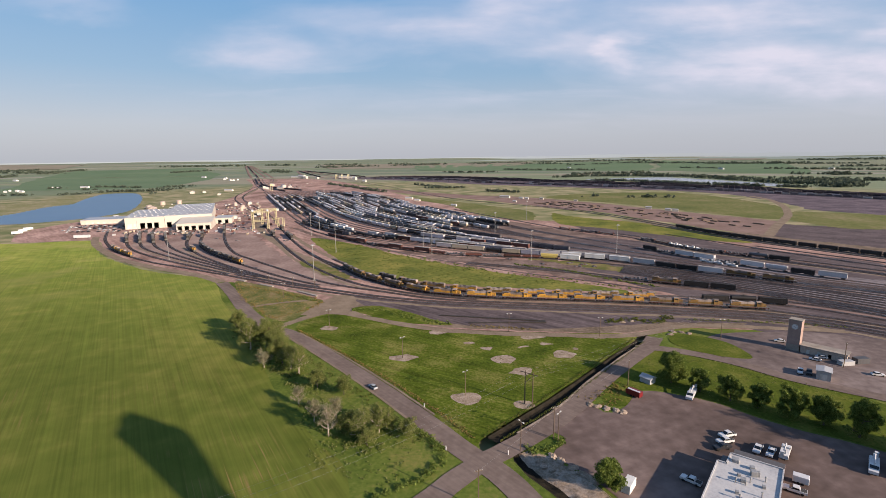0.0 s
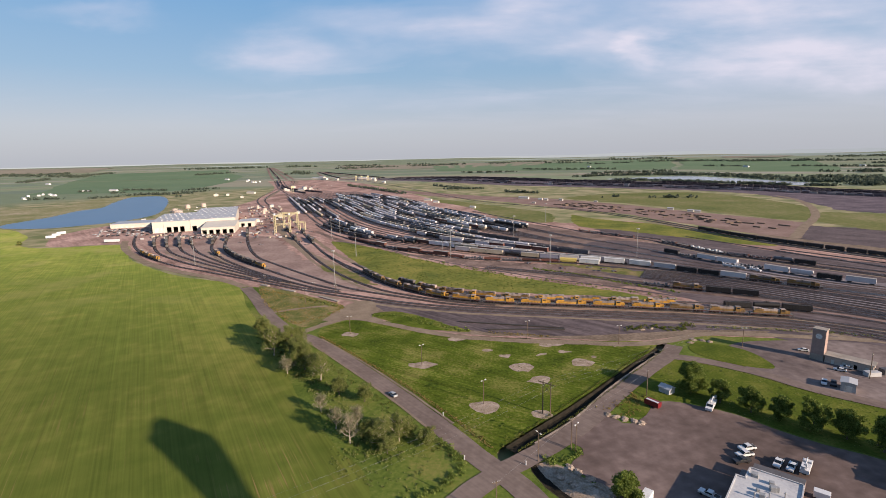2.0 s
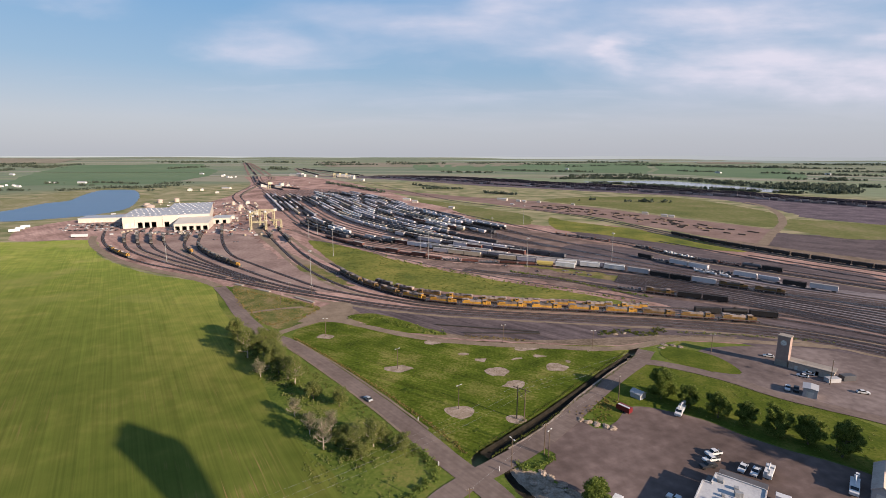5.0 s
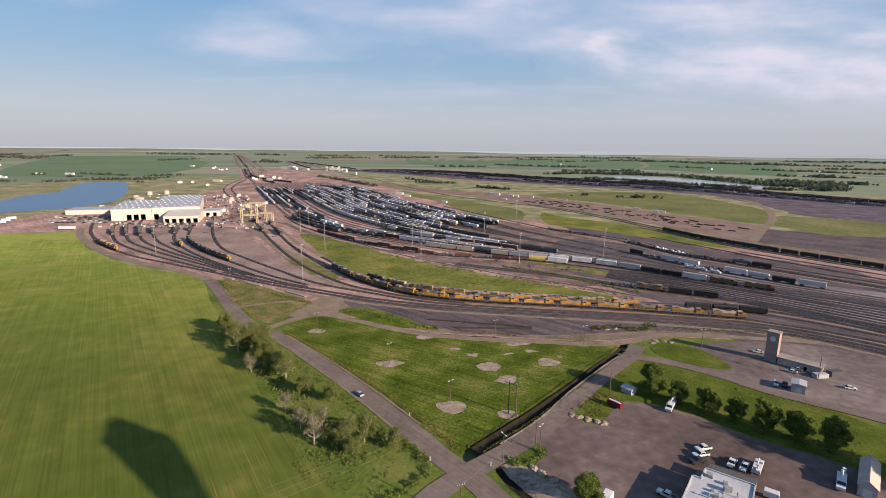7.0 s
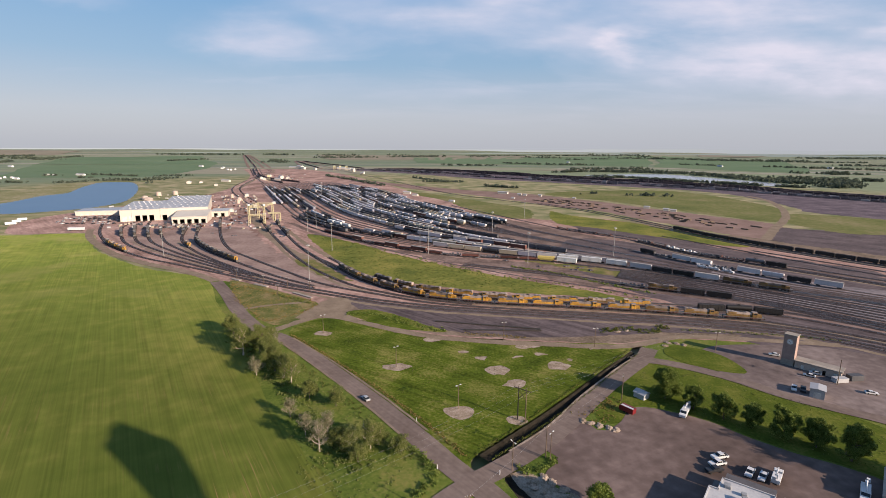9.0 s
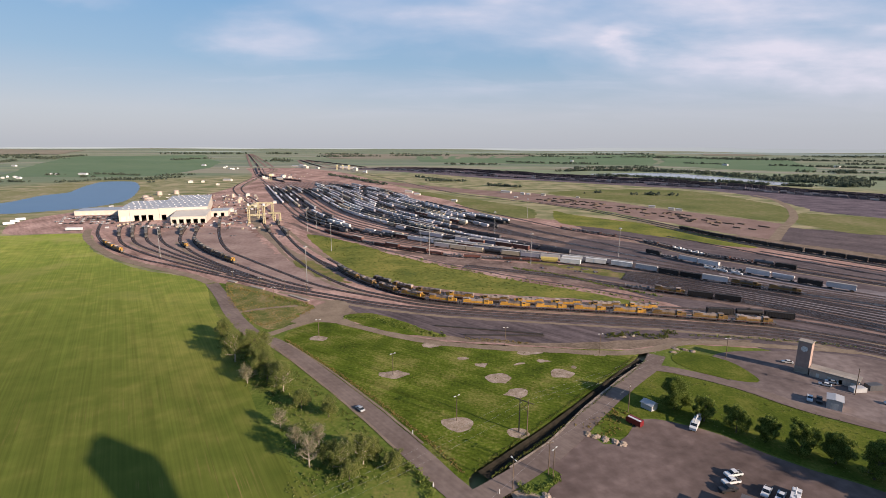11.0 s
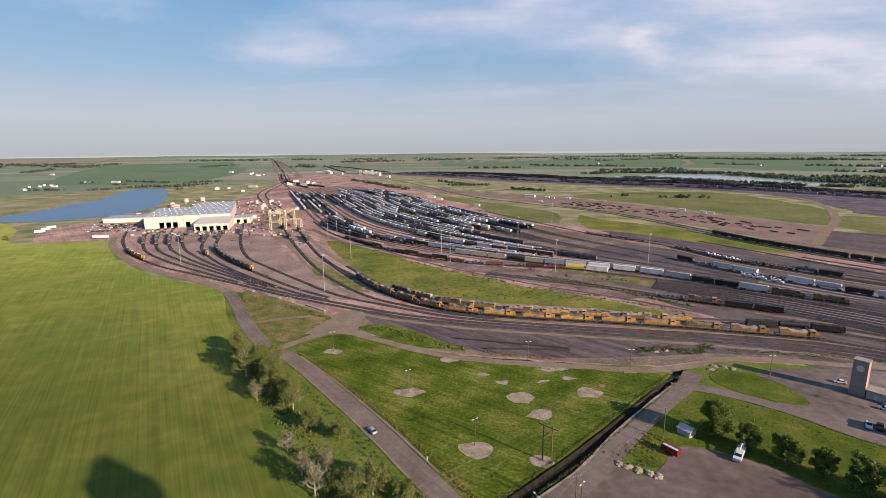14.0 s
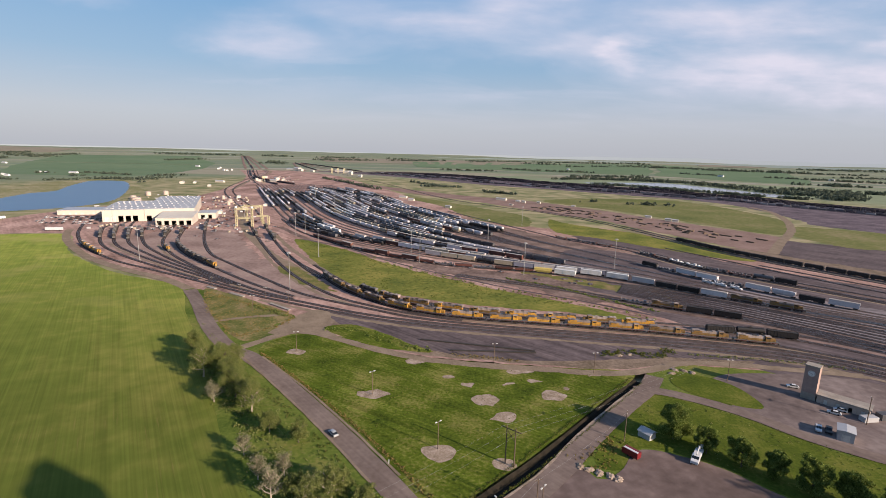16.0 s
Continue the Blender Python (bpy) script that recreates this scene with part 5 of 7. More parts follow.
def hall(name, label, m, width, depth, high, openings, roof_m, wall_m, closed=(), rise=1.2, rear=0.0, category="building"):
    """A flat-sided hall: local origin at the front left corner, y into the depth."""
    root = tagged(new(name), label, category)
    root.matrix_world = m
    front_wall(root, wall_m, width, high, openings)
    hr = high + rear
    bm = bmesh.new()
    prism(bm, [(0.5, 0), (depth, 0), (depth, hr - 0.05), (0.5, high - 0.05)], 0, 0.5, axis="x")
    part("side_wall", bm, wall_m, root)
    bm = bmesh.new()
    prism(bm, [(0.5, 0), (depth, 0), (depth, hr - 0.05), (0.5, high - 0.05)], width - 0.5, width, axis="x")
    part("side_wall", bm, wall_m, root)
    bm = bmesh.new()
    box(bm, (width - 1, 0.5, hr - 0.05), (width / 2, depth - 0.25, 0))
    part("rear_wall", bm, wall_m, root)
    bm = bmesh.new()
    prism(bm, [(-0.4, high), (depth + 0.4, hr), (depth + 0.4, hr + 0.5), (depth / 2, (high + hr) / 2 + rise), (-0.4, high + 0.5)], -0.4, width + 0.4, axis="x")
    part("roof", bm, roof_m, root)
    for c, w, h in openings:
        bm = bmesh.new()
        if c in closed:
            box(bm, (w, 0.12, h), (c, 0.3, 0))
            part("door", bm, M_DOORWHITE, root, "closed pale roller door")
        else:
            box(bm, (w, 0.25, 0.6), (c, 0.3, h - 0.6))
            part("rolled_up_door", bm, M_DARKDOOR, root, "rolled-up dark shop door")
    # near-black floor paints in the dark behind the open doors
    bm = bmesh.new()
    box(bm, (width - 1.2, depth - 1.2, 0.1), (width / 2, depth / 2, 0.02))
    part("shop_floor", bm, M_DARKDOOR, root)
    return root


U = (0.92, 0.39)
shop = hall("locomotive_shop", "large cream metal locomotive shop with a pale vented roof", frame_at(-417, 641, *U), 46, 111, 15.0, [(5, 5.5, 7), (12, 5.5, 7), (20, 5.5, 7.5), (28, 5.5, 7.5), (36, 5.5, 7.5)], M_METALROOF, M_WHITEWALL, (5, 12))
shop2 = hall("locomotive_shop", "tall cream repair hall joined to the locomotive shop", frame_at(-417 + 46.3 * U[0], 641 + 46.3 * U[1], *U), 58, 174, 15.6, [(5, 5.5, 7)], M_METALROOF, M_WHITEWALL)
bm = bmesh.new()
box(bm, (2.0, 2.4, 0.5), (0, 0, 0), taper=0.9, bevel=0.1)
vent = part("roof_vent", bm, M_SKYLIGHT, shop)
vent.location = (5, 12, 15.6)
for hall_ob, nx, ny, w, dpt, h in ((shop, 6, 6, 46, 111, 15.45), (shop2, 7, 8, 58, 174, 16.05)):
    for i in range(nx):
        for j in range(ny):
            yy = 10 + (dpt - 20) * j / (ny - 1)
            zz = h + 1.15 * (1 - abs(yy - dpt / 2) / (dpt / 2)) - 0.1
            o = share("roof_vent", vent, hall_ob, Matrix.Translation((4 + (w - 12) * i / (nx - 1) + 4 * (j % 2), yy, zz)))
vent.location = (23, 4, 15.5)
hall("repair_annex", "cream repair annex with five dark doors", frame_at(-342, 626, 0.955, 0.297), 41, 44, 8.5, [(4 + 8.2 * i, 5.2, 5.6) for i in range(5)], M_WHITEWALL, M_WHITEWALL, rise=0.3, rear=3.5)
hall("wash_shed", "low cream engine wash shed with two dark doors", frame_at(-322, 692, 0.95, 0.31), 22, 34, 7.6, [(6, 4.6, 5.4), (15, 4.6, 5.4)], M_TIN, M_WHITEWALL, rise=0.3)
hall("yard_office", "long low cream office with a blue-grey flat roof", frame_at(-514, 694, 0.955, 0.297), 54, 36, 6.2, [(8 + 7 * i, 3.0, 3.0) for i in range(6)], M_BLUEROOF, M_WHITEWALL, tuple(8 + 7 * i for i in range(6)), rise=0.2)


def tank(x, y, r, h, label, m):
    bm = bmesh.new()
    rod(bm, (0, 0, 0), (0, 0, h), r, seg=18)
    rod(bm, (0, 0, h), (0, 0, h + r * 0.25), r * 1.02, r * 0.2, seg=18)
    root = tagged(part("storage_tank", bm, m), label, "storage tank")
    root.location = (x, y, 0)
    bm = bmesh.new()
    for s in (-0.3, 0.3):
        rod(bm, (r + 0.1, s, 0), (r + 0.1, s, h + 0.8), 0.06, seg=4)
    part("ladder", bm, M_STEEL, root)


for x, y, r, h in ((-520, 880, 8, 6), (-540, 905, 5, 7), (-560, 985, 5, 7), (-540, 1010, 5, 7), (-500, 850, 6, 6), (-400, 950, 3, 7), (-366, 900, 4, 6), (-352, 860, 3, 7)):
    tank(x, y, r, h, "pale round fuel storage tank near the shop", M_PINKWALL)


def gable_house(name, label, m, w, d, h, rise, wall_m, roof_m, category="shed", door=True):
    """A gabled building centred on its pose, its ridge along y."""
    root = tagged(new(name), label, category)
    root.matrix_world = m
    bm = bmesh.new()
    prism(bm, [(-w / 2, 0), (w / 2, 0), (w / 2, h), (0, h + rise), (-w / 2, h)], -d / 2, d / 2)
    part("wall", bm, wall_m, root)
    for s in (-1, 1):
        bm = bmesh.new()
        k = rise / (w / 2)
        prism(bm, [(0, h + rise + 0.02), (s * (w / 2 + 0.35), h - 0.35 * k + 0.02), (s * (w / 2 + 0.35), h - 0.35 * k + 0.16), (0, h + rise + 0.18)], -d / 2 - 0.3, d / 2 + 0.3)
        part("roof", bm, roof_m, root)
    if door:
        bm = bmesh.new()
        box(bm, (min(3.0, w * 0.5), 0.1, min(2.6, h * 0.85)), (0, -d / 2 - 0.05, 0))
        part("door", bm, M_DOORWHITE, root)
    return root


for x, y, w, d, h, a in ((-664, 1313, 14, 20, 6, 20), (-640, 1330, 10, 16, 5, 20), (-600, 1390, 12, 34, 5, 75), (-520, 1470, 12, 26, 6, 20), (-500, 1560, 14, 30, 7, 30), (-540, 1500, 10, 14, 8, 30), (-470, 1530, 12, 16, 6, 10), (-560, 1640, 12, 22, 6, 20), (-661, 2250, 20, 60, 8, 70), (-435, 2192, 22, 50, 9, 75), (-400, 2150, 14, 30, 7, 75), (-318, 750, 9, 14, 5, 20), (-300, 800, 8, 12, 5, 20), (-385, 985, 10, 18, 5, 20), (-290, 860, 8, 12, 4, 15), (-340, 1010, 10, 14, 5, 20), (-72, 1065, 9, 22, 4.5, 70), (-52, 1017, 8, 16, 4, 70), (21, 904, 7, 14, 4, 60), (347, 826, 6, 13, 4.4, 60), (366, 796, 6, 12, 4.4, 60), (372, 784, 6, 12, 4.4, 60), (264, 976, 5, 9, 3, 60), (136, 1076, 9, 30, 5, 60), (167, 1045, 7, 12, 4, 60), (177, 1034, 6, 10, 4, 60), (143, 974, 5, 10, 3, 60), (206, 1024, 6, 10, 4, 60), (-622, 2206, 26, 40, 14, 60), (-600, 2180, 18, 24, 10, 60), (-537, 2130, 14, 20, 8, 60), (-353, 2000, 16, 22, 12, 60), (-287, 1827, 10, 20, 6, 60), (-474, 1456, 14, 30, 7, 70), (-509, 1590, 12, 26, 6, 40), (-560, 1240, 9, 12, 5, 10)):
    gable_house("yard_shed", "small pale yard building with a tin roof", pose(x, y, 0, 0, 0, a), w * 0.75, d * 0.75, h * 0.8, w * 0.14, M_WHITEWALL, M_TIN, "building")

# sanding gantry over the fuel tracks
gan = tagged(new("sanding_gantry"), "tall cream-yellow steel sanding gantry over fuelling tracks", "gantry")
gan.matrix_world = frame_at(-246, 634, 0.97, 0.1)


def lattice_leg(x, y, h, w=2.0):
    bm = bmesh.new()
    for sx in (-w / 2, w / 2):
        for sy in (-w / 2, w / 2):
            box(bm, (0.45, 0.45, h), (x + sx, y + sy, 0))
    for k in range(int(h / 3)):
        for sx in (-w / 2, w / 2):
            rod(bm, (x + sx, y - w / 2, k * 3), (x + sx, y + w / 2, k * 3 + 3), 0.12, seg=4)
            rod(bm, (x - w / 2, y + sx, k * 3), (x + w / 2, y + sx, k * 3 + 3), 0.12, seg=4)
    return bm


for x, y, h in ((0, 0, 23), (19, 0, 23), (0, 46, 22), (19, 46, 22), (34, 20, 11), (27, 20, 11)):
    part("leg", lattice_leg(x, y, h), M_GANTRY, gan)
for (x0, y0), (x1, y1), h in (((0, 0), (19, 0), 21), ((0, 46), (19, 46), 20), ((0, 0), (0, 46), 20.5), ((19, 0), (19, 46), 20.5), ((19, 20), (34, 20), 10), ((0, 0), (19, 0), 10)):
    bm = bmesh.new()
    for dz in (0, 1.6):
        rod(bm, (x0, y0, h + dz), (x1, y1, h + dz), 0.4, seg=4)
    n = 8
    for k in range(n):
        a, b = Vector((x0, y0, h)).lerp(Vector((x1, y1, h)), k / n), Vector((x0, y0, h)).lerp(Vector((x1, y1, h)), (k + 1) / n)
        rod(bm, a, b + Vector((0, 0, 1.6)), 0.14, seg=4)
    part("girder", bm, M_GANTRY, gan)
for x, y in ((0, 0), (19, 0)):
    bm = bmesh.new()
    rod(bm, (x, y, 23.0), (x, y, 25.4), 1.5, seg=12)
    part("sand_bin", bm, M_SKYLIGHT, gan)



def hump_tower(h):
    """A far control tower on steel legs."""
    root = tagged(new("control_tower"), "tall sandy-yellow yard tower on steel legs", "tower", "yard towers")
    for x in (-2.5, 2.5):
        for y in (-2.5, 2.5):
            bm = bmesh.new()
            box(bm, (0.8, 0.8, h * 0.7), (x, y, 0))
            part("leg", bm, M_GANTRY, root)
    bm = bmesh.new()
    box(bm, (7, 7, h * 0.3), (0, 0, h * 0.7 + 0.004), bevel=0.2)
    part("cabin", bm, M_GANTRY, root)
    bm = bmesh.new()
    box(bm, (7.8, 7.8, 0.5), (0, 0, h + 0.01))
    part("roof", bm, M_TIN, root)
    return root


far_tower = hump_tower(20)
far_tower.matrix_basis = pose(-440, 2064, 0)
for x, y, a in ((-417, 2069, 10), (-392, 2074, 0), (-478, 1385, 20)):
    copy_thing(far_tower, pose(x, y, 0, 0, 0, a))

# clock tower
ct = tagged(new("clock_tower"), "square tan brick clock tower with a white round dial", "clock tower")
ct.matrix_world = frame_at(161, 219, 0.66, -0.75)
bm = bmesh.new()
box(bm, (5.2, 4.4, 3.0), (2.6, 2.2, 0))
part("base", bm, M_CONCRETE, ct)
bm = bmesh.new()
box(bm, (5.0, 4.2, 11.4), (2.6, 2.2, 3.0))
part("shaft", bm, M_BRICK, ct)
bm = bmesh.new()
box(bm, (5.3, 4.5, 0.5), (2.6, 2.2, 14.4))
part("coping", bm, M_CONCRETE, ct)
bm = bmesh.new()
rod(bm, (2.6, 0.14, 11.5), (2.6, 0.0, 11.5), 1.25, seg=28)
dial = part("dial", bm, M_SKYLIGHT, ct, "white round clock dial")
for k in range(12):
    bm = bmesh.new()
    a = math.pi * k / 6
    box(bm, (0.08, 0.04, 0.24), (2.6 + 1.02 * math.sin(a), -0.02, 11.5 + 1.02 * math.cos(a) - 0.12))
    part("hour_mark", bm, M_DARKDOOR, dial)
for a, n in ((2.2, 0.6), (5.1, 0.9)):
    bm = bmesh.new()
    rod(bm, (2.6, -0.05, 11.5), (2.6 + n * math.sin(a), -0.05, 11.5 + n * math.cos(a)), 0.05, seg=4)
    part("pointer", bm, M_DARKDOOR, dial)
low = hall("crew_building", "low tan brick crew building beside the clock tower", frame_at(164.6, 214.6, 0.68, -0.73), 17, 6, 3.2, [(3 + 4 * i, 1.2, 2.1) for i in range(4)], M_CONCRETE, M_PINKWALL, (3, 7, 15), rise=0.1)
gable_house("equipment_shed", "small grey tin equipment shed", pose(155.2, 188.0, 0, 0, 0, -38), 4.8, 6.2, 3.8, 0.3, M_TIN, M_METALROOF)
bm = bmesh.new()
box(bm, (6, 2.8, 1.9), (0, 0, 0), bevel=0.05)
o = tagged(part("site_trailer", bm, M_TIN), "pale grey box trailer beside the utility pole", "trailer")
o.matrix_world = frame_at(174.5, 200.5, 0.95, 0.1, 0.1)
bm = bmesh.new()
box(bm, (6, 3, 2.4), (0, 0, 0), bevel=0.05)
o = tagged(part("site_trailer", bm, CAR_PAINT["dark_grey"]), "dark box trailer on the gravel", "trailer")
o.matrix_world = frame_at(182.5, 202.3, 0.95, 0.1, 0.1)

# flat-roofed workshop by the crossroads
ws = tagged(new("workshop"), "flat-roofed workshop with a white membrane roof and vents", "building")
ws.matrix_world = frame_at(67, 113, 0.6, 0.8, 0.1)


def flat_block(outline, z0, z1, m, name="wall"):
    """Walls under a flat roof: an outline drawn up from z0 to z1."""
    bm = bmesh.new()
    f = bm.faces.new([bm.verts.new((x, y, z0)) for x, y in outline])
    r = bmesh.ops.extrude_face_region(bm, geom=[f])
    for v in r["geom"]:
        if isinstance(v, bmesh.types.BMVert):
            v.co.z = z1
    bmesh.ops.recalc_face_normals(bm, faces=bm.faces[:])
    return part(name, bm, m, ws)


W_OUT = [(-6, 0.4), (17.3, -0.4), (17.2, -2.6), (23.4, -3.0), (23.2, -15.8), (-6, -15.4)]
flat_block(W_OUT, 0, 4.6, M_BRICK)
flat_block([(x, y) for x, y in W_OUT], 4.604, 4.66, M_FLATROOF, "roof")
line = [Vector(p) for p in W_OUT + W_OUT[:1]]
for p, q in zip(line, line[1:]):
    bm = bmesh.new()
    d = q - p
    box(bm, (d.length + 0.3, 0.35, 0.5), ((p.x + q.x) / 2, (p.y + q.y) / 2, 4.5), turn=math.degrees(math.atan2(d.y, d.x)))
    part("parapet", bm, M_FLATROOF, ws)
for outline in ([(23.7, -3.2), (28.6, -3.5), (28.4, -16.1), (23.6, -15.9)], [(17.6, -0.7), (23.3, -1.0), (23.4, -2.7), (17.6, -2.4)]):
    flat_block(outline, 0, 3.3, M_BRICK)
    flat_block([(x + (0.25 if x > 24 else 0.0), y) for x, y in outline], 3.304, 3.5, M_DARKROOF, "lean_to_roof")
rnd = random.Random(11)
for k in range(17):
    bm = bmesh.new()
    x, y = rnd.uniform(1, 20), rnd.uniform(-12.5, -4.5)
    if k % 3:
        s = rnd.uniform(0.8, 1.7)
        box(bm, (s, s * rnd.uniform(0.7, 1.2), rnd.uniform(0.7, 1.5)), (x, y, 4.66), turn=rnd.uniform(0, 20), bevel=0.05)
        part("air_unit", bm, M_STEEL, ws, "grey roof air unit")
    else:
        rod(bm, (x, y, 4.66), (x, y, 6.0), 0.16, seg=8)
        rod(bm, (x, y, 6.0), (x, y, 6.25), 0.32, 0.2, seg=8)
        part("flue", bm, M_STEEL, ws, "round metal roof flue")
gable_house("storage_shed", "long pale storage shed with a tan metal roof", pose(133.2, 129.0, 0.1, 0, 0, -43), 4.4, 17, 3.6, 1.7, M_TIN, M_PINKWALL)
gable_house("garden_shed", "small grey arched shed under the trees", pose(82.5, 186.2, 0, 0, 0, 35), 3.8, 4.6, 2.2, 0.8, M_TIN, M_METALROOF)
bm = bmesh.new()
box(bm, (5.2, 2.4, 2.5), (0, 0, 0.1), bevel=0.04)
cont = tagged(part("storage_container", bm, M_SKYLIGHT), "white steel storage container on the gravel", "container")
cont.matrix_world = frame_at(50.6, 121.3, 0.62, 0.78)
bm = bmesh.new()
for y in (-0.6, 0.6):
    box(bm, (0.06, 1.1, 2.2), (-2.62, y, 0.25))
part("door", bm, M_DOORWHITE, cont)

# unseen stand-in tower, its cantilevered head shaped to throw the shadow on the crop
ot = tagged(new("observation_tower"), "unseen concrete tower shaped to cast the shadow on the crop", "tower")
ot.matrix_world = pose(84.6, 10.4, 0, 0, 0, 54.2)
bm = bmesh.new()
box(bm, (7.5, 6, 60.2), (-0.6, 0, -2.2))
part("shaft", bm, M_CONCRETE, ot)
bm = bmesh.new()
prism(bm, [(-4.35, 58.004), (3.15, 58.004), (5.8, 66.7), (8.9, 70.8), (11.5, 74.6), (14.2, 79), (14.5, 80.3), (13.2, 81.2), (12.2, 84), (9.6, 88.3), (4.3, 87.2), (-0.6, 84.6), (-0.9, 80.6), (-2.3, 73.2), (-3.6, 67.5)], -3, 3)
part("head", bm, M_CONCRETE, ot)
bm = bmesh.new()
prism(bm, [(4.3, 87.3), (9.6, 88.4), (9.0, 88.9), (5, 88.2)], -3.2, 3.2)
part("roof", bm, M_TIN, ot)

# ---- masts, poles and wires ----


def light_mast(h):
    bm = bmesh.new()
    rod(bm, (0, 0, 0), (0, 0, h), 0.26, 0.13, seg=8)
    root = tagged(part("light_mast", bm, M_STEEL), "tall pale steel floodlight mast over the yard", "light mast", "yard light masts")
    bm = bmesh.new()
    rod(bm, (0, 0, h - 0.4), (0, 0, h + 0.1), 1.0, seg=10)
    part("ring", bm, M_STEEL, root)
    for k in range(6):
        bm = bmesh.new()
        a = math.pi * k / 3
        box(bm, (0.5, 0.5, 0.45), (1.2 * math.cos(a), 1.2 * math.sin(a), h - 0.75), bevel=0.05)
        part("floodlight", bm, M_LAMP, root)
    bm = bmesh.new()
    box(bm, (1.2, 1.2, 0.5), (0, 0, 0))
    part("footing", bm, M_CONCRETE, root)
    return root


mast = light_mast(27)
mast.matrix_basis = pose(-97.4, 361, 0)
for x, y in ((-104, 470), (77, 421), (162, 451), (-10.5, 457), (-19, 469), (-151, 598), (-156, 577), (-250, 440), (-270, 720), (60, 560), (-360, 575), (-160, 800), (-240, 1000), (120, 700)):
    copy_thing(mast, pose(x, y, 0))


def lamp_post(h=10.0, arm=1.6):
    bm = bmesh.new()
    rod(bm, (0, 0, 0), (0, 0, h), 0.17, 0.11, seg=7)
    root = tagged(part("lamp_post", bm, M_WOOD), "wooden lamp post with a white lamp head", "lamp post", "lamp posts")
    bm = bmesh.new()
    rod(bm, (-arm / 2, 0, h - 0.1), (arm / 2, 0, h - 0.05), 0.06, seg=5)
    part("arm", bm, M_STEEL, root)
    for s in (-1, 1):
        bm = bmesh.new()
        box(bm, (0.75, 0.4, 0.25), (s * (arm / 2 + 0.2), 0, h - 0.1), bevel=0.05)
        part("lamp_head", bm, M_LAMP, root)
    return root


lamp = lamp_post()
PATCHES = [(-62, 254, 4.6, 3.2), (-19, 213, 6.5, 4.4), (45, 238, 5.5, 3.0), (26, 210, 5.5, 5.2), (8, 174, 5.6, 4.4), (56, 215, 5.4, 3.8), (33, 197, 4.2, 3.6), (29.6, 169.2, 4.4, 3.4), (-3, 246, 5.2, 2.8), (79, 236.5, 4.2, 2.4), (21, 223, 3.2, 1.6), (38, 224.5, 2.8, 1.4), (12, 231, 3.4, 1.3), (50, 227, 2.4, 1.0), (63, 222, 2.0, 1.2)]
lamp.matrix_basis = pose(-62, 254.5, 0.1, 0, 0, 20)
for x, y, a in ((-19, 212.5, 40), (8, 176, 40), (34, 245, 10), (79, 237, 10), (-105, 312, 20), (137.9, 232.5, 0), (36.5, 144.5, 50), (23.6, 139.5, 120)):
    copy_thing(lamp, pose(x, y, 0.1, 0, 0, a))
steel = lamp_post(7.5, 1.0)
tagged(steel, "pale steel lamp post beside the service tracks", "lamp post")
steel.matrix_basis = pose(-152, 361.5, 0.1)
for x, y in ((-126, 345), (-107, 339), (-89, 330)):
    copy_thing(steel, pose(x, y, 0.1))
for k, (x, y, a, b) in enumerate(PATCHES):
    line = ragged([Vector((x + a * math.cos(t / 14 * math.tau), y + b * math.sin(t / 14 * math.tau))) for t in range(14)], 1.6, 0.35)
    sheet("soil_patch", [tuple(q) for q in line], 0.13, M_SOIL, "pale bare soil patch in the meadow", 2.2, 0.6)


def utility_pole(h, label="weathered wooden utility pole with a crossarm"):
    bm = bmesh.new()
    rod(bm, (0, 0, 0), (0, 0, h), 0.19, 0.12, seg=8)
    root = tagged(part("utility_pole", bm, M_WOOD), label, "utility pole", "utility poles")
    bm = bmesh.new()
    box(bm, (2.4, 0.14, 0.16), (0, 0, h - 0.7))
    part("crossarm", bm, M_WOOD, root)
    for x in (-1.05, -0.4, 0.4, 1.05):
        bm = bmesh.new()
        rod(bm, (x, 0, h - 0.54), (x, 0, h - 0.28), 0.06, seg=6)
        part("insulator", bm, M_LAMP, root)
    return root


up = utility_pole(11.5)
up.matrix_basis = pose(171.2, 197.6, 0.1, 0, 0, 60)
for x, y, a in ((8.6, 114.3, 20), (73.3, 183, 70), (35.4, 146.2, 20)):
    copy_thing(up, pose(x, y, 0, 0, 0, a))

hf = tagged(new("power_pylon"), "wooden two-legged power pylon with a cross brace", "power pylon")
hf.matrix_world = pose(31, 168, 0.1, 0, 0, -38)
for x in (-1.6, 1.6):
    bm = bmesh.new()
    rod(bm, (x, 0, 0), (x, 0, 13.5), 0.22, 0.15, seg=8)
    part("leg", bm, M_WOOD, hf)
bm = bmesh.new()
box(bm, (7.2, 0.2, 0.25), (0, 0, 12.4))
part("crossarm", bm, M_WOOD, hf)
for a, b in (((-1.6, 0, 8.5), (1.6, 0, 12.2)), ((1.6, 0, 8.5), (-1.6, 0, 12.2))):
    bm = bmesh.new()
    rod(bm, a, b, 0.09, seg=5)
    part("brace", bm, M_WOOD, hf)


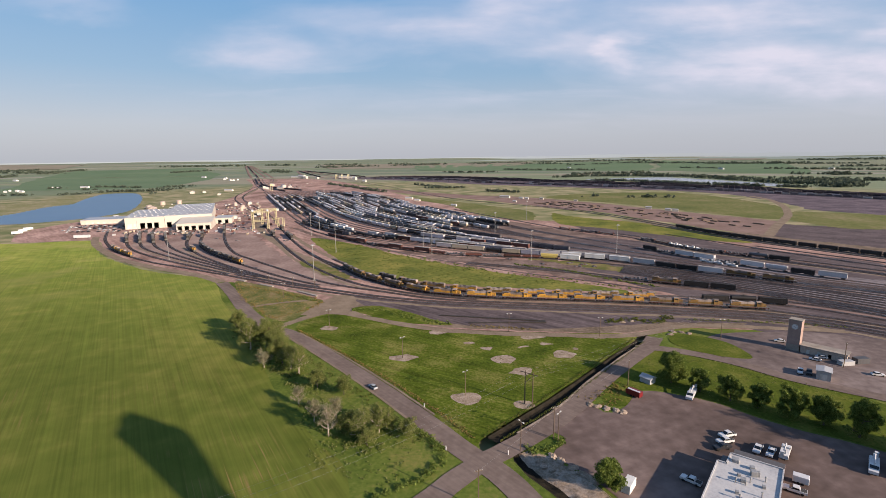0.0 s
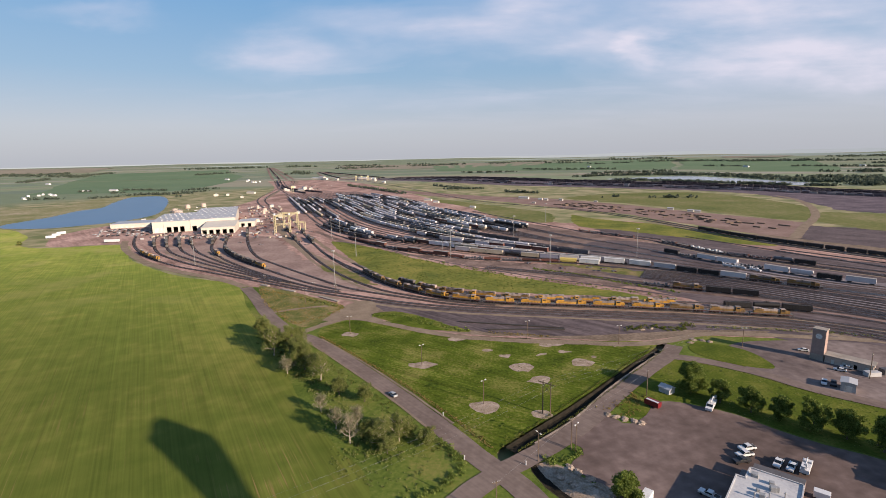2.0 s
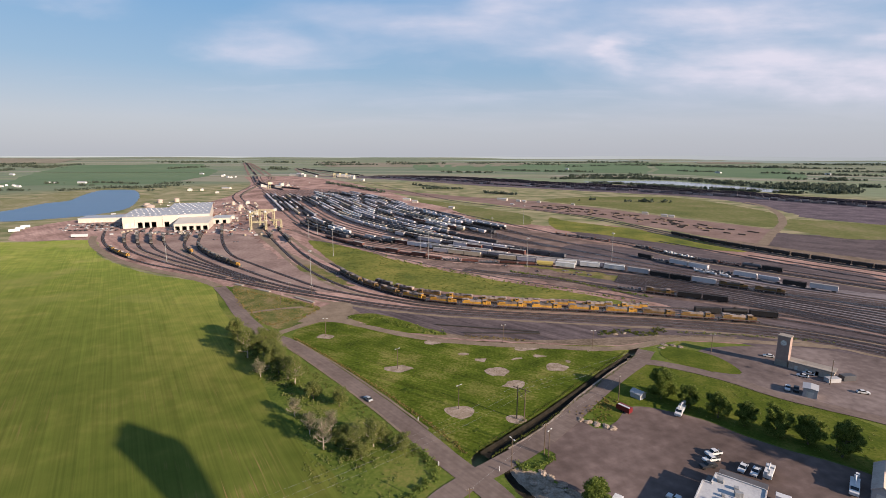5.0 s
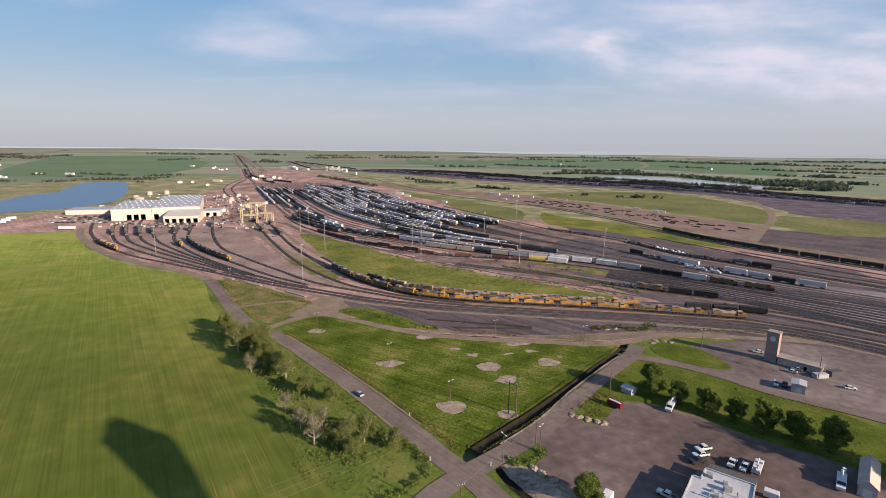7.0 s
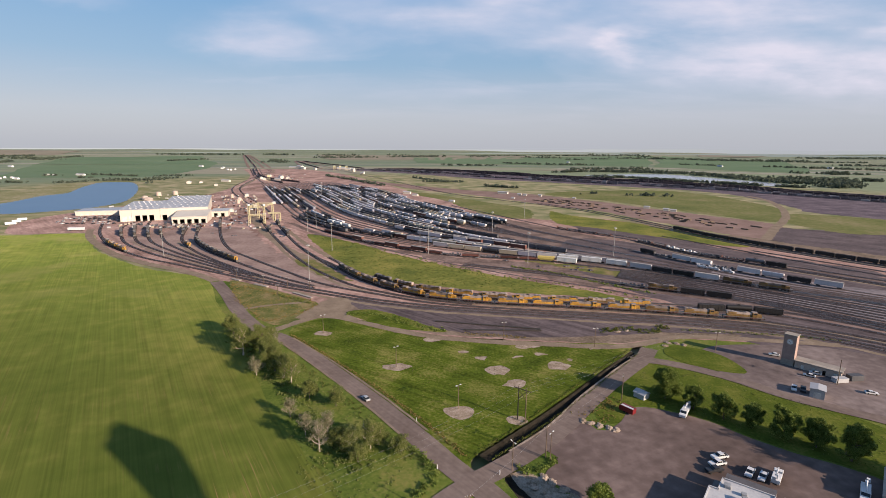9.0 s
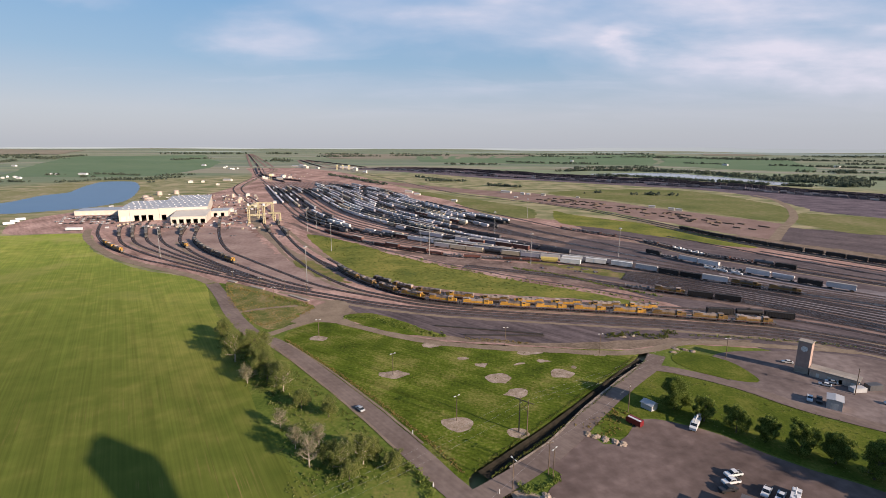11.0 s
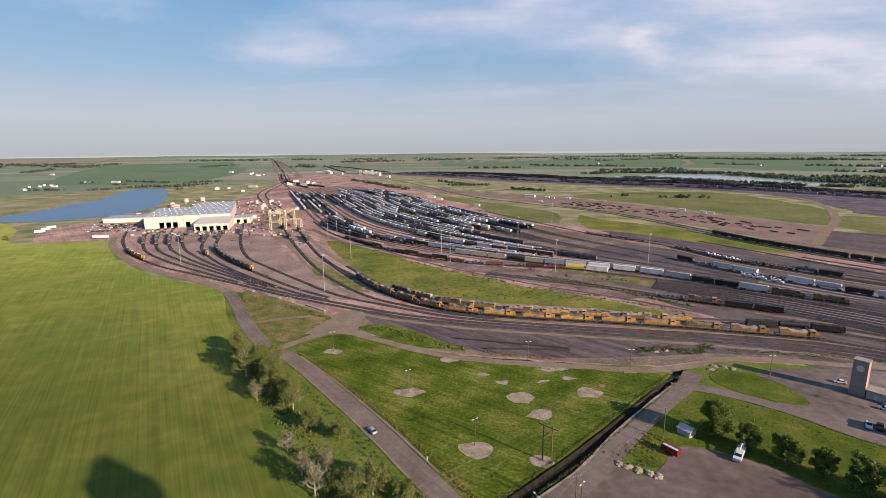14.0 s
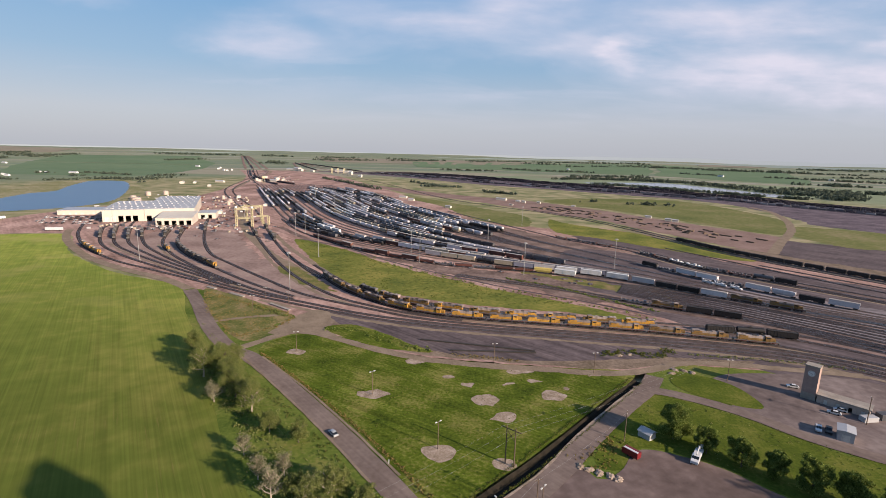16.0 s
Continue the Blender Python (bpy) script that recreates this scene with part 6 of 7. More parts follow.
def wire(a, b, sag, label="thin sagging overhead power wire"):
    bm = bmesh.new()
    a, b = Vector(a), Vector(b)
    pts = [a.lerp(b, k / 14) - Vector((0, 0, sag * 4 * (k / 14) * (1 - k / 14))) for k in range(15)]
    side = Vector((b.y - a.y, a.x - b.x, 0)).normalized() * 0.018
    rows = [[bm.verts.new(p + o) for o in (side, Vector((0, 0, 0.011)), -side, Vector((0, 0, -0.011)))] for p in pts]
    for u, v in zip(rows, rows[1:]):
        for k in range(4):
            bm.faces.new((u[k], u[(k + 1) % 4], v[(k + 1) % 4], v[k]))
    for u in (rows[0], rows[-1][::-1]):
        bm.faces.new(u)
    tagged(part("overhead_wire", bm, M_STEEL), label, "wire", "overhead wires")


px, py = 0.79, -0.62
for s in (-3.2, 0, 3.2):
    wire((31 + s * px, 168 + s * py, 12.6), (-52 + s * px, 100 + s * py, 12.6), 2.0)
    wire((31 + s * px, 168 + s * py, 12.6), (137.9 + s * 0.4, 240 + s * -0.8, 12.0), 2.4)
wire((35.4, 146.2, 11), (8.6, 114.3, 11), 0.6)
wire((35.4, 146.2, 11), (73.3, 183, 11), 1.2)

# ---- plants ----
M_BARK = material("grey_bark", [(0.09, 0.07, 0.055), (0.17, 0.14, 0.11)], 1.5, 0.9)
M_DEADBARK = material("bleached_bark", [(0.34, 0.28, 0.22), (0.48, 0.41, 0.33)], 1.5, 0.9)


def leaf_material(name, cols):
    cols = [shade(c, BASE_SCALE) for c in cols]
    m = bpy.data.materials.new(name)
    m.use_nodes = True
    n, l = m.node_tree.nodes, m.node_tree.links
    b = n["Principled BSDF"]
    b.inputs["Roughness"].default_value, b.inputs["Specular IOR Level"].default_value = 0.8, 0.1
    geo, ramp = n.new("ShaderNodeNewGeometry"), n.new("ShaderNodeValToRGB")
    e = ramp.color_ramp.elements
    e[0].color, e[1].color = (*cols[0], 1), (*cols[-1], 1)
    for i, c in enumerate(cols[1:-1]):
        e.new((i + 1) / (len(cols) - 1)).color = (*c, 1)
    l.new(geo.outputs["Random Per Island"], ramp.inputs[0])
    l.new(ramp.outputs[0], b.inputs["Base Color"])
    tr, mix = n.new("ShaderNodeBsdfTranslucent"), n.new("ShaderNodeMixShader")
    l.new(ramp.outputs[0], tr.inputs[0])
    mix.inputs[0].default_value = 0.35
    l.new(b.outputs[0], mix.inputs[1])
    l.new(tr.outputs[0], mix.inputs[2])
    l.new(mix.outputs[0], n["Material Output"].inputs[0])
    return m


M_LEAF = leaf_material("olive_leaves", [(0.09, 0.125, 0.028), (0.17, 0.20, 0.055), (0.29, 0.29, 0.11)])
M_LEAFDARK = leaf_material("deep_green_leaves", [(0.07, 0.11, 0.021), (0.145, 0.198, 0.04), (0.27, 0.32, 0.085)])
M_LEAFPALE = leaf_material("pale_dusty_leaves", [(0.14, 0.145, 0.075), (0.22, 0.21, 0.12), (0.34, 0.31, 0.20)])
M_WEED = leaf_material("mixed_weeds", [(0.045, 0.085, 0.014), (0.10, 0.13, 0.025), (0.22, 0.18, 0.06)])
M_WEEDDRY = leaf_material("dry_weeds", [(0.21, 0.145, 0.05), (0.33, 0.235, 0.085), (0.14, 0.15, 0.04)])
# paler, bluer leaves: distance haze is put into their colour
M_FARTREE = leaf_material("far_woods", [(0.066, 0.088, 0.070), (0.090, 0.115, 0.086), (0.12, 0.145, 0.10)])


def leaves(verts, faces, c, r, count, size, rnd, flat=1.0):
    """Adds small turned leaf clusters round a centre, thicker towards the outside."""
    for _ in range(count):
        d = Vector((rnd.gauss(0, 1), rnd.gauss(0, 1), rnd.gauss(0, 1)))
        d = d.normalized() * r * rnd.uniform(0.15, 1.1) ** 0.7
        p = Vector(c) + Vector((d.x, d.y, d.z * flat))
        q = Euler((rnd.uniform(0, 6.3), rnd.uniform(0, 6.3), rnd.uniform(0, 6.3))).to_matrix()
        s = size * rnd.uniform(0.6, 1.4)
        i = len(verts)
        for u, w in ((-1, -0.5), (0.1, -0.75), (1, 0.1), (0.2, 0.8), (-0.7, 0.5)):
            verts.append(p + q @ Vector((u * s, w * s, 0.15 * s * (u * u - w))))
        faces.append((i, i + 1, i + 2, i + 3, i + 4))


def mesh_of(name, verts, faces, m, parent=None, label=""):
    me = bpy.data.meshes.new(name)
    me.from_pydata([tuple(v) for v in verts], [], faces)
    me.materials.append(m)
    ob = new(name, me)
    if parent:
        ob.parent = parent
    if label:
        tagged(ob, label)
    return ob


def tree(seed, h, r, leaf, bark, label, fill=1.0, low=0.25, size=0.34, category="tree", twigs=3):
    rnd = random.Random(seed)
    bm = bmesh.new()
    bend = Vector((rnd.uniform(-0.5, 0.5), rnd.uniform(-0.5, 0.5), 0)) * h * 0.06
    tops, base, rr = [], Vector((0, 0, 0)), 0.028 * h
    for k in range(4):
        nxt = Vector((0, 0, h * 0.72 * (k + 1) / 4)) + bend * (k + 1) / 2
        rod(bm, base, nxt, rr, rr * 0.72, seg=7)
        base, rr = nxt, rr * 0.72
    n = 13
    for k in range(n):
        z = h * (low + (0.80 - low) * k / (n - 1))
        a = k * 2.4 + rnd.uniform(-0.5, 0.5)
        reach = r * rnd.uniform(0.5, 1.05) * (1 - 0.5 * max(0, z / h - 0.45) / 0.4)
        s = Vector((0, 0, z * 0.88)) + bend * z / h
        mid = s + Vector((math.cos(a) * reach * 0.5, math.sin(a) * reach * 0.5, h * 0.07))
        t = s + Vector((math.cos(a) * reach, math.sin(a) * reach, h * rnd.uniform(0.10, 0.24)))
        rod(bm, s, mid, 0.013 * h, 0.010 * h, seg=5)
        rod(bm, mid, t, 0.010 * h, 0.005 * h, seg=5)
        for _ in range(twigs):
            e = mid.lerp(t, rnd.uniform(0.1, 0.95))
            tip = e + Vector((rnd.uniform(-1, 1), rnd.uniform(-1, 1), rnd.uniform(0.2, 1.2))) * r * 0.38
            rod(bm, e, tip, 0.007 * h, 0.003 * h, seg=4)
            tops.append((tip, r * rnd.uniform(0.14, 0.24)))
        tops.append((t, r * rnd.uniform(0.20, 0.32)))
        tops.append((mid, r * rnd.uniform(0.16, 0.26)))
    tops.append((Vector((0, 0, h * 0.84)) + bend, r * 0.34))
    tops.append((Vector((r * 0.15, 0, h * 0.95)) + bend, r * 0.22))
    root = tagged(part("tree", bm, bark), label, category)
    root.name = category.replace(" ", "_")
    root.data.name = root.name
    v, f = [], []
    for c, q in tops:
        if rnd.random() < 0.12:
            continue
        leaves(v, f, c, q * 1.5, int(62 * fill * (q / 0.8) ** 1.4) + 6, size * 0.78, rnd, 0.9)
    mesh_of("crown", v, f, leaf, root)
    return root


# row of trees along the drive
ROW = [(91.5, 185.0, 12.2, 5.8), (99, 177, 9.0, 4.0), (106.8, 170.0, 9.2, 4.3), (113.6, 164.5, 8.6, 3.5), (120.8, 158.2, 10.0, 4.5), (128.3, 152.5, 10.0, 4.4), (134.2, 145.0, 12.5, 4.6)]
for k, (x, y, h, r) in enumerate(ROW):
    t = tree(20 + k, h * 1.04, r * 0.87, M_LEAFDARK, M_BARK, "dense deep green shade tree in a row on the verge", 3.0, 0.08, 0.26)
    t.matrix_basis = pose(x, y, 0, 0, 0, k * 67)
    tagged(t, group="row of verge trees")
# unseen grove behind the storage shed, added to lay shade over the gravel
for k, (x, y, h) in enumerate(((164, 118, 28), (171, 120, 30), (176, 113, 30), (166, 113, 26), (179, 107, 29), (158, 117, 22))):
    t = tree(300 + k, h, 5.6, M_LEAFDARK, M_BARK, "tall leafy poplar added out of view to shade the gravel", 0.5, 0.12, 0.4)
    t.matrix_basis = pose(x, y, 0, 0, 0, k * 80)
    tagged(t, group="grove trees")
t = tree(40, 8.2, 4.0, M_LEAFDARK, M_BARK, "rounded green tree beside the white container", 3.4, 0.1, 0.25)
t.matrix_basis = pose(45.2, 122.0, 0)
t = tree(41, 4.5, 2.6, M_LEAF, M_BARK, "small round green tree at the field edge", 1.2, 0.1, 0.3)
t.matrix_basis = pose(-530, 560, 0)
# shelter belt between field and road: leafy olive trees, then thin bleached ones
BELT = [(-108, 249, 9, 3.4, 0), (-113, 257, 7, 2.8, 0), (-93.5, 225, 12.5, 4.0, 2), (-98, 234, 10, 3.8, 0), (-86.7, 228, 11, 4.2, 0), (-84.4, 237, 8.5, 3.6, 2), (-79.5, 204, 8, 3.4, 1), (-72.7, 208, 10, 4.2, 0), (-78, 217, 10, 4.0, 0), (-62.2, 197, 10, 4.0, 2), (-67, 203, 8.5, 3.4, 2), (-51, 184, 5.8, 3.0, 0), (-39.2, 178, 5.4, 2.8, 0), (-54.5, 170, 8, 2.8, 1), (-45.8, 158.5, 9, 2.7, 1), (-38.6, 149, 12, 3.4, 1), (-38.3, 160, 9, 2.7, 1), (-32.4, 151.3, 5.5, 2.8, 0), (-28.2, 147.5, 7.5, 3.2, 2), (-22, 150.5, 8, 3.2, 2), (-19.6, 153, 6, 2.6, 0), (-12.2, 148.5, 4.5, 2.6, 0), (-25, 143.5, 5, 2.6, 0)]
for k, (x, y, h, r, kind) in enumerate(BELT):
    leaf, bark = ((M_LEAF, M_BARK), (M_LEAFPALE, M_DEADBARK), (M_LEAF, M_DEADBARK))[kind]
    t = tree(60 + k, h * (1.25, 0.95, 1.2)[kind], r * (1.25, 0.95, 1.25)[kind], leaf, bark, ("leafy olive-green tree in the roadside shelter belt", "thin half-bare pale tree in the roadside shelter belt", "sparse olive tree in the roadside shelter belt")[kind], (1.5, 0.20, 0.8)[kind], (0.2, 0.22, 0.2)[kind], 0.21, twigs=(3, 8, 4)[kind])
    t.matrix_basis = pose(x, y, 0, 0, 0, k * 51)
    tagged(t, group="shelter belt trees")


def shrubs(name, label, spots, leaf, count, size, category="shrubs", seed=3):
    """Many low clumps as one object."""
    rnd = random.Random(seed)
    v, f = [], []
    for x, y, r, z in spots:
        leaves(v, f, (x, y, r * 0.35 + z), r, max(6, int(count * r * r)), size, rnd, 0.6)
    return tagged(mesh_of(name, v, f, leaf), label, category, kind="stuff")


def line_spots(pts, step, width, rmin, rmax, seed, z=0.0, gap=0.0):
    rnd = random.Random(seed)
    out = []
    for q in spline(pts, step):
        if rnd.random() < gap:
            continue
        out.append((q.x + rnd.uniform(-width, width), q.y + rnd.uniform(-width, width), rnd.uniform(rmin, rmax), z))
    return out


shrubs("ditch_scrub", "dark green scrub along the ditch at the crossroads", line_spots([(-20, 117), (-12, 123), (-4, 130), (-1, 138), (-6, 148), (-14, 152)], 0.9, 1.2, 0.7, 1.6, 4), M_LEAFDARK, 26, 0.24)
shrubs("ditch_scrub", "green scrub beside the ditch and pad", line_spots([(25, 140.5), (29, 139.2), (32, 140), (35, 143), (38, 146)], 0.7, 1.3, 0.5, 1.4, 5), M_LEAFDARK, 26, 0.22)
shrubs("weeds", "green weeds between shelter belt trees", line_spots([(-112, 252), (-95, 232), (-78, 210), (-60, 190), (-45, 165), (-34, 148), (-20, 142)], 0.8, 5.0, 0.5, 1.3, 6), M_LEAF, 18, 0.26)
shrubs("weeds", "tall green weeds beside the road", line_spots([(-100, 248), (-60, 210), (-34, 180), (-14, 153), (-3, 141)], 0.7, 2.0, 0.3, 0.8, 7), M_WEED, 22, 0.2)
shrubs("weeds", "green and dry weeds along the deep ditch", line_spots([(17.9, 145.0), (45.6, 172.0), (77.2, 205.8), (98.6, 229.4)], 0.6, 0.35, 0.25, 0.7, 18) + line_spots([(12.5, 147.5), (40, 175.5), (72, 209.5), (95, 233.5)], 0.5, 0.5, 0.25, 0.7, 19), M_WEED, 22, 0.2)
shrubs("weeds", "dry yellow weeds along the road ditch", line_spots([(-78, 251), (-50, 221), (-26, 194), (-6, 169), (6, 152), (10, 146)], 0.3, 0.8, 0.25, 0.6, 8), M_WEEDDRY, 24, 0.2)
shrubs("weeds", "green weed clumps beside the dirt track", line_spots([(-54, 286), (-37, 285), (-20, 272), (-4, 262), (4, 257)], 0.5, 3.0, 0.4, 1.1, 9), M_LEAFDARK, 22, 0.24)
shrubs("weeds", "dry weeds round the crossing island", line_spots([(-150, 350), (-128, 335), (-100, 320), (-80, 306), (-80, 292), (-88, 283), (-98, 272), (-115, 292), (-135, 318), (-150, 350)], 0.7, 2.0, 0.3, 0.9, 10), M_WEEDDRY, 20, 0.22)
shrubs("weeds", "green scrub along the crossing bank", line_spots([(-112, 325), (-95, 314), (-82, 304)], 0.5, 2.2, 0.5, 1.2, 11), M_LEAF, 22, 0.24)
shrubs("weeds", "weeds between service track and lane", line_spots([(135, 262), (160, 258), (185, 254), (215, 246)], 0.6, 1.6, 0.3, 0.9, 12), M_LEAF, 20, 0.22)
shrubs("brush_pile", "heap of green and pale brush beside the lane", line_spots([(90, 259), (98, 262), (108, 262), (116, 258), (128, 267)], 0.35, 3.0, 0.4, 1.2, 13), M_WEED, 22, 0.24)
shrubs("weeds", "dry weeds on scrap timber ground", line_spots([(15, 255), (30, 252), (45, 250)], 0.4, 2.0, 0.3, 0.8, 14), M_WEEDDRY, 20, 0.2)
shrubs("weeds", "weeds and dry grass at the pad corner", line_spots([(53, 172), (60, 176), (66, 180), (70, 184), (64, 172), (58, 166)], 0.5, 2.4, 0.3, 0.8, 15), M_WEEDDRY, 20, 0.22)
shrubs("weeds", "tufts along the infield bank", line_spots([(-140, 545), (-100, 515), (-40, 452), (30, 392), (90, 352), (140, 318)], 1.2, 4.0, 0.4, 1.3, 16, gap=0.3), M_LEAFDARK, 14, 0.3)
shrubs("weeds", "weeds along the drain in the yard", line_spots([(60, 408), (95, 385), (120, 358), (150, 330)], 0.8, 2.0, 0.5, 1.4, 17), M_LEAFDARK, 14, 0.3)


def far_woods(name, label, lines, seed, width, rmin, rmax, step=9.0, clump=90, thin=-0.12):
    rnd = random.Random(seed)
    v, f = [], []
    for pts in lines:
        for q in spline(pts, step):
            if noise.noise((q.x / clump, q.y / clump, seed)) < thin:
                continue
            x, y = q.x + rnd.uniform(-width, width), q.y + rnd.uniform(-width, width)
            r = rnd.uniform(rmin, rmax)
            leaves(v, f, (x, y, land(x, y) + r * 0.75), r, 16, r * 0.42, rnd, 0.8)
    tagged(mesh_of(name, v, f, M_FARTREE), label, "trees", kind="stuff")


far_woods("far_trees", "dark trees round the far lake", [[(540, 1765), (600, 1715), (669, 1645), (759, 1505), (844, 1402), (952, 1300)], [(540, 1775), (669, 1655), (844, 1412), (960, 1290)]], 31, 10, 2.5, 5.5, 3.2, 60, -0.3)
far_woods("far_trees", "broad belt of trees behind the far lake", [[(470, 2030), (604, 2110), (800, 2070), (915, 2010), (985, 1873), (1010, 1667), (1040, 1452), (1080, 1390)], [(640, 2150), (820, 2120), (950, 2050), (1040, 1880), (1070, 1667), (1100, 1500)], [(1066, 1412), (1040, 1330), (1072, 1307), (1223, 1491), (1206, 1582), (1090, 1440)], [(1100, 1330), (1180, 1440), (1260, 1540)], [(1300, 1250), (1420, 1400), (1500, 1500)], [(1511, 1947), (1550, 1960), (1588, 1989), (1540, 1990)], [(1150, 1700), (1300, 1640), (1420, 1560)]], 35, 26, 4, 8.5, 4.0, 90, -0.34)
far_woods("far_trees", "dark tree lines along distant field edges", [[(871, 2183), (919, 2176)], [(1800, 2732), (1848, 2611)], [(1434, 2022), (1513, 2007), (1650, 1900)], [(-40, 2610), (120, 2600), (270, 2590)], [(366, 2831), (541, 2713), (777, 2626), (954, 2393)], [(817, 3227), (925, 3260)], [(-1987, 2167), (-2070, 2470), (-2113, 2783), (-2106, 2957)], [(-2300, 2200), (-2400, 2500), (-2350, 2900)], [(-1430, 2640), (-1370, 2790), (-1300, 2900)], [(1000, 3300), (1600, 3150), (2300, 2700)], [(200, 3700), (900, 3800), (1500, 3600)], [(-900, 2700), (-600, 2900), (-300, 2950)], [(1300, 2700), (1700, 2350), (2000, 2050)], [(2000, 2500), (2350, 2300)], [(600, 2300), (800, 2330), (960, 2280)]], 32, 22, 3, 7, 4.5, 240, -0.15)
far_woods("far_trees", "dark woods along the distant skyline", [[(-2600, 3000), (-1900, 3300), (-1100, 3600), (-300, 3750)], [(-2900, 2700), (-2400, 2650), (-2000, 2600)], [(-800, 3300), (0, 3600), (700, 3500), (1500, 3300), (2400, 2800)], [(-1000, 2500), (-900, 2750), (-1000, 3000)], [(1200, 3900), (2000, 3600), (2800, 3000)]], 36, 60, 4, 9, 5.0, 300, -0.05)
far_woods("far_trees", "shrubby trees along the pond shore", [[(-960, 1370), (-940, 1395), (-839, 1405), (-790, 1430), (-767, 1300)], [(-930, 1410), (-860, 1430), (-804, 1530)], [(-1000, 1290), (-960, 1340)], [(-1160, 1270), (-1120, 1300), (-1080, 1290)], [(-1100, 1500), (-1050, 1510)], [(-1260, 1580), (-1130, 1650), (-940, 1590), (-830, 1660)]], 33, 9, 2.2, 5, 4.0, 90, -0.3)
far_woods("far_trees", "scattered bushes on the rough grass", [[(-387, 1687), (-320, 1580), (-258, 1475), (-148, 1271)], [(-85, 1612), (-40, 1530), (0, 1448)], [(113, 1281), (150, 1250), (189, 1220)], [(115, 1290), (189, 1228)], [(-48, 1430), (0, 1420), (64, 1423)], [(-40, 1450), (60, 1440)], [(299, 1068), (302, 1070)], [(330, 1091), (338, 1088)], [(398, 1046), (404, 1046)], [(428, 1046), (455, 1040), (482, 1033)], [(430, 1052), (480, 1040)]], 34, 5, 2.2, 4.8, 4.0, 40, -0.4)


def tufts(name, label, pts, count, leaf, rmin, rmax, seed, size=0.22):
    """Low grass tufts scattered inside an outline, as one object."""
    rnd = random.Random(seed)
    xs, ys = [p[0] for p in pts], [p[1] for p in pts]
    spots = []
    while len(spots) < count:
        x, y = rnd.uniform(min(xs), max(xs)), rnd.uniform(min(ys), max(ys))
        inside = False
        for (ax, ay), (bx, by) in zip(pts, pts[1:] + pts[:1]):
            if (ay > y) != (by > y) and x < (bx - ax) * (y - ay) / (by - ay) + ax:
                inside = not inside
        if inside and noise.noise((x / 14, y / 14, seed)) > rnd.uniform(-0.6, 0.5):
            spots.append((x, y, rnd.uniform(rmin, rmax), 0.1))
    v, f = [], []
    for x, y, r, z in spots:
        leaves(v, f, (x, y, z + r * 0.2), r, 5, size, rnd, 0.5)
    tagged(mesh_of(name, v, f, leaf), label, "grass", kind="stuff")


MEADOW = [(-78, 252), (-68, 264), (-51, 267), (-1, 244), (57, 236), (92, 235), (40, 177), (13, 150), (-4, 168), (-22, 194), (-54, 229)]
tufts("grass_tufts", "coarse green grass tufts over the meadow", MEADOW, 450, M_WEED, 0.2, 0.45, 2, 0.16)
tufts("grass_tufts", "rough grass tufts between field and road", [(-40, 132), (-58, 176), (-92, 226), (-132, 290), (-126, 292), (-84, 240), (-34, 182), (-8, 150), (-14, 122)], 1000, M_LEAF, 0.25, 0.6, 4, 0.18)
tufts("grass_tufts", "weedy tufts over the infield bank", [(-145, 552), (-101, 518), (-29, 441), (43, 379), (100, 342), (38, 337), (-2, 350), (-44, 372), (-79, 416), (-112, 478)], 700, M_WEED, 0.4, 1.0, 5, 0.28)
tufts("grass_tufts", "dry tufts over the crossing island", [(-152, 353), (-100, 322), (-80, 304), (-88, 286), (-95, 272), (-130, 312)], 350, M_WEEDDRY, 0.25, 0.6, 6)
tufts("grass_tufts", "green tufts along the verge trees", [(64, 175), (92, 210), (120, 208), (150, 178), (160, 160), (140, 140), (116, 156), (98, 174), (80, 182)], 500, M_LEAF, 0.2, 0.45, 7, 0.16)

# ---- vehicles ----
M_TYRE = paint("black_rubber", (0.02, 0.02, 0.02), 0.9)
M_CARWHITE = paint("white_vehicle_paint", (0.62, 0.62, 0.63), 0.3, spread=0.08)
M_CARDARK = paint("dark_vehicle_paint", (0.03, 0.03, 0.035), 0.3)
M_CARGREY = paint("silver_vehicle_paint", (0.40, 0.41, 0.43), 0.3)
M_CARRED = paint("red_vehicle_paint", (0.17, 0.018, 0.022), 0.35)
M_BED = paint("truck_bed_liner", (0.05, 0.05, 0.05), 0.8)


def wheels(root, spots, r=0.37):
    bm = bmesh.new()
    rod(bm, (0, -0.13, 0), (0, 0.13, 0), r, seg=12)
    first = None
    for x, y in spots:
        if first is None:
            first = part("wheel", bm, M_TYRE, root)
            first.location = (x, y, r)
        else:
            share("wheel", first, root, Matrix.Translation((x, y, r)))


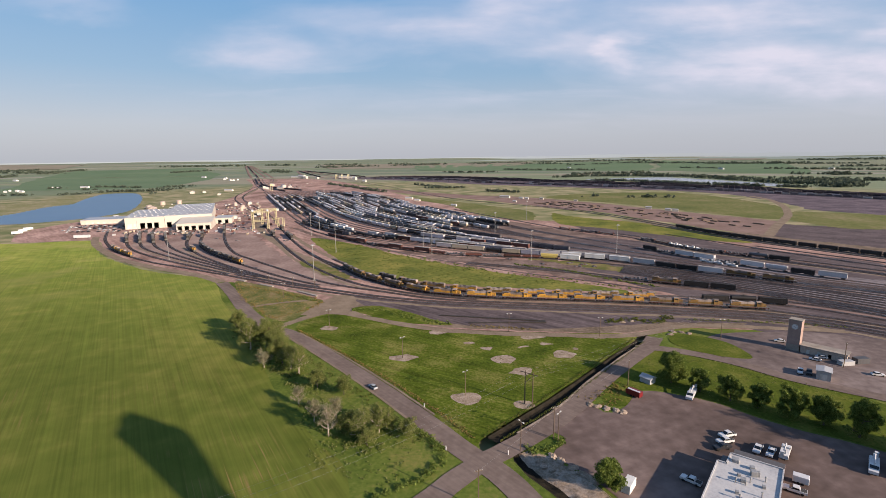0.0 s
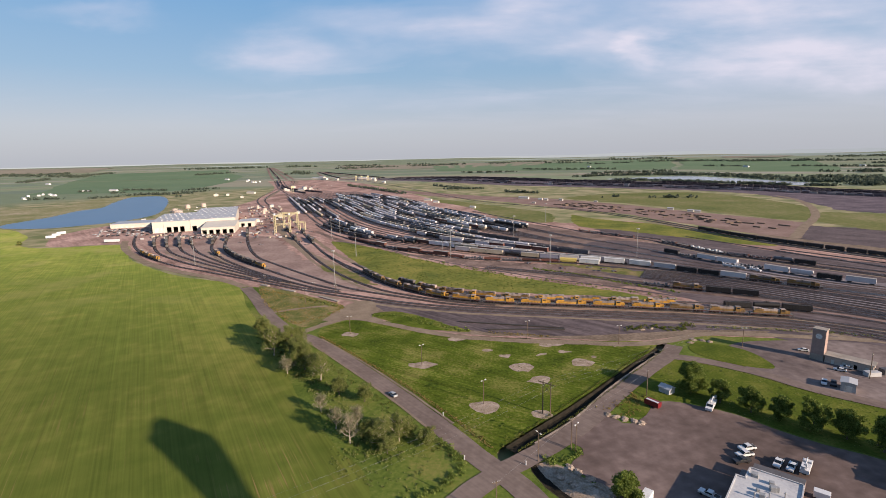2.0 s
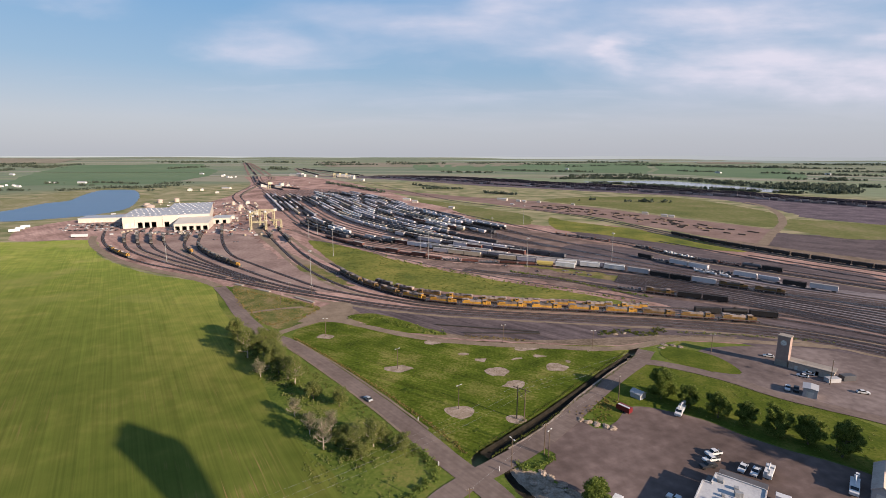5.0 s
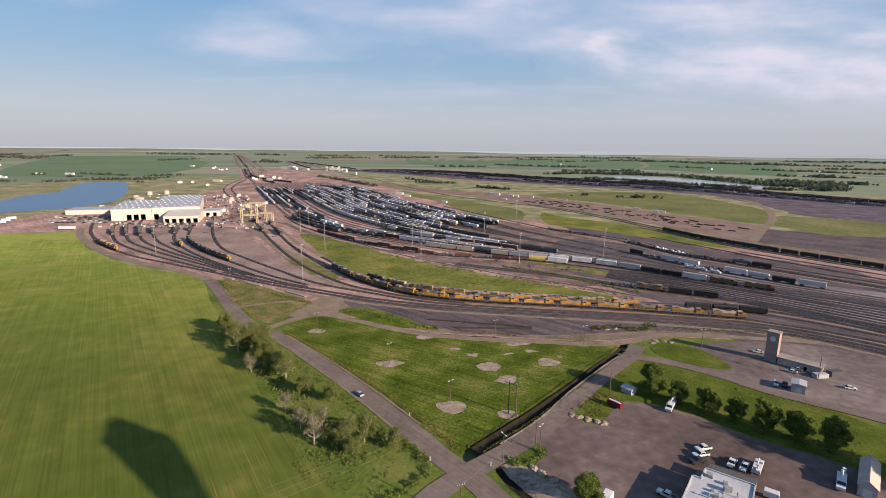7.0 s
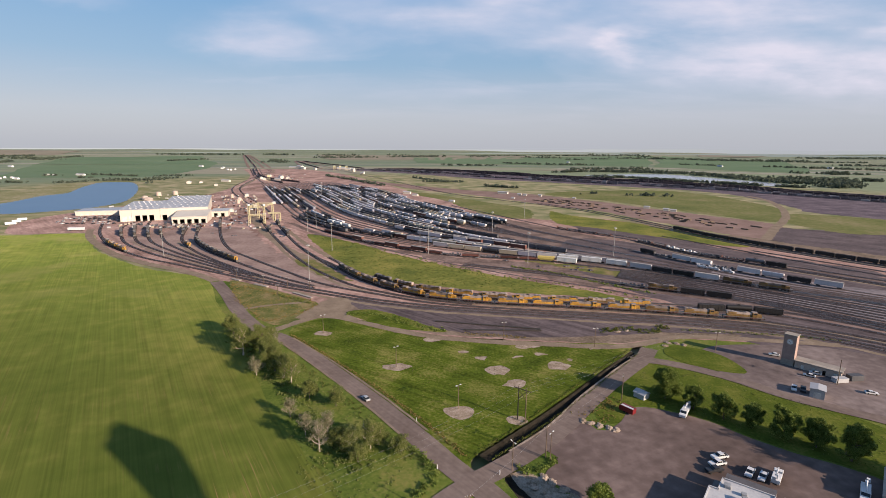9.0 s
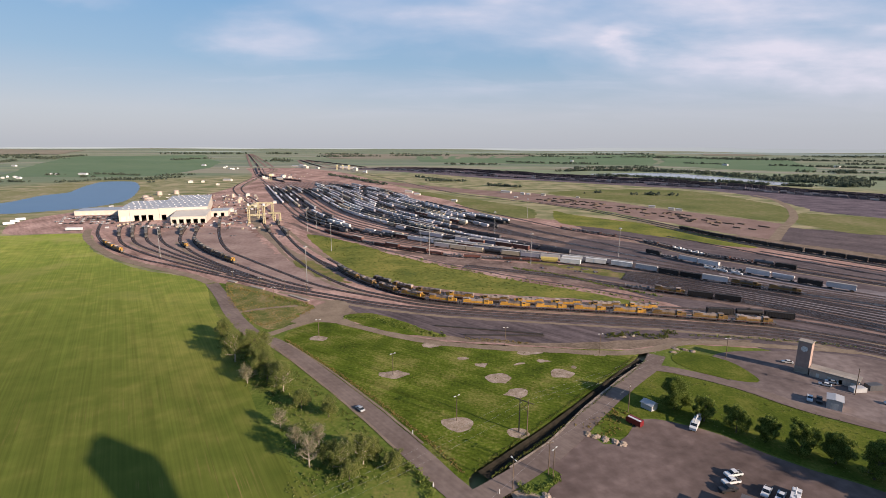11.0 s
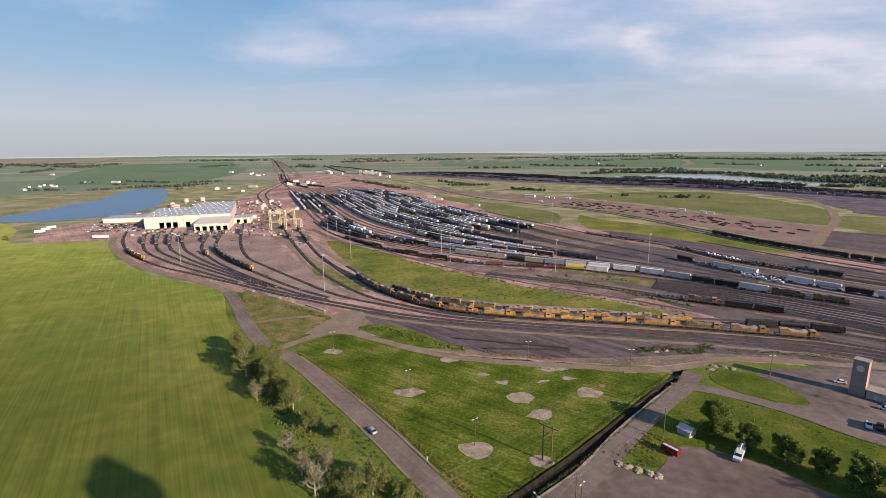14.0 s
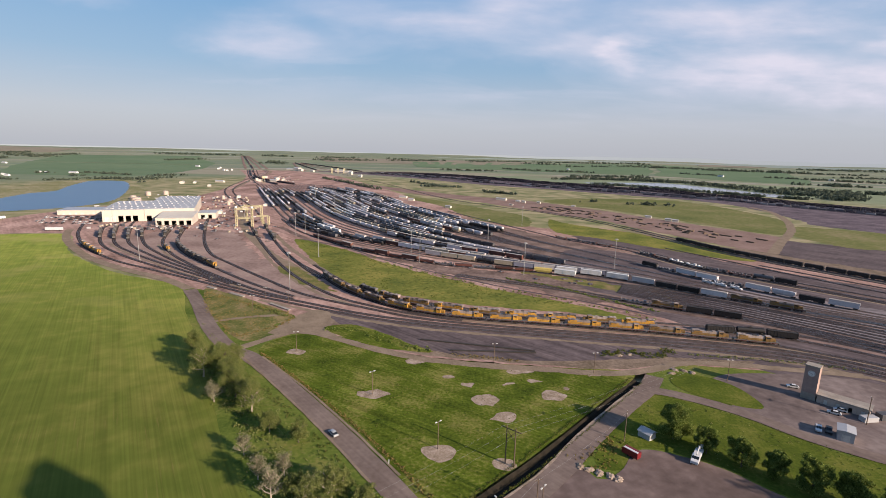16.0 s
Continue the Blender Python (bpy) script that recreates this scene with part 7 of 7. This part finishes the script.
def pickup(paint_m, label):
    bm = bmesh.new()
    prism(bm, [(-2.8, 0.5), (2.75, 0.5), (2.8, 0.95), (2.6, 1.12), (1.1, 1.2), (-2.8, 1.15)], -0.95, 0.95)
    root = tagged(part("pickup_truck", bm, paint_m), label, "pickup truck", "parked vehicles")
    bm = bmesh.new()
    prism(bm, [(1.15, 1.18), (0.45, 1.85), (-1.0, 1.88), (-1.25, 1.18)], -0.86, 0.86)
    cab = part("cab", bm, paint_m, root)
    bm = bmesh.new()
    prism(bm, [(1.22, 1.22), (0.56, 1.84), (0.50, 1.80), (1.12, 1.22)], -0.78, 0.78)
    part("windscreen", bm, M_GLASS, cab)
    for y in (-0.88, 0.88):
        bm = bmesh.new()
        prism(bm, [(0.95, 1.26), (0.42, 1.76), (-0.9, 1.78), (-1.08, 1.26)], y - 0.015, y + 0.015)
        part("side_window", bm, M_GLASS, cab)
    bm = bmesh.new()
    box(bm, (1.4, 1.6, 0.05), (-2.0, 0, 1.16))
    part("bed", bm, M_BED, root)
    wheels(root, [(1.85, -0.9), (1.85, 0.9), (-1.75, -0.9), (-1.75, 0.9)])
    return root


def car(paint_m, label):
    bm = bmesh.new()
    prism(bm, [(-2.3, 0.35), (2.25, 0.35), (2.3, 0.75), (1.2, 0.95), (-2.1, 0.98), (-2.3, 0.8)], -0.9, 0.9)
    root = tagged(part("car", bm, paint_m), label, "car", "parked vehicles")
    bm = bmesh.new()
    prism(bm, [(1.15, 0.94), (0.35, 1.42), (-1.1, 1.42), (-1.9, 0.96)], -0.78, 0.78)
    part("glasshouse", bm, M_GLASS, root)
    bm = bmesh.new()
    box(bm, (1.5, 1.45, 0.06), (-0.38, 0, 1.41), bevel=0.02)
    part("roof", bm, paint_m, root)
    wheels(root, [(1.4, -0.82), (1.4, 0.82), (-1.4, -0.82), (-1.4, 0.82)], 0.33)
    return root


def bucket_truck(label):
    bm = bmesh.new()
    box(bm, (8.2, 1.1, 0.35), (0, 0, 0.6))
    root = tagged(part("bucket_truck", bm, M_BED), label, "truck", "parked vehicles")
    bm = bmesh.new()
    prism(bm, [(4.3, 0.6), (4.35, 1.5), (3.0, 1.75), (2.4, 2.55), (0.9, 2.6), (0.9, 0.6)], -1.15, 1.15)
    cab = part("cab", bm, M_CARWHITE, root)
    bm = bmesh.new()
    prism(bm, [(3.05, 1.76), (2.48, 2.5), (2.44, 2.5), (2.98, 1.74)], -1.0, 1.0)
    part("windscreen", bm, M_GLASS, cab)
    bm = bmesh.new()
    box(bm, (4.6, 2.35, 1.2), (-1.7, 0, 0.95), bevel=0.05)
    part("utility_body", bm, M_CARWHITE, root)
    bm = bmesh.new()
    box(bm, (0.8, 0.8, 1.4), (-2.6, 0, 2.15))
    rod(bm, (-2.6, 0, 3.5), (2.2, 0.1, 3.0), 0.24, 0.17, seg=6)
    part("boom", bm, M_CARWHITE, root)
    bm = bmesh.new()
    box(bm, (0.9, 0.9, 1.1), (-4.3, 0.4, 2.4), taper=1.1)
    part("bucket", bm, M_CARWHITE, root)
    wheels(root, [(3.1, -1.0), (3.1, 1.0), (-2.0, -1.0), (-2.0, 1.0)], 0.48)
    return root


white = pickup(M_CARWHITE, "white pickup truck parked on the gravel")
white.matrix_basis = frame_at(69.0, 123.6, -0.70, 0.71, 0.1)
for x, y, ux, uy in ((92, 146.2, -0.97, -0.2), (89.3, 142.7, -0.97, -0.2), (97.0, 138.2, -0.7, -0.71), (99.8, 136.3, -0.7, -0.71), (95.0, 119.2, -0.8, 0.6), (149.4, 193.1, -0.6, -0.8)):
    copy_thing(white, frame_at(x, y, ux, uy, 0.12))
dark = pickup(M_CARDARK, "dark pickup truck parked on the gravel")
dark.matrix_basis = frame_at(86.6, 139.4, -0.97, -0.2, 0.12)
copy_thing(dark, frame_at(152.4, 192.0, -0.6, -0.8, 0.12))
bt = bucket_truck("white bucket truck with a folded boom")
bt.matrix_basis = frame_at(93.8, 173.2, -0.62, -0.785, 0.12)
copy_thing(bt, frame_at(124.6, 128.6, -0.66, -0.75, 0.12))
copy_thing(bt, frame_at(103.6, 135.6, 0.66, 0.75, 0.12))
for x, y, ux, uy in ((222, 407, 0.66, -0.75), (228, 400, 0.66, -0.75), (235, 391, 0.6, -0.8)):
    copy_thing(bt, frame_at(x, y, ux, uy, 0.1))
bm = bmesh.new()
prism(bm, [(-2.9, 0.55), (2.7, 0.55), (2.9, 2.0), (2.5, 2.5), (-2.9, 2.5)], -1.2, 1.2)
red = tagged(part("horse_trailer", bm, M_CARRED), "dark red box trailer with a white roof strip", "trailer", "parked vehicles")
red.matrix_basis = frame_at(72.4, 174.4, -0.62, 0.78, 0.12)
bm = bmesh.new()
box(bm, (4.9, 0.9, 0.12), (-0.15, 0.5, 2.5))
part("roof_panel", bm, M_CARWHITE, red)
bm = bmesh.new()
rod(bm, (2.8, 0, 0.6), (4.3, 0, 0.6), 0.08, seg=5)
part("drawbar", bm, M_BED, red)
wheels(red, [(-0.6, -1.1), (-0.6, 1.1), (0.5, -1.1), (0.5, 1.1)])
bm = bmesh.new()
box(bm, (3.8, 2.2, 1.9), (0, 0, 0.55), bevel=0.08)
wt = tagged(part("box_trailer", bm, M_CARWHITE), "white box trailer beside the workshop", "trailer", "parked vehicles")
wt.matrix_basis = frame_at(99.2, 122.8, 0.8, -0.6, 0.12)
wheels(wt, [(-0.5, -1.05), (-0.5, 1.05), (0.5, -1.05), (0.5, 1.05)])
silver = car(M_CARGREY, "silver car on the asphalt road")
silver.matrix_basis = frame_at(-28.5, 183.0, -0.62, 0.785, 0.16)
w_car = car(M_CARWHITE, "white car parked by the clock tower")
w_car.matrix_basis = frame_at(163.9, 227.5, -0.9, 0.4, 0.12)
for x, y, ux, uy in ((164.7, 205.2, -0.8, 0.6), (169.2, 207.6, -0.8, 0.6), (178.9, 189.5, 0.95, -0.3)):
    copy_thing(w_car, frame_at(x, y, ux, uy, 0.12))
d_car = car(M_CARDARK, "dark car in the shop car park")
d_car.matrix_basis = frame_at(-500, 668, 0.3, 0.95, 0.05)
l_car = car(M_CARWHITE, "white car in the shop car park")
l_car.matrix_basis = frame_at(-495, 668, 0.3, 0.95, 0.05)
s_car = car(M_CARGREY, "silver car in the shop car park")
s_car.matrix_basis = frame_at(-490, 668, 0.3, 0.95, 0.05)
rnd = random.Random(8)
for row in range(5):
    for k in range(15):
        if rnd.random() < 0.3:
            continue
        x = -520 + k * 6.2 + row * 9
        y = 676 - row * 14 + k * 0.6
        if x > -430 + row * 4:
            continue
        copy_thing(rnd.choice([d_car, l_car, s_car, d_car, s_car]), frame_at(x, y, 0.3 + rnd.uniform(-0.05, 0.05), 0.95, 0.05))
for x, y, n, ux, uy in ((-425, 573, 17, 0.98, 0.15), (-548, 645, 10, 0.7, 0.7), (-533, 610, 11, 0.75, 0.66), (-541, 628, 9, 0.7, 0.7)):
    bm = bmesh.new()
    box(bm, (n, 3.0, 3.0), (0, 0, 0.9), bevel=0.06)
    tr = tagged(part("semi_trailer", bm, M_CARWHITE), "long white semi-trailer parked by the shop", "trailer")
    tr.matrix_world = frame_at(x, y, ux, uy)
    wheels(tr, [(-n / 2 + 2, -1.2), (-n / 2 + 2, 1.2), (-n / 2 + 3.2, -1.2), (-n / 2 + 3.2, 1.2), (n / 2 - 2.5, -1.2), (n / 2 - 2.5, 1.2)], 0.5)

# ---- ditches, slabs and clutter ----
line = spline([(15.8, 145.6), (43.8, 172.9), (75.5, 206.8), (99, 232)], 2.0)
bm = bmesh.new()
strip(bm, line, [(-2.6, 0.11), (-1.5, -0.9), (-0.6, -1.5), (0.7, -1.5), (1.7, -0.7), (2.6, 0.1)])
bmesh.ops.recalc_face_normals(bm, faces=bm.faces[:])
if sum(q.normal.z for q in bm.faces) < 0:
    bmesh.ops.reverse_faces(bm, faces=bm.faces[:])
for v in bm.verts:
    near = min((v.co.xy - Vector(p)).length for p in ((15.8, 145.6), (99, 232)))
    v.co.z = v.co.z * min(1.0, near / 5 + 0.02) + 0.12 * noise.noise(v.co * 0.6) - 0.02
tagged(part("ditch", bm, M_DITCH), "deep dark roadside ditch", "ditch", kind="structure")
bm = bmesh.new()
rows = []
west, east = spline(RAVINE_W, 1.5), spline(RAVINE_E, 1.5)
for i, (ax, ay) in enumerate(west):
    bx, by = east[round(i * (len(east) - 1) / (len(west) - 1))]
    row = []
    for k, z in ((-0.02, 0.03), (0.07, -0.7), (0.16, -1.8), (0.30, -2.05), (0.38, -1.7), (0.52, -1.05), (0.66, -0.75), (0.82, -0.25), (1.02, 0.03)):
        p = Vector((ax + (bx - ax) * k, ay + (by - ay) * k, 0))
        deep = min(1.0, 0.12 + (Vector((23, 140)) - p.xy).length / 6) if z < 0 else 1.0
        p.z = z * deep + (0.34 * noise.noise(Vector((p.x, p.y, 1.7)) * 0.8) + 0.16 * noise.noise(Vector((p.x, p.y, 4.0)) * 2.4) if z < 0 else 0)
        p.z = max(p.z, -2.2)
        row.append(bm.verts.new(p))
    rows.append(row)
for a, b in zip(rows, rows[1:]):
    for k in range(8):
        bm.faces.new((a[k], a[k + 1], b[k + 1], b[k])).material_index = 0 if k < 4 else 1
bmesh.ops.recalc_face_normals(bm, faces=bm.faces[:])
if sum(q.normal.z for q in bm.faces) < 0:
    bmesh.ops.reverse_faces(bm, faces=bm.faces[:])
tagged(part("ravine", bm, [M_DITCH, M_SOIL]), "dark-bottomed ravine with a pale rubble bank", "ditch", kind="structure")
for line in ([(-100, 262), (-84, 245), (-57, 214), (-32, 184), (-12, 158)], [(-76, 247), (-48, 217), (-23, 187), (-3, 161)]):
    road("road_verge", line, 0.9, 0.19, M_TRACKDIRT, "pale worn gravel road shoulder", 0.25, "road shoulder")
road("road_verge", [(24.1, 149.2), (40.8, 165.2), (58.8, 187.2), (79.8, 210.1), (94.6, 225)], 0.8, 0.23, M_SOIL, "pale worn gravel road shoulder", 0.3, "road shoulder")
for x, y, n, w, ux, uy in ((-152, 360.5, 9, 2.5, 0.85, -0.5), (-128, 345, 14, 2.2, 0.85, -0.5), (-92, 322, 20, 2.0, 0.8, -0.6)):
    bm = bmesh.new()
    box(bm, (n, w, 0.7), (0, 0, 0.05), bevel=0.06)
    o = tagged(part("concrete_slab", bm, M_CONCRETE), "pale concrete slab beside the service track", "concrete slab")
    o.matrix_world = frame_at(x, y, ux, uy)
rnd = random.Random(21)
for (ax, ay), (bx, by), n in (((-1.5, 273), (57, 261), 5), ((14, 259.5), (57, 259), 4)):
    for k in range(n):
        bm = bmesh.new()
        a, b = Vector((ax, ay)).lerp(Vector((bx, by)), k / n), Vector((ax, ay)).lerp(Vector((bx, by)), (k + 0.92) / n)
        d = b - a
        box(bm, (d.length * 1.08, 1.1, 0.6), (0, 0, 0), bevel=0.08)
        o = tagged(part("railway_timber", bm, M_BOGIE), "long dark railway timber lying on gravel", "timber", "railway timbers")
        o.matrix_world = frame_at((a.x + b.x) / 2, (a.y + b.y) / 2, d.x, d.y, 0.05)
# stacks of sleepers and scrap over the storage strip
PILE = bmesh.new()
prism(PILE, [(-1.2, 0), (1.2, 0), (1.2, 0.65), (0.8, 0.68), (0.8, 1.3), (-0.8, 1.3), (-0.8, 0.68), (-1.2, 0.65)], -4.5, 4.5)
pile = tagged(part("timber_block", PILE, M_WOOD), "low block of dark railway timber on bare dirt", "timber block", "timber blocks")
pile.matrix_basis = pose(240, 940, 0.05, 0, 0, 50)
for _ in range(110):
    k, s = rnd.random(), rnd.uniform(-30, 30)
    x, y = 200 + 200 * k + s * 0.8, 960 - 340 * k + s * 0.6
    copy_thing(pile, pose(x, y, 0.06, 0, 0, rnd.choice([30, 35, -55, 32])))
scrap = bmesh.new()
box(scrap, (2.6, 1.7, 0.6), (0, 0, 0), turn=20, taper=0.7)
sp = tagged(part("scrap_heap", scrap, CAR_PAINT["dark_grey"]), "low heap of rusty track scrap", "scrap heap", "scrap heaps")
for _ in range(8):
    scrap = bmesh.new()
    box(scrap, (rnd.uniform(0.6, 2.4), rnd.uniform(0.5, 1.4), rnd.uniform(0.3, 1.1)), (rnd.uniform(-2.5, 2.5), rnd.uniform(-1.5, 1.5), 0), turn=rnd.uniform(0, 180), taper=rnd.uniform(0.5, 1))
    part("scrap_piece", scrap, CAR_PAINT["brown" if _ % 3 == 0 else "dark_grey"], sp)
sp.matrix_basis = pose(118, 404, 0.05)
for x, y in ((112, 398), (125, 396), (108, 410), (60, 430), (35, 440), (85, 408), (-260, 560), (-255, 590), (-230, 545), (-290, 590), (-345, 606), (-350, 600), (-340, 598), (-265, 650), (-280, 680), (-300, 660), (-200, 640), (-215, 668), (-190, 560), (-180, 585), (-175, 540), (-290, 740), (-270, 770), (-320, 780), (-310, 820), (-350, 800), (-330, 870), (-240, 700)):
    copy_thing(sp, pose(x, y, 0.05, 0, 0, rnd.uniform(0, 180)))
rocks = bmesh.new()
r = bmesh.ops.create_icosphere(rocks, subdivisions=3, radius=1.0)
for v in r["verts"]:
    k = 1 + 0.55 * noise.noise(v.co * 2.3) + 0.25 * noise.noise(v.co * 6)
    v.co = Vector((v.co.x * 1.7 * k, v.co.y * 1.2 * k, max(-0.1, v.co.z) * 0.5 * k))
rk = tagged(part("concrete_lump", rocks, M_SOIL), "low lump of broken concrete rubble", "concrete lump", "concrete lumps")
rk.matrix_basis = pose(56, 166.5, 0.1)
for x, y in ((53.8, 168), (59, 165), (62, 163.5), (64, 162), (33, 136.4), (35, 134), (37.6, 130.6), (39.6, 127.9), (42.2, 124.6), (41.2, 126.4), (119, 243), (123, 242), (116, 239), (126, 240), (104, 260), (98, 258)):
    copy_thing(rk, pose(x, y, 0.12, 0, 0, rnd.uniform(0, 180)))
for _ in range(26):
    k = rnd.random()
    x, y = 27.5 + 11 * k + rnd.uniform(-1.6, 1.6), 135 - 11 * k + rnd.uniform(-1.6, 1.6)
    copy_thing(rk, pose(x, y, -0.55 + 0.1 * rnd.random(), 0, 0, rnd.uniform(0, 180)) @ Matrix.Scale(rnd.uniform(0.25, 0.6), 4))
# loose equipment round the shop and fuelling tracks
crate_paints = [CAR_PAINT["white"], CAR_PAINT["tan"], CAR_PAINT["brown"], CAR_PAINT["dark_grey"], CAR_PAINT["tan"], M_TIN, CAR_PAINT["dark_grey"], CAR_PAINT["tan"]]
crates = []
for k, m in enumerate(crate_paints):
    bm = bmesh.new()
    w, d, h = rnd.uniform(1.8, 4.2), rnd.uniform(1.4, 2.6), rnd.uniform(1.0, 2.6)
    box(bm, (w, d, h), (0, 0, 0), bevel=0.08)
    root = tagged(part("equipment_box", bm, m), ("white", "tan", "rust-brown", "dark grey", "sandy", "grey tin", "dark steel", "dusty tan")[k] + " equipment box standing on the yard dirt", "equipment box", "equipment boxes")
    bm = bmesh.new()
    box(bm, (w + 0.2, d + 0.2, 0.12), (0, 0, h + 0.004))
    part("lid", bm, M_TIN if k % 2 else m, root)
    root.matrix_basis = pose(-330 + 9 * k, 598 + 3 * k, 0.05, 0, 0, 20 * k)
    crates.append(root)
for _ in range(260):
    k = rnd.random()
    if k < 0.60:
        x, y = rnd.uniform(-310, -205), rnd.uniform(590, 1000)
        x -= (y - 600) * 0.42
    elif k < 0.76:
        x, y = rnd.uniform(-400, -300), rnd.uniform(590, 622)
    elif k < 0.85:
        x, y = rnd.uniform(-560, -430), rnd.uniform(780, 1000)
    else:
        x, y = rnd.uniform(-560, -430), rnd.uniform(1400, 1750)
    copy_thing(rnd.choice(crates), pose(x, y, 0.05, 0, 0, rnd.uniform(0, 180)))
road("yard_path", [(-146, 560), (-92, 520), (-26, 448), (48, 387), (106, 350), (150, 318)], 2.6, 0.13, M_GREYBED, "narrow gravel service path beside the infield", 0.6, "path")
road("yard_path", [(-190, 600), (-140, 505), (-100, 440), (-70, 395), (-40, 362)], 5, 0.06, M_TRACKDIRT, "pale dirt service path inside the curve", 1.0, "path")
road("yard_path", [(-330, 860), (-240, 640), (-165, 500), (-120, 436), (-90, 400)], 9, 0.06, M_TRACKDIRT, "pale dirt haul path beside the fuelling tracks", 1.5, "path")
road("yard_path", [(-194, 640), (-140, 562), (-72, 488), (10, 440), (98, 408), (140, 378)], 7, 0.068, M_BROWNBED, "brown dirt path beside the outer siding", 1.5, "path")
# roadside marker posts
for x, y in ((-7.5, 167.3), (0.3, 140.2), (19.5, 137.5)):
    bm = bmesh.new()
    rod(bm, (0, 0, 0), (0, 0, 1.5), 0.16, 0.14, seg=8)
    o = tagged(part("marker_post", bm, M_CARWHITE), "short white roadside marker post", "marker post")
    o.location = (x, y, 0.1)

# ---- far trains, farms and fields ----
rnd = random.Random(77)


for i, pts in enumerate(FAR_LEADS):
    TRACKS["off_%d" % i] = spline(pts, 2.0)


def far_cars(rows, m, label, gap):
    """Strings of plain car bodies on some of the far sidings, as one object."""
    v, f = [], []
    for nm in rows:
        line = TRACKS[nm]
        s = rnd.randint(0, 60)
        while s + 9 < len(line):
            if rnd.random() < gap:
                s += rnd.randint(10, 90)
                continue
            p, q = line[s], line[s + 7]
            d = (q - p).normalized()
            n = Vector((-d.y, d.x))
            b = len(v)
            h = rnd.choice([3.6, 4.0, 4.6])
            for z in (land(p.x, p.y) + 1.0, land(p.x, p.y) + h):
                for c, w in ((p, -1.5), (q, -1.5), (q, 1.5), (p, 1.5)):
                    v.append((c.x + n.x * w, c.y + n.y * w, z))
            f += [(b, b + 1, b + 5, b + 4), (b + 1, b + 2, b + 6, b + 5), (b + 2, b + 3, b + 7, b + 6), (b + 3, b, b + 4, b + 7), (b + 4, b + 5, b + 6, b + 7)]
            s += 8
    tagged(mesh_of("far_train", v, f, m), label, "train", kind="stuff")


far_cars(["far_%d" % i for i in range(5)] + ["lead_2", "off_1", "off_4", "off_7"], leaf_material("dark_far_car_paint", [(0.05, 0.043, 0.052), (0.07, 0.06, 0.072), (0.11, 0.09, 0.10), (0.06, 0.05, 0.055), (0.15, 0.12, 0.13)]), "long strings of dark coal cars on far sidings", 0.03)
far_cars(["far_%d" % i for i in range(6, 10)] + ["lead_1"], leaf_material("mixed_far_car_paint", [(0.06, 0.055, 0.066), (0.20, 0.19, 0.22), (0.10, 0.085, 0.095), (0.42, 0.41, 0.44), (0.16, 0.13, 0.15), (0.05, 0.045, 0.05), (0.55, 0.54, 0.56)]), "strings of mixed grey and dark cars on far sidings", 0.08)
for x, y, w, d, h, a in ((-1189, 1300, 9, 14, 5, 20), (-1210, 1320, 10, 30, 4.5, 60), (-1278, 1409, 10, 16, 5, 60), (-1263, 1430, 8, 12, 5, 10), (-1292, 1479, 9, 14, 5, 40), (-1269, 1477, 8, 12, 4.5, 0), (-1240, 1450, 10, 18, 5, 30), (-1212, 1426, 10, 20, 5, 80), (-1265, 1608, 9, 16, 6, 20), (-1240, 1600, 8, 12, 5, 0), (-1174, 1628, 12, 50, 5, 80), (-1760, 2050, 12, 40, 6, 70), (-1083, 2260, 12, 34, 6, 70), (-936, 2138, 12, 24, 6, 10), (-957, 2200, 10, 20, 6, 50), (-854, 2032, 12, 26, 6, 20), (-880, 2060, 10, 18, 5, 60), (-860, 2090, 10, 18, 5, 20), (-297, 1919, 9, 24, 5, 20), (-384, 2166, 12, 30, 7, 75), (739, 2900, 14, 40, 6, 20), (1400, 2500, 14, 50, 7, 20), (1800, 2300, 14, 40, 6, 20)):
    gable_house("farmhouse", "pale far farm building among trees", pose(x, y, land(x, y) - 0.1, 0, 0, a), w * 0.7, d * 0.6, h * 0.75, w * 0.2, M_SKYLIGHT, M_TIN, "house")
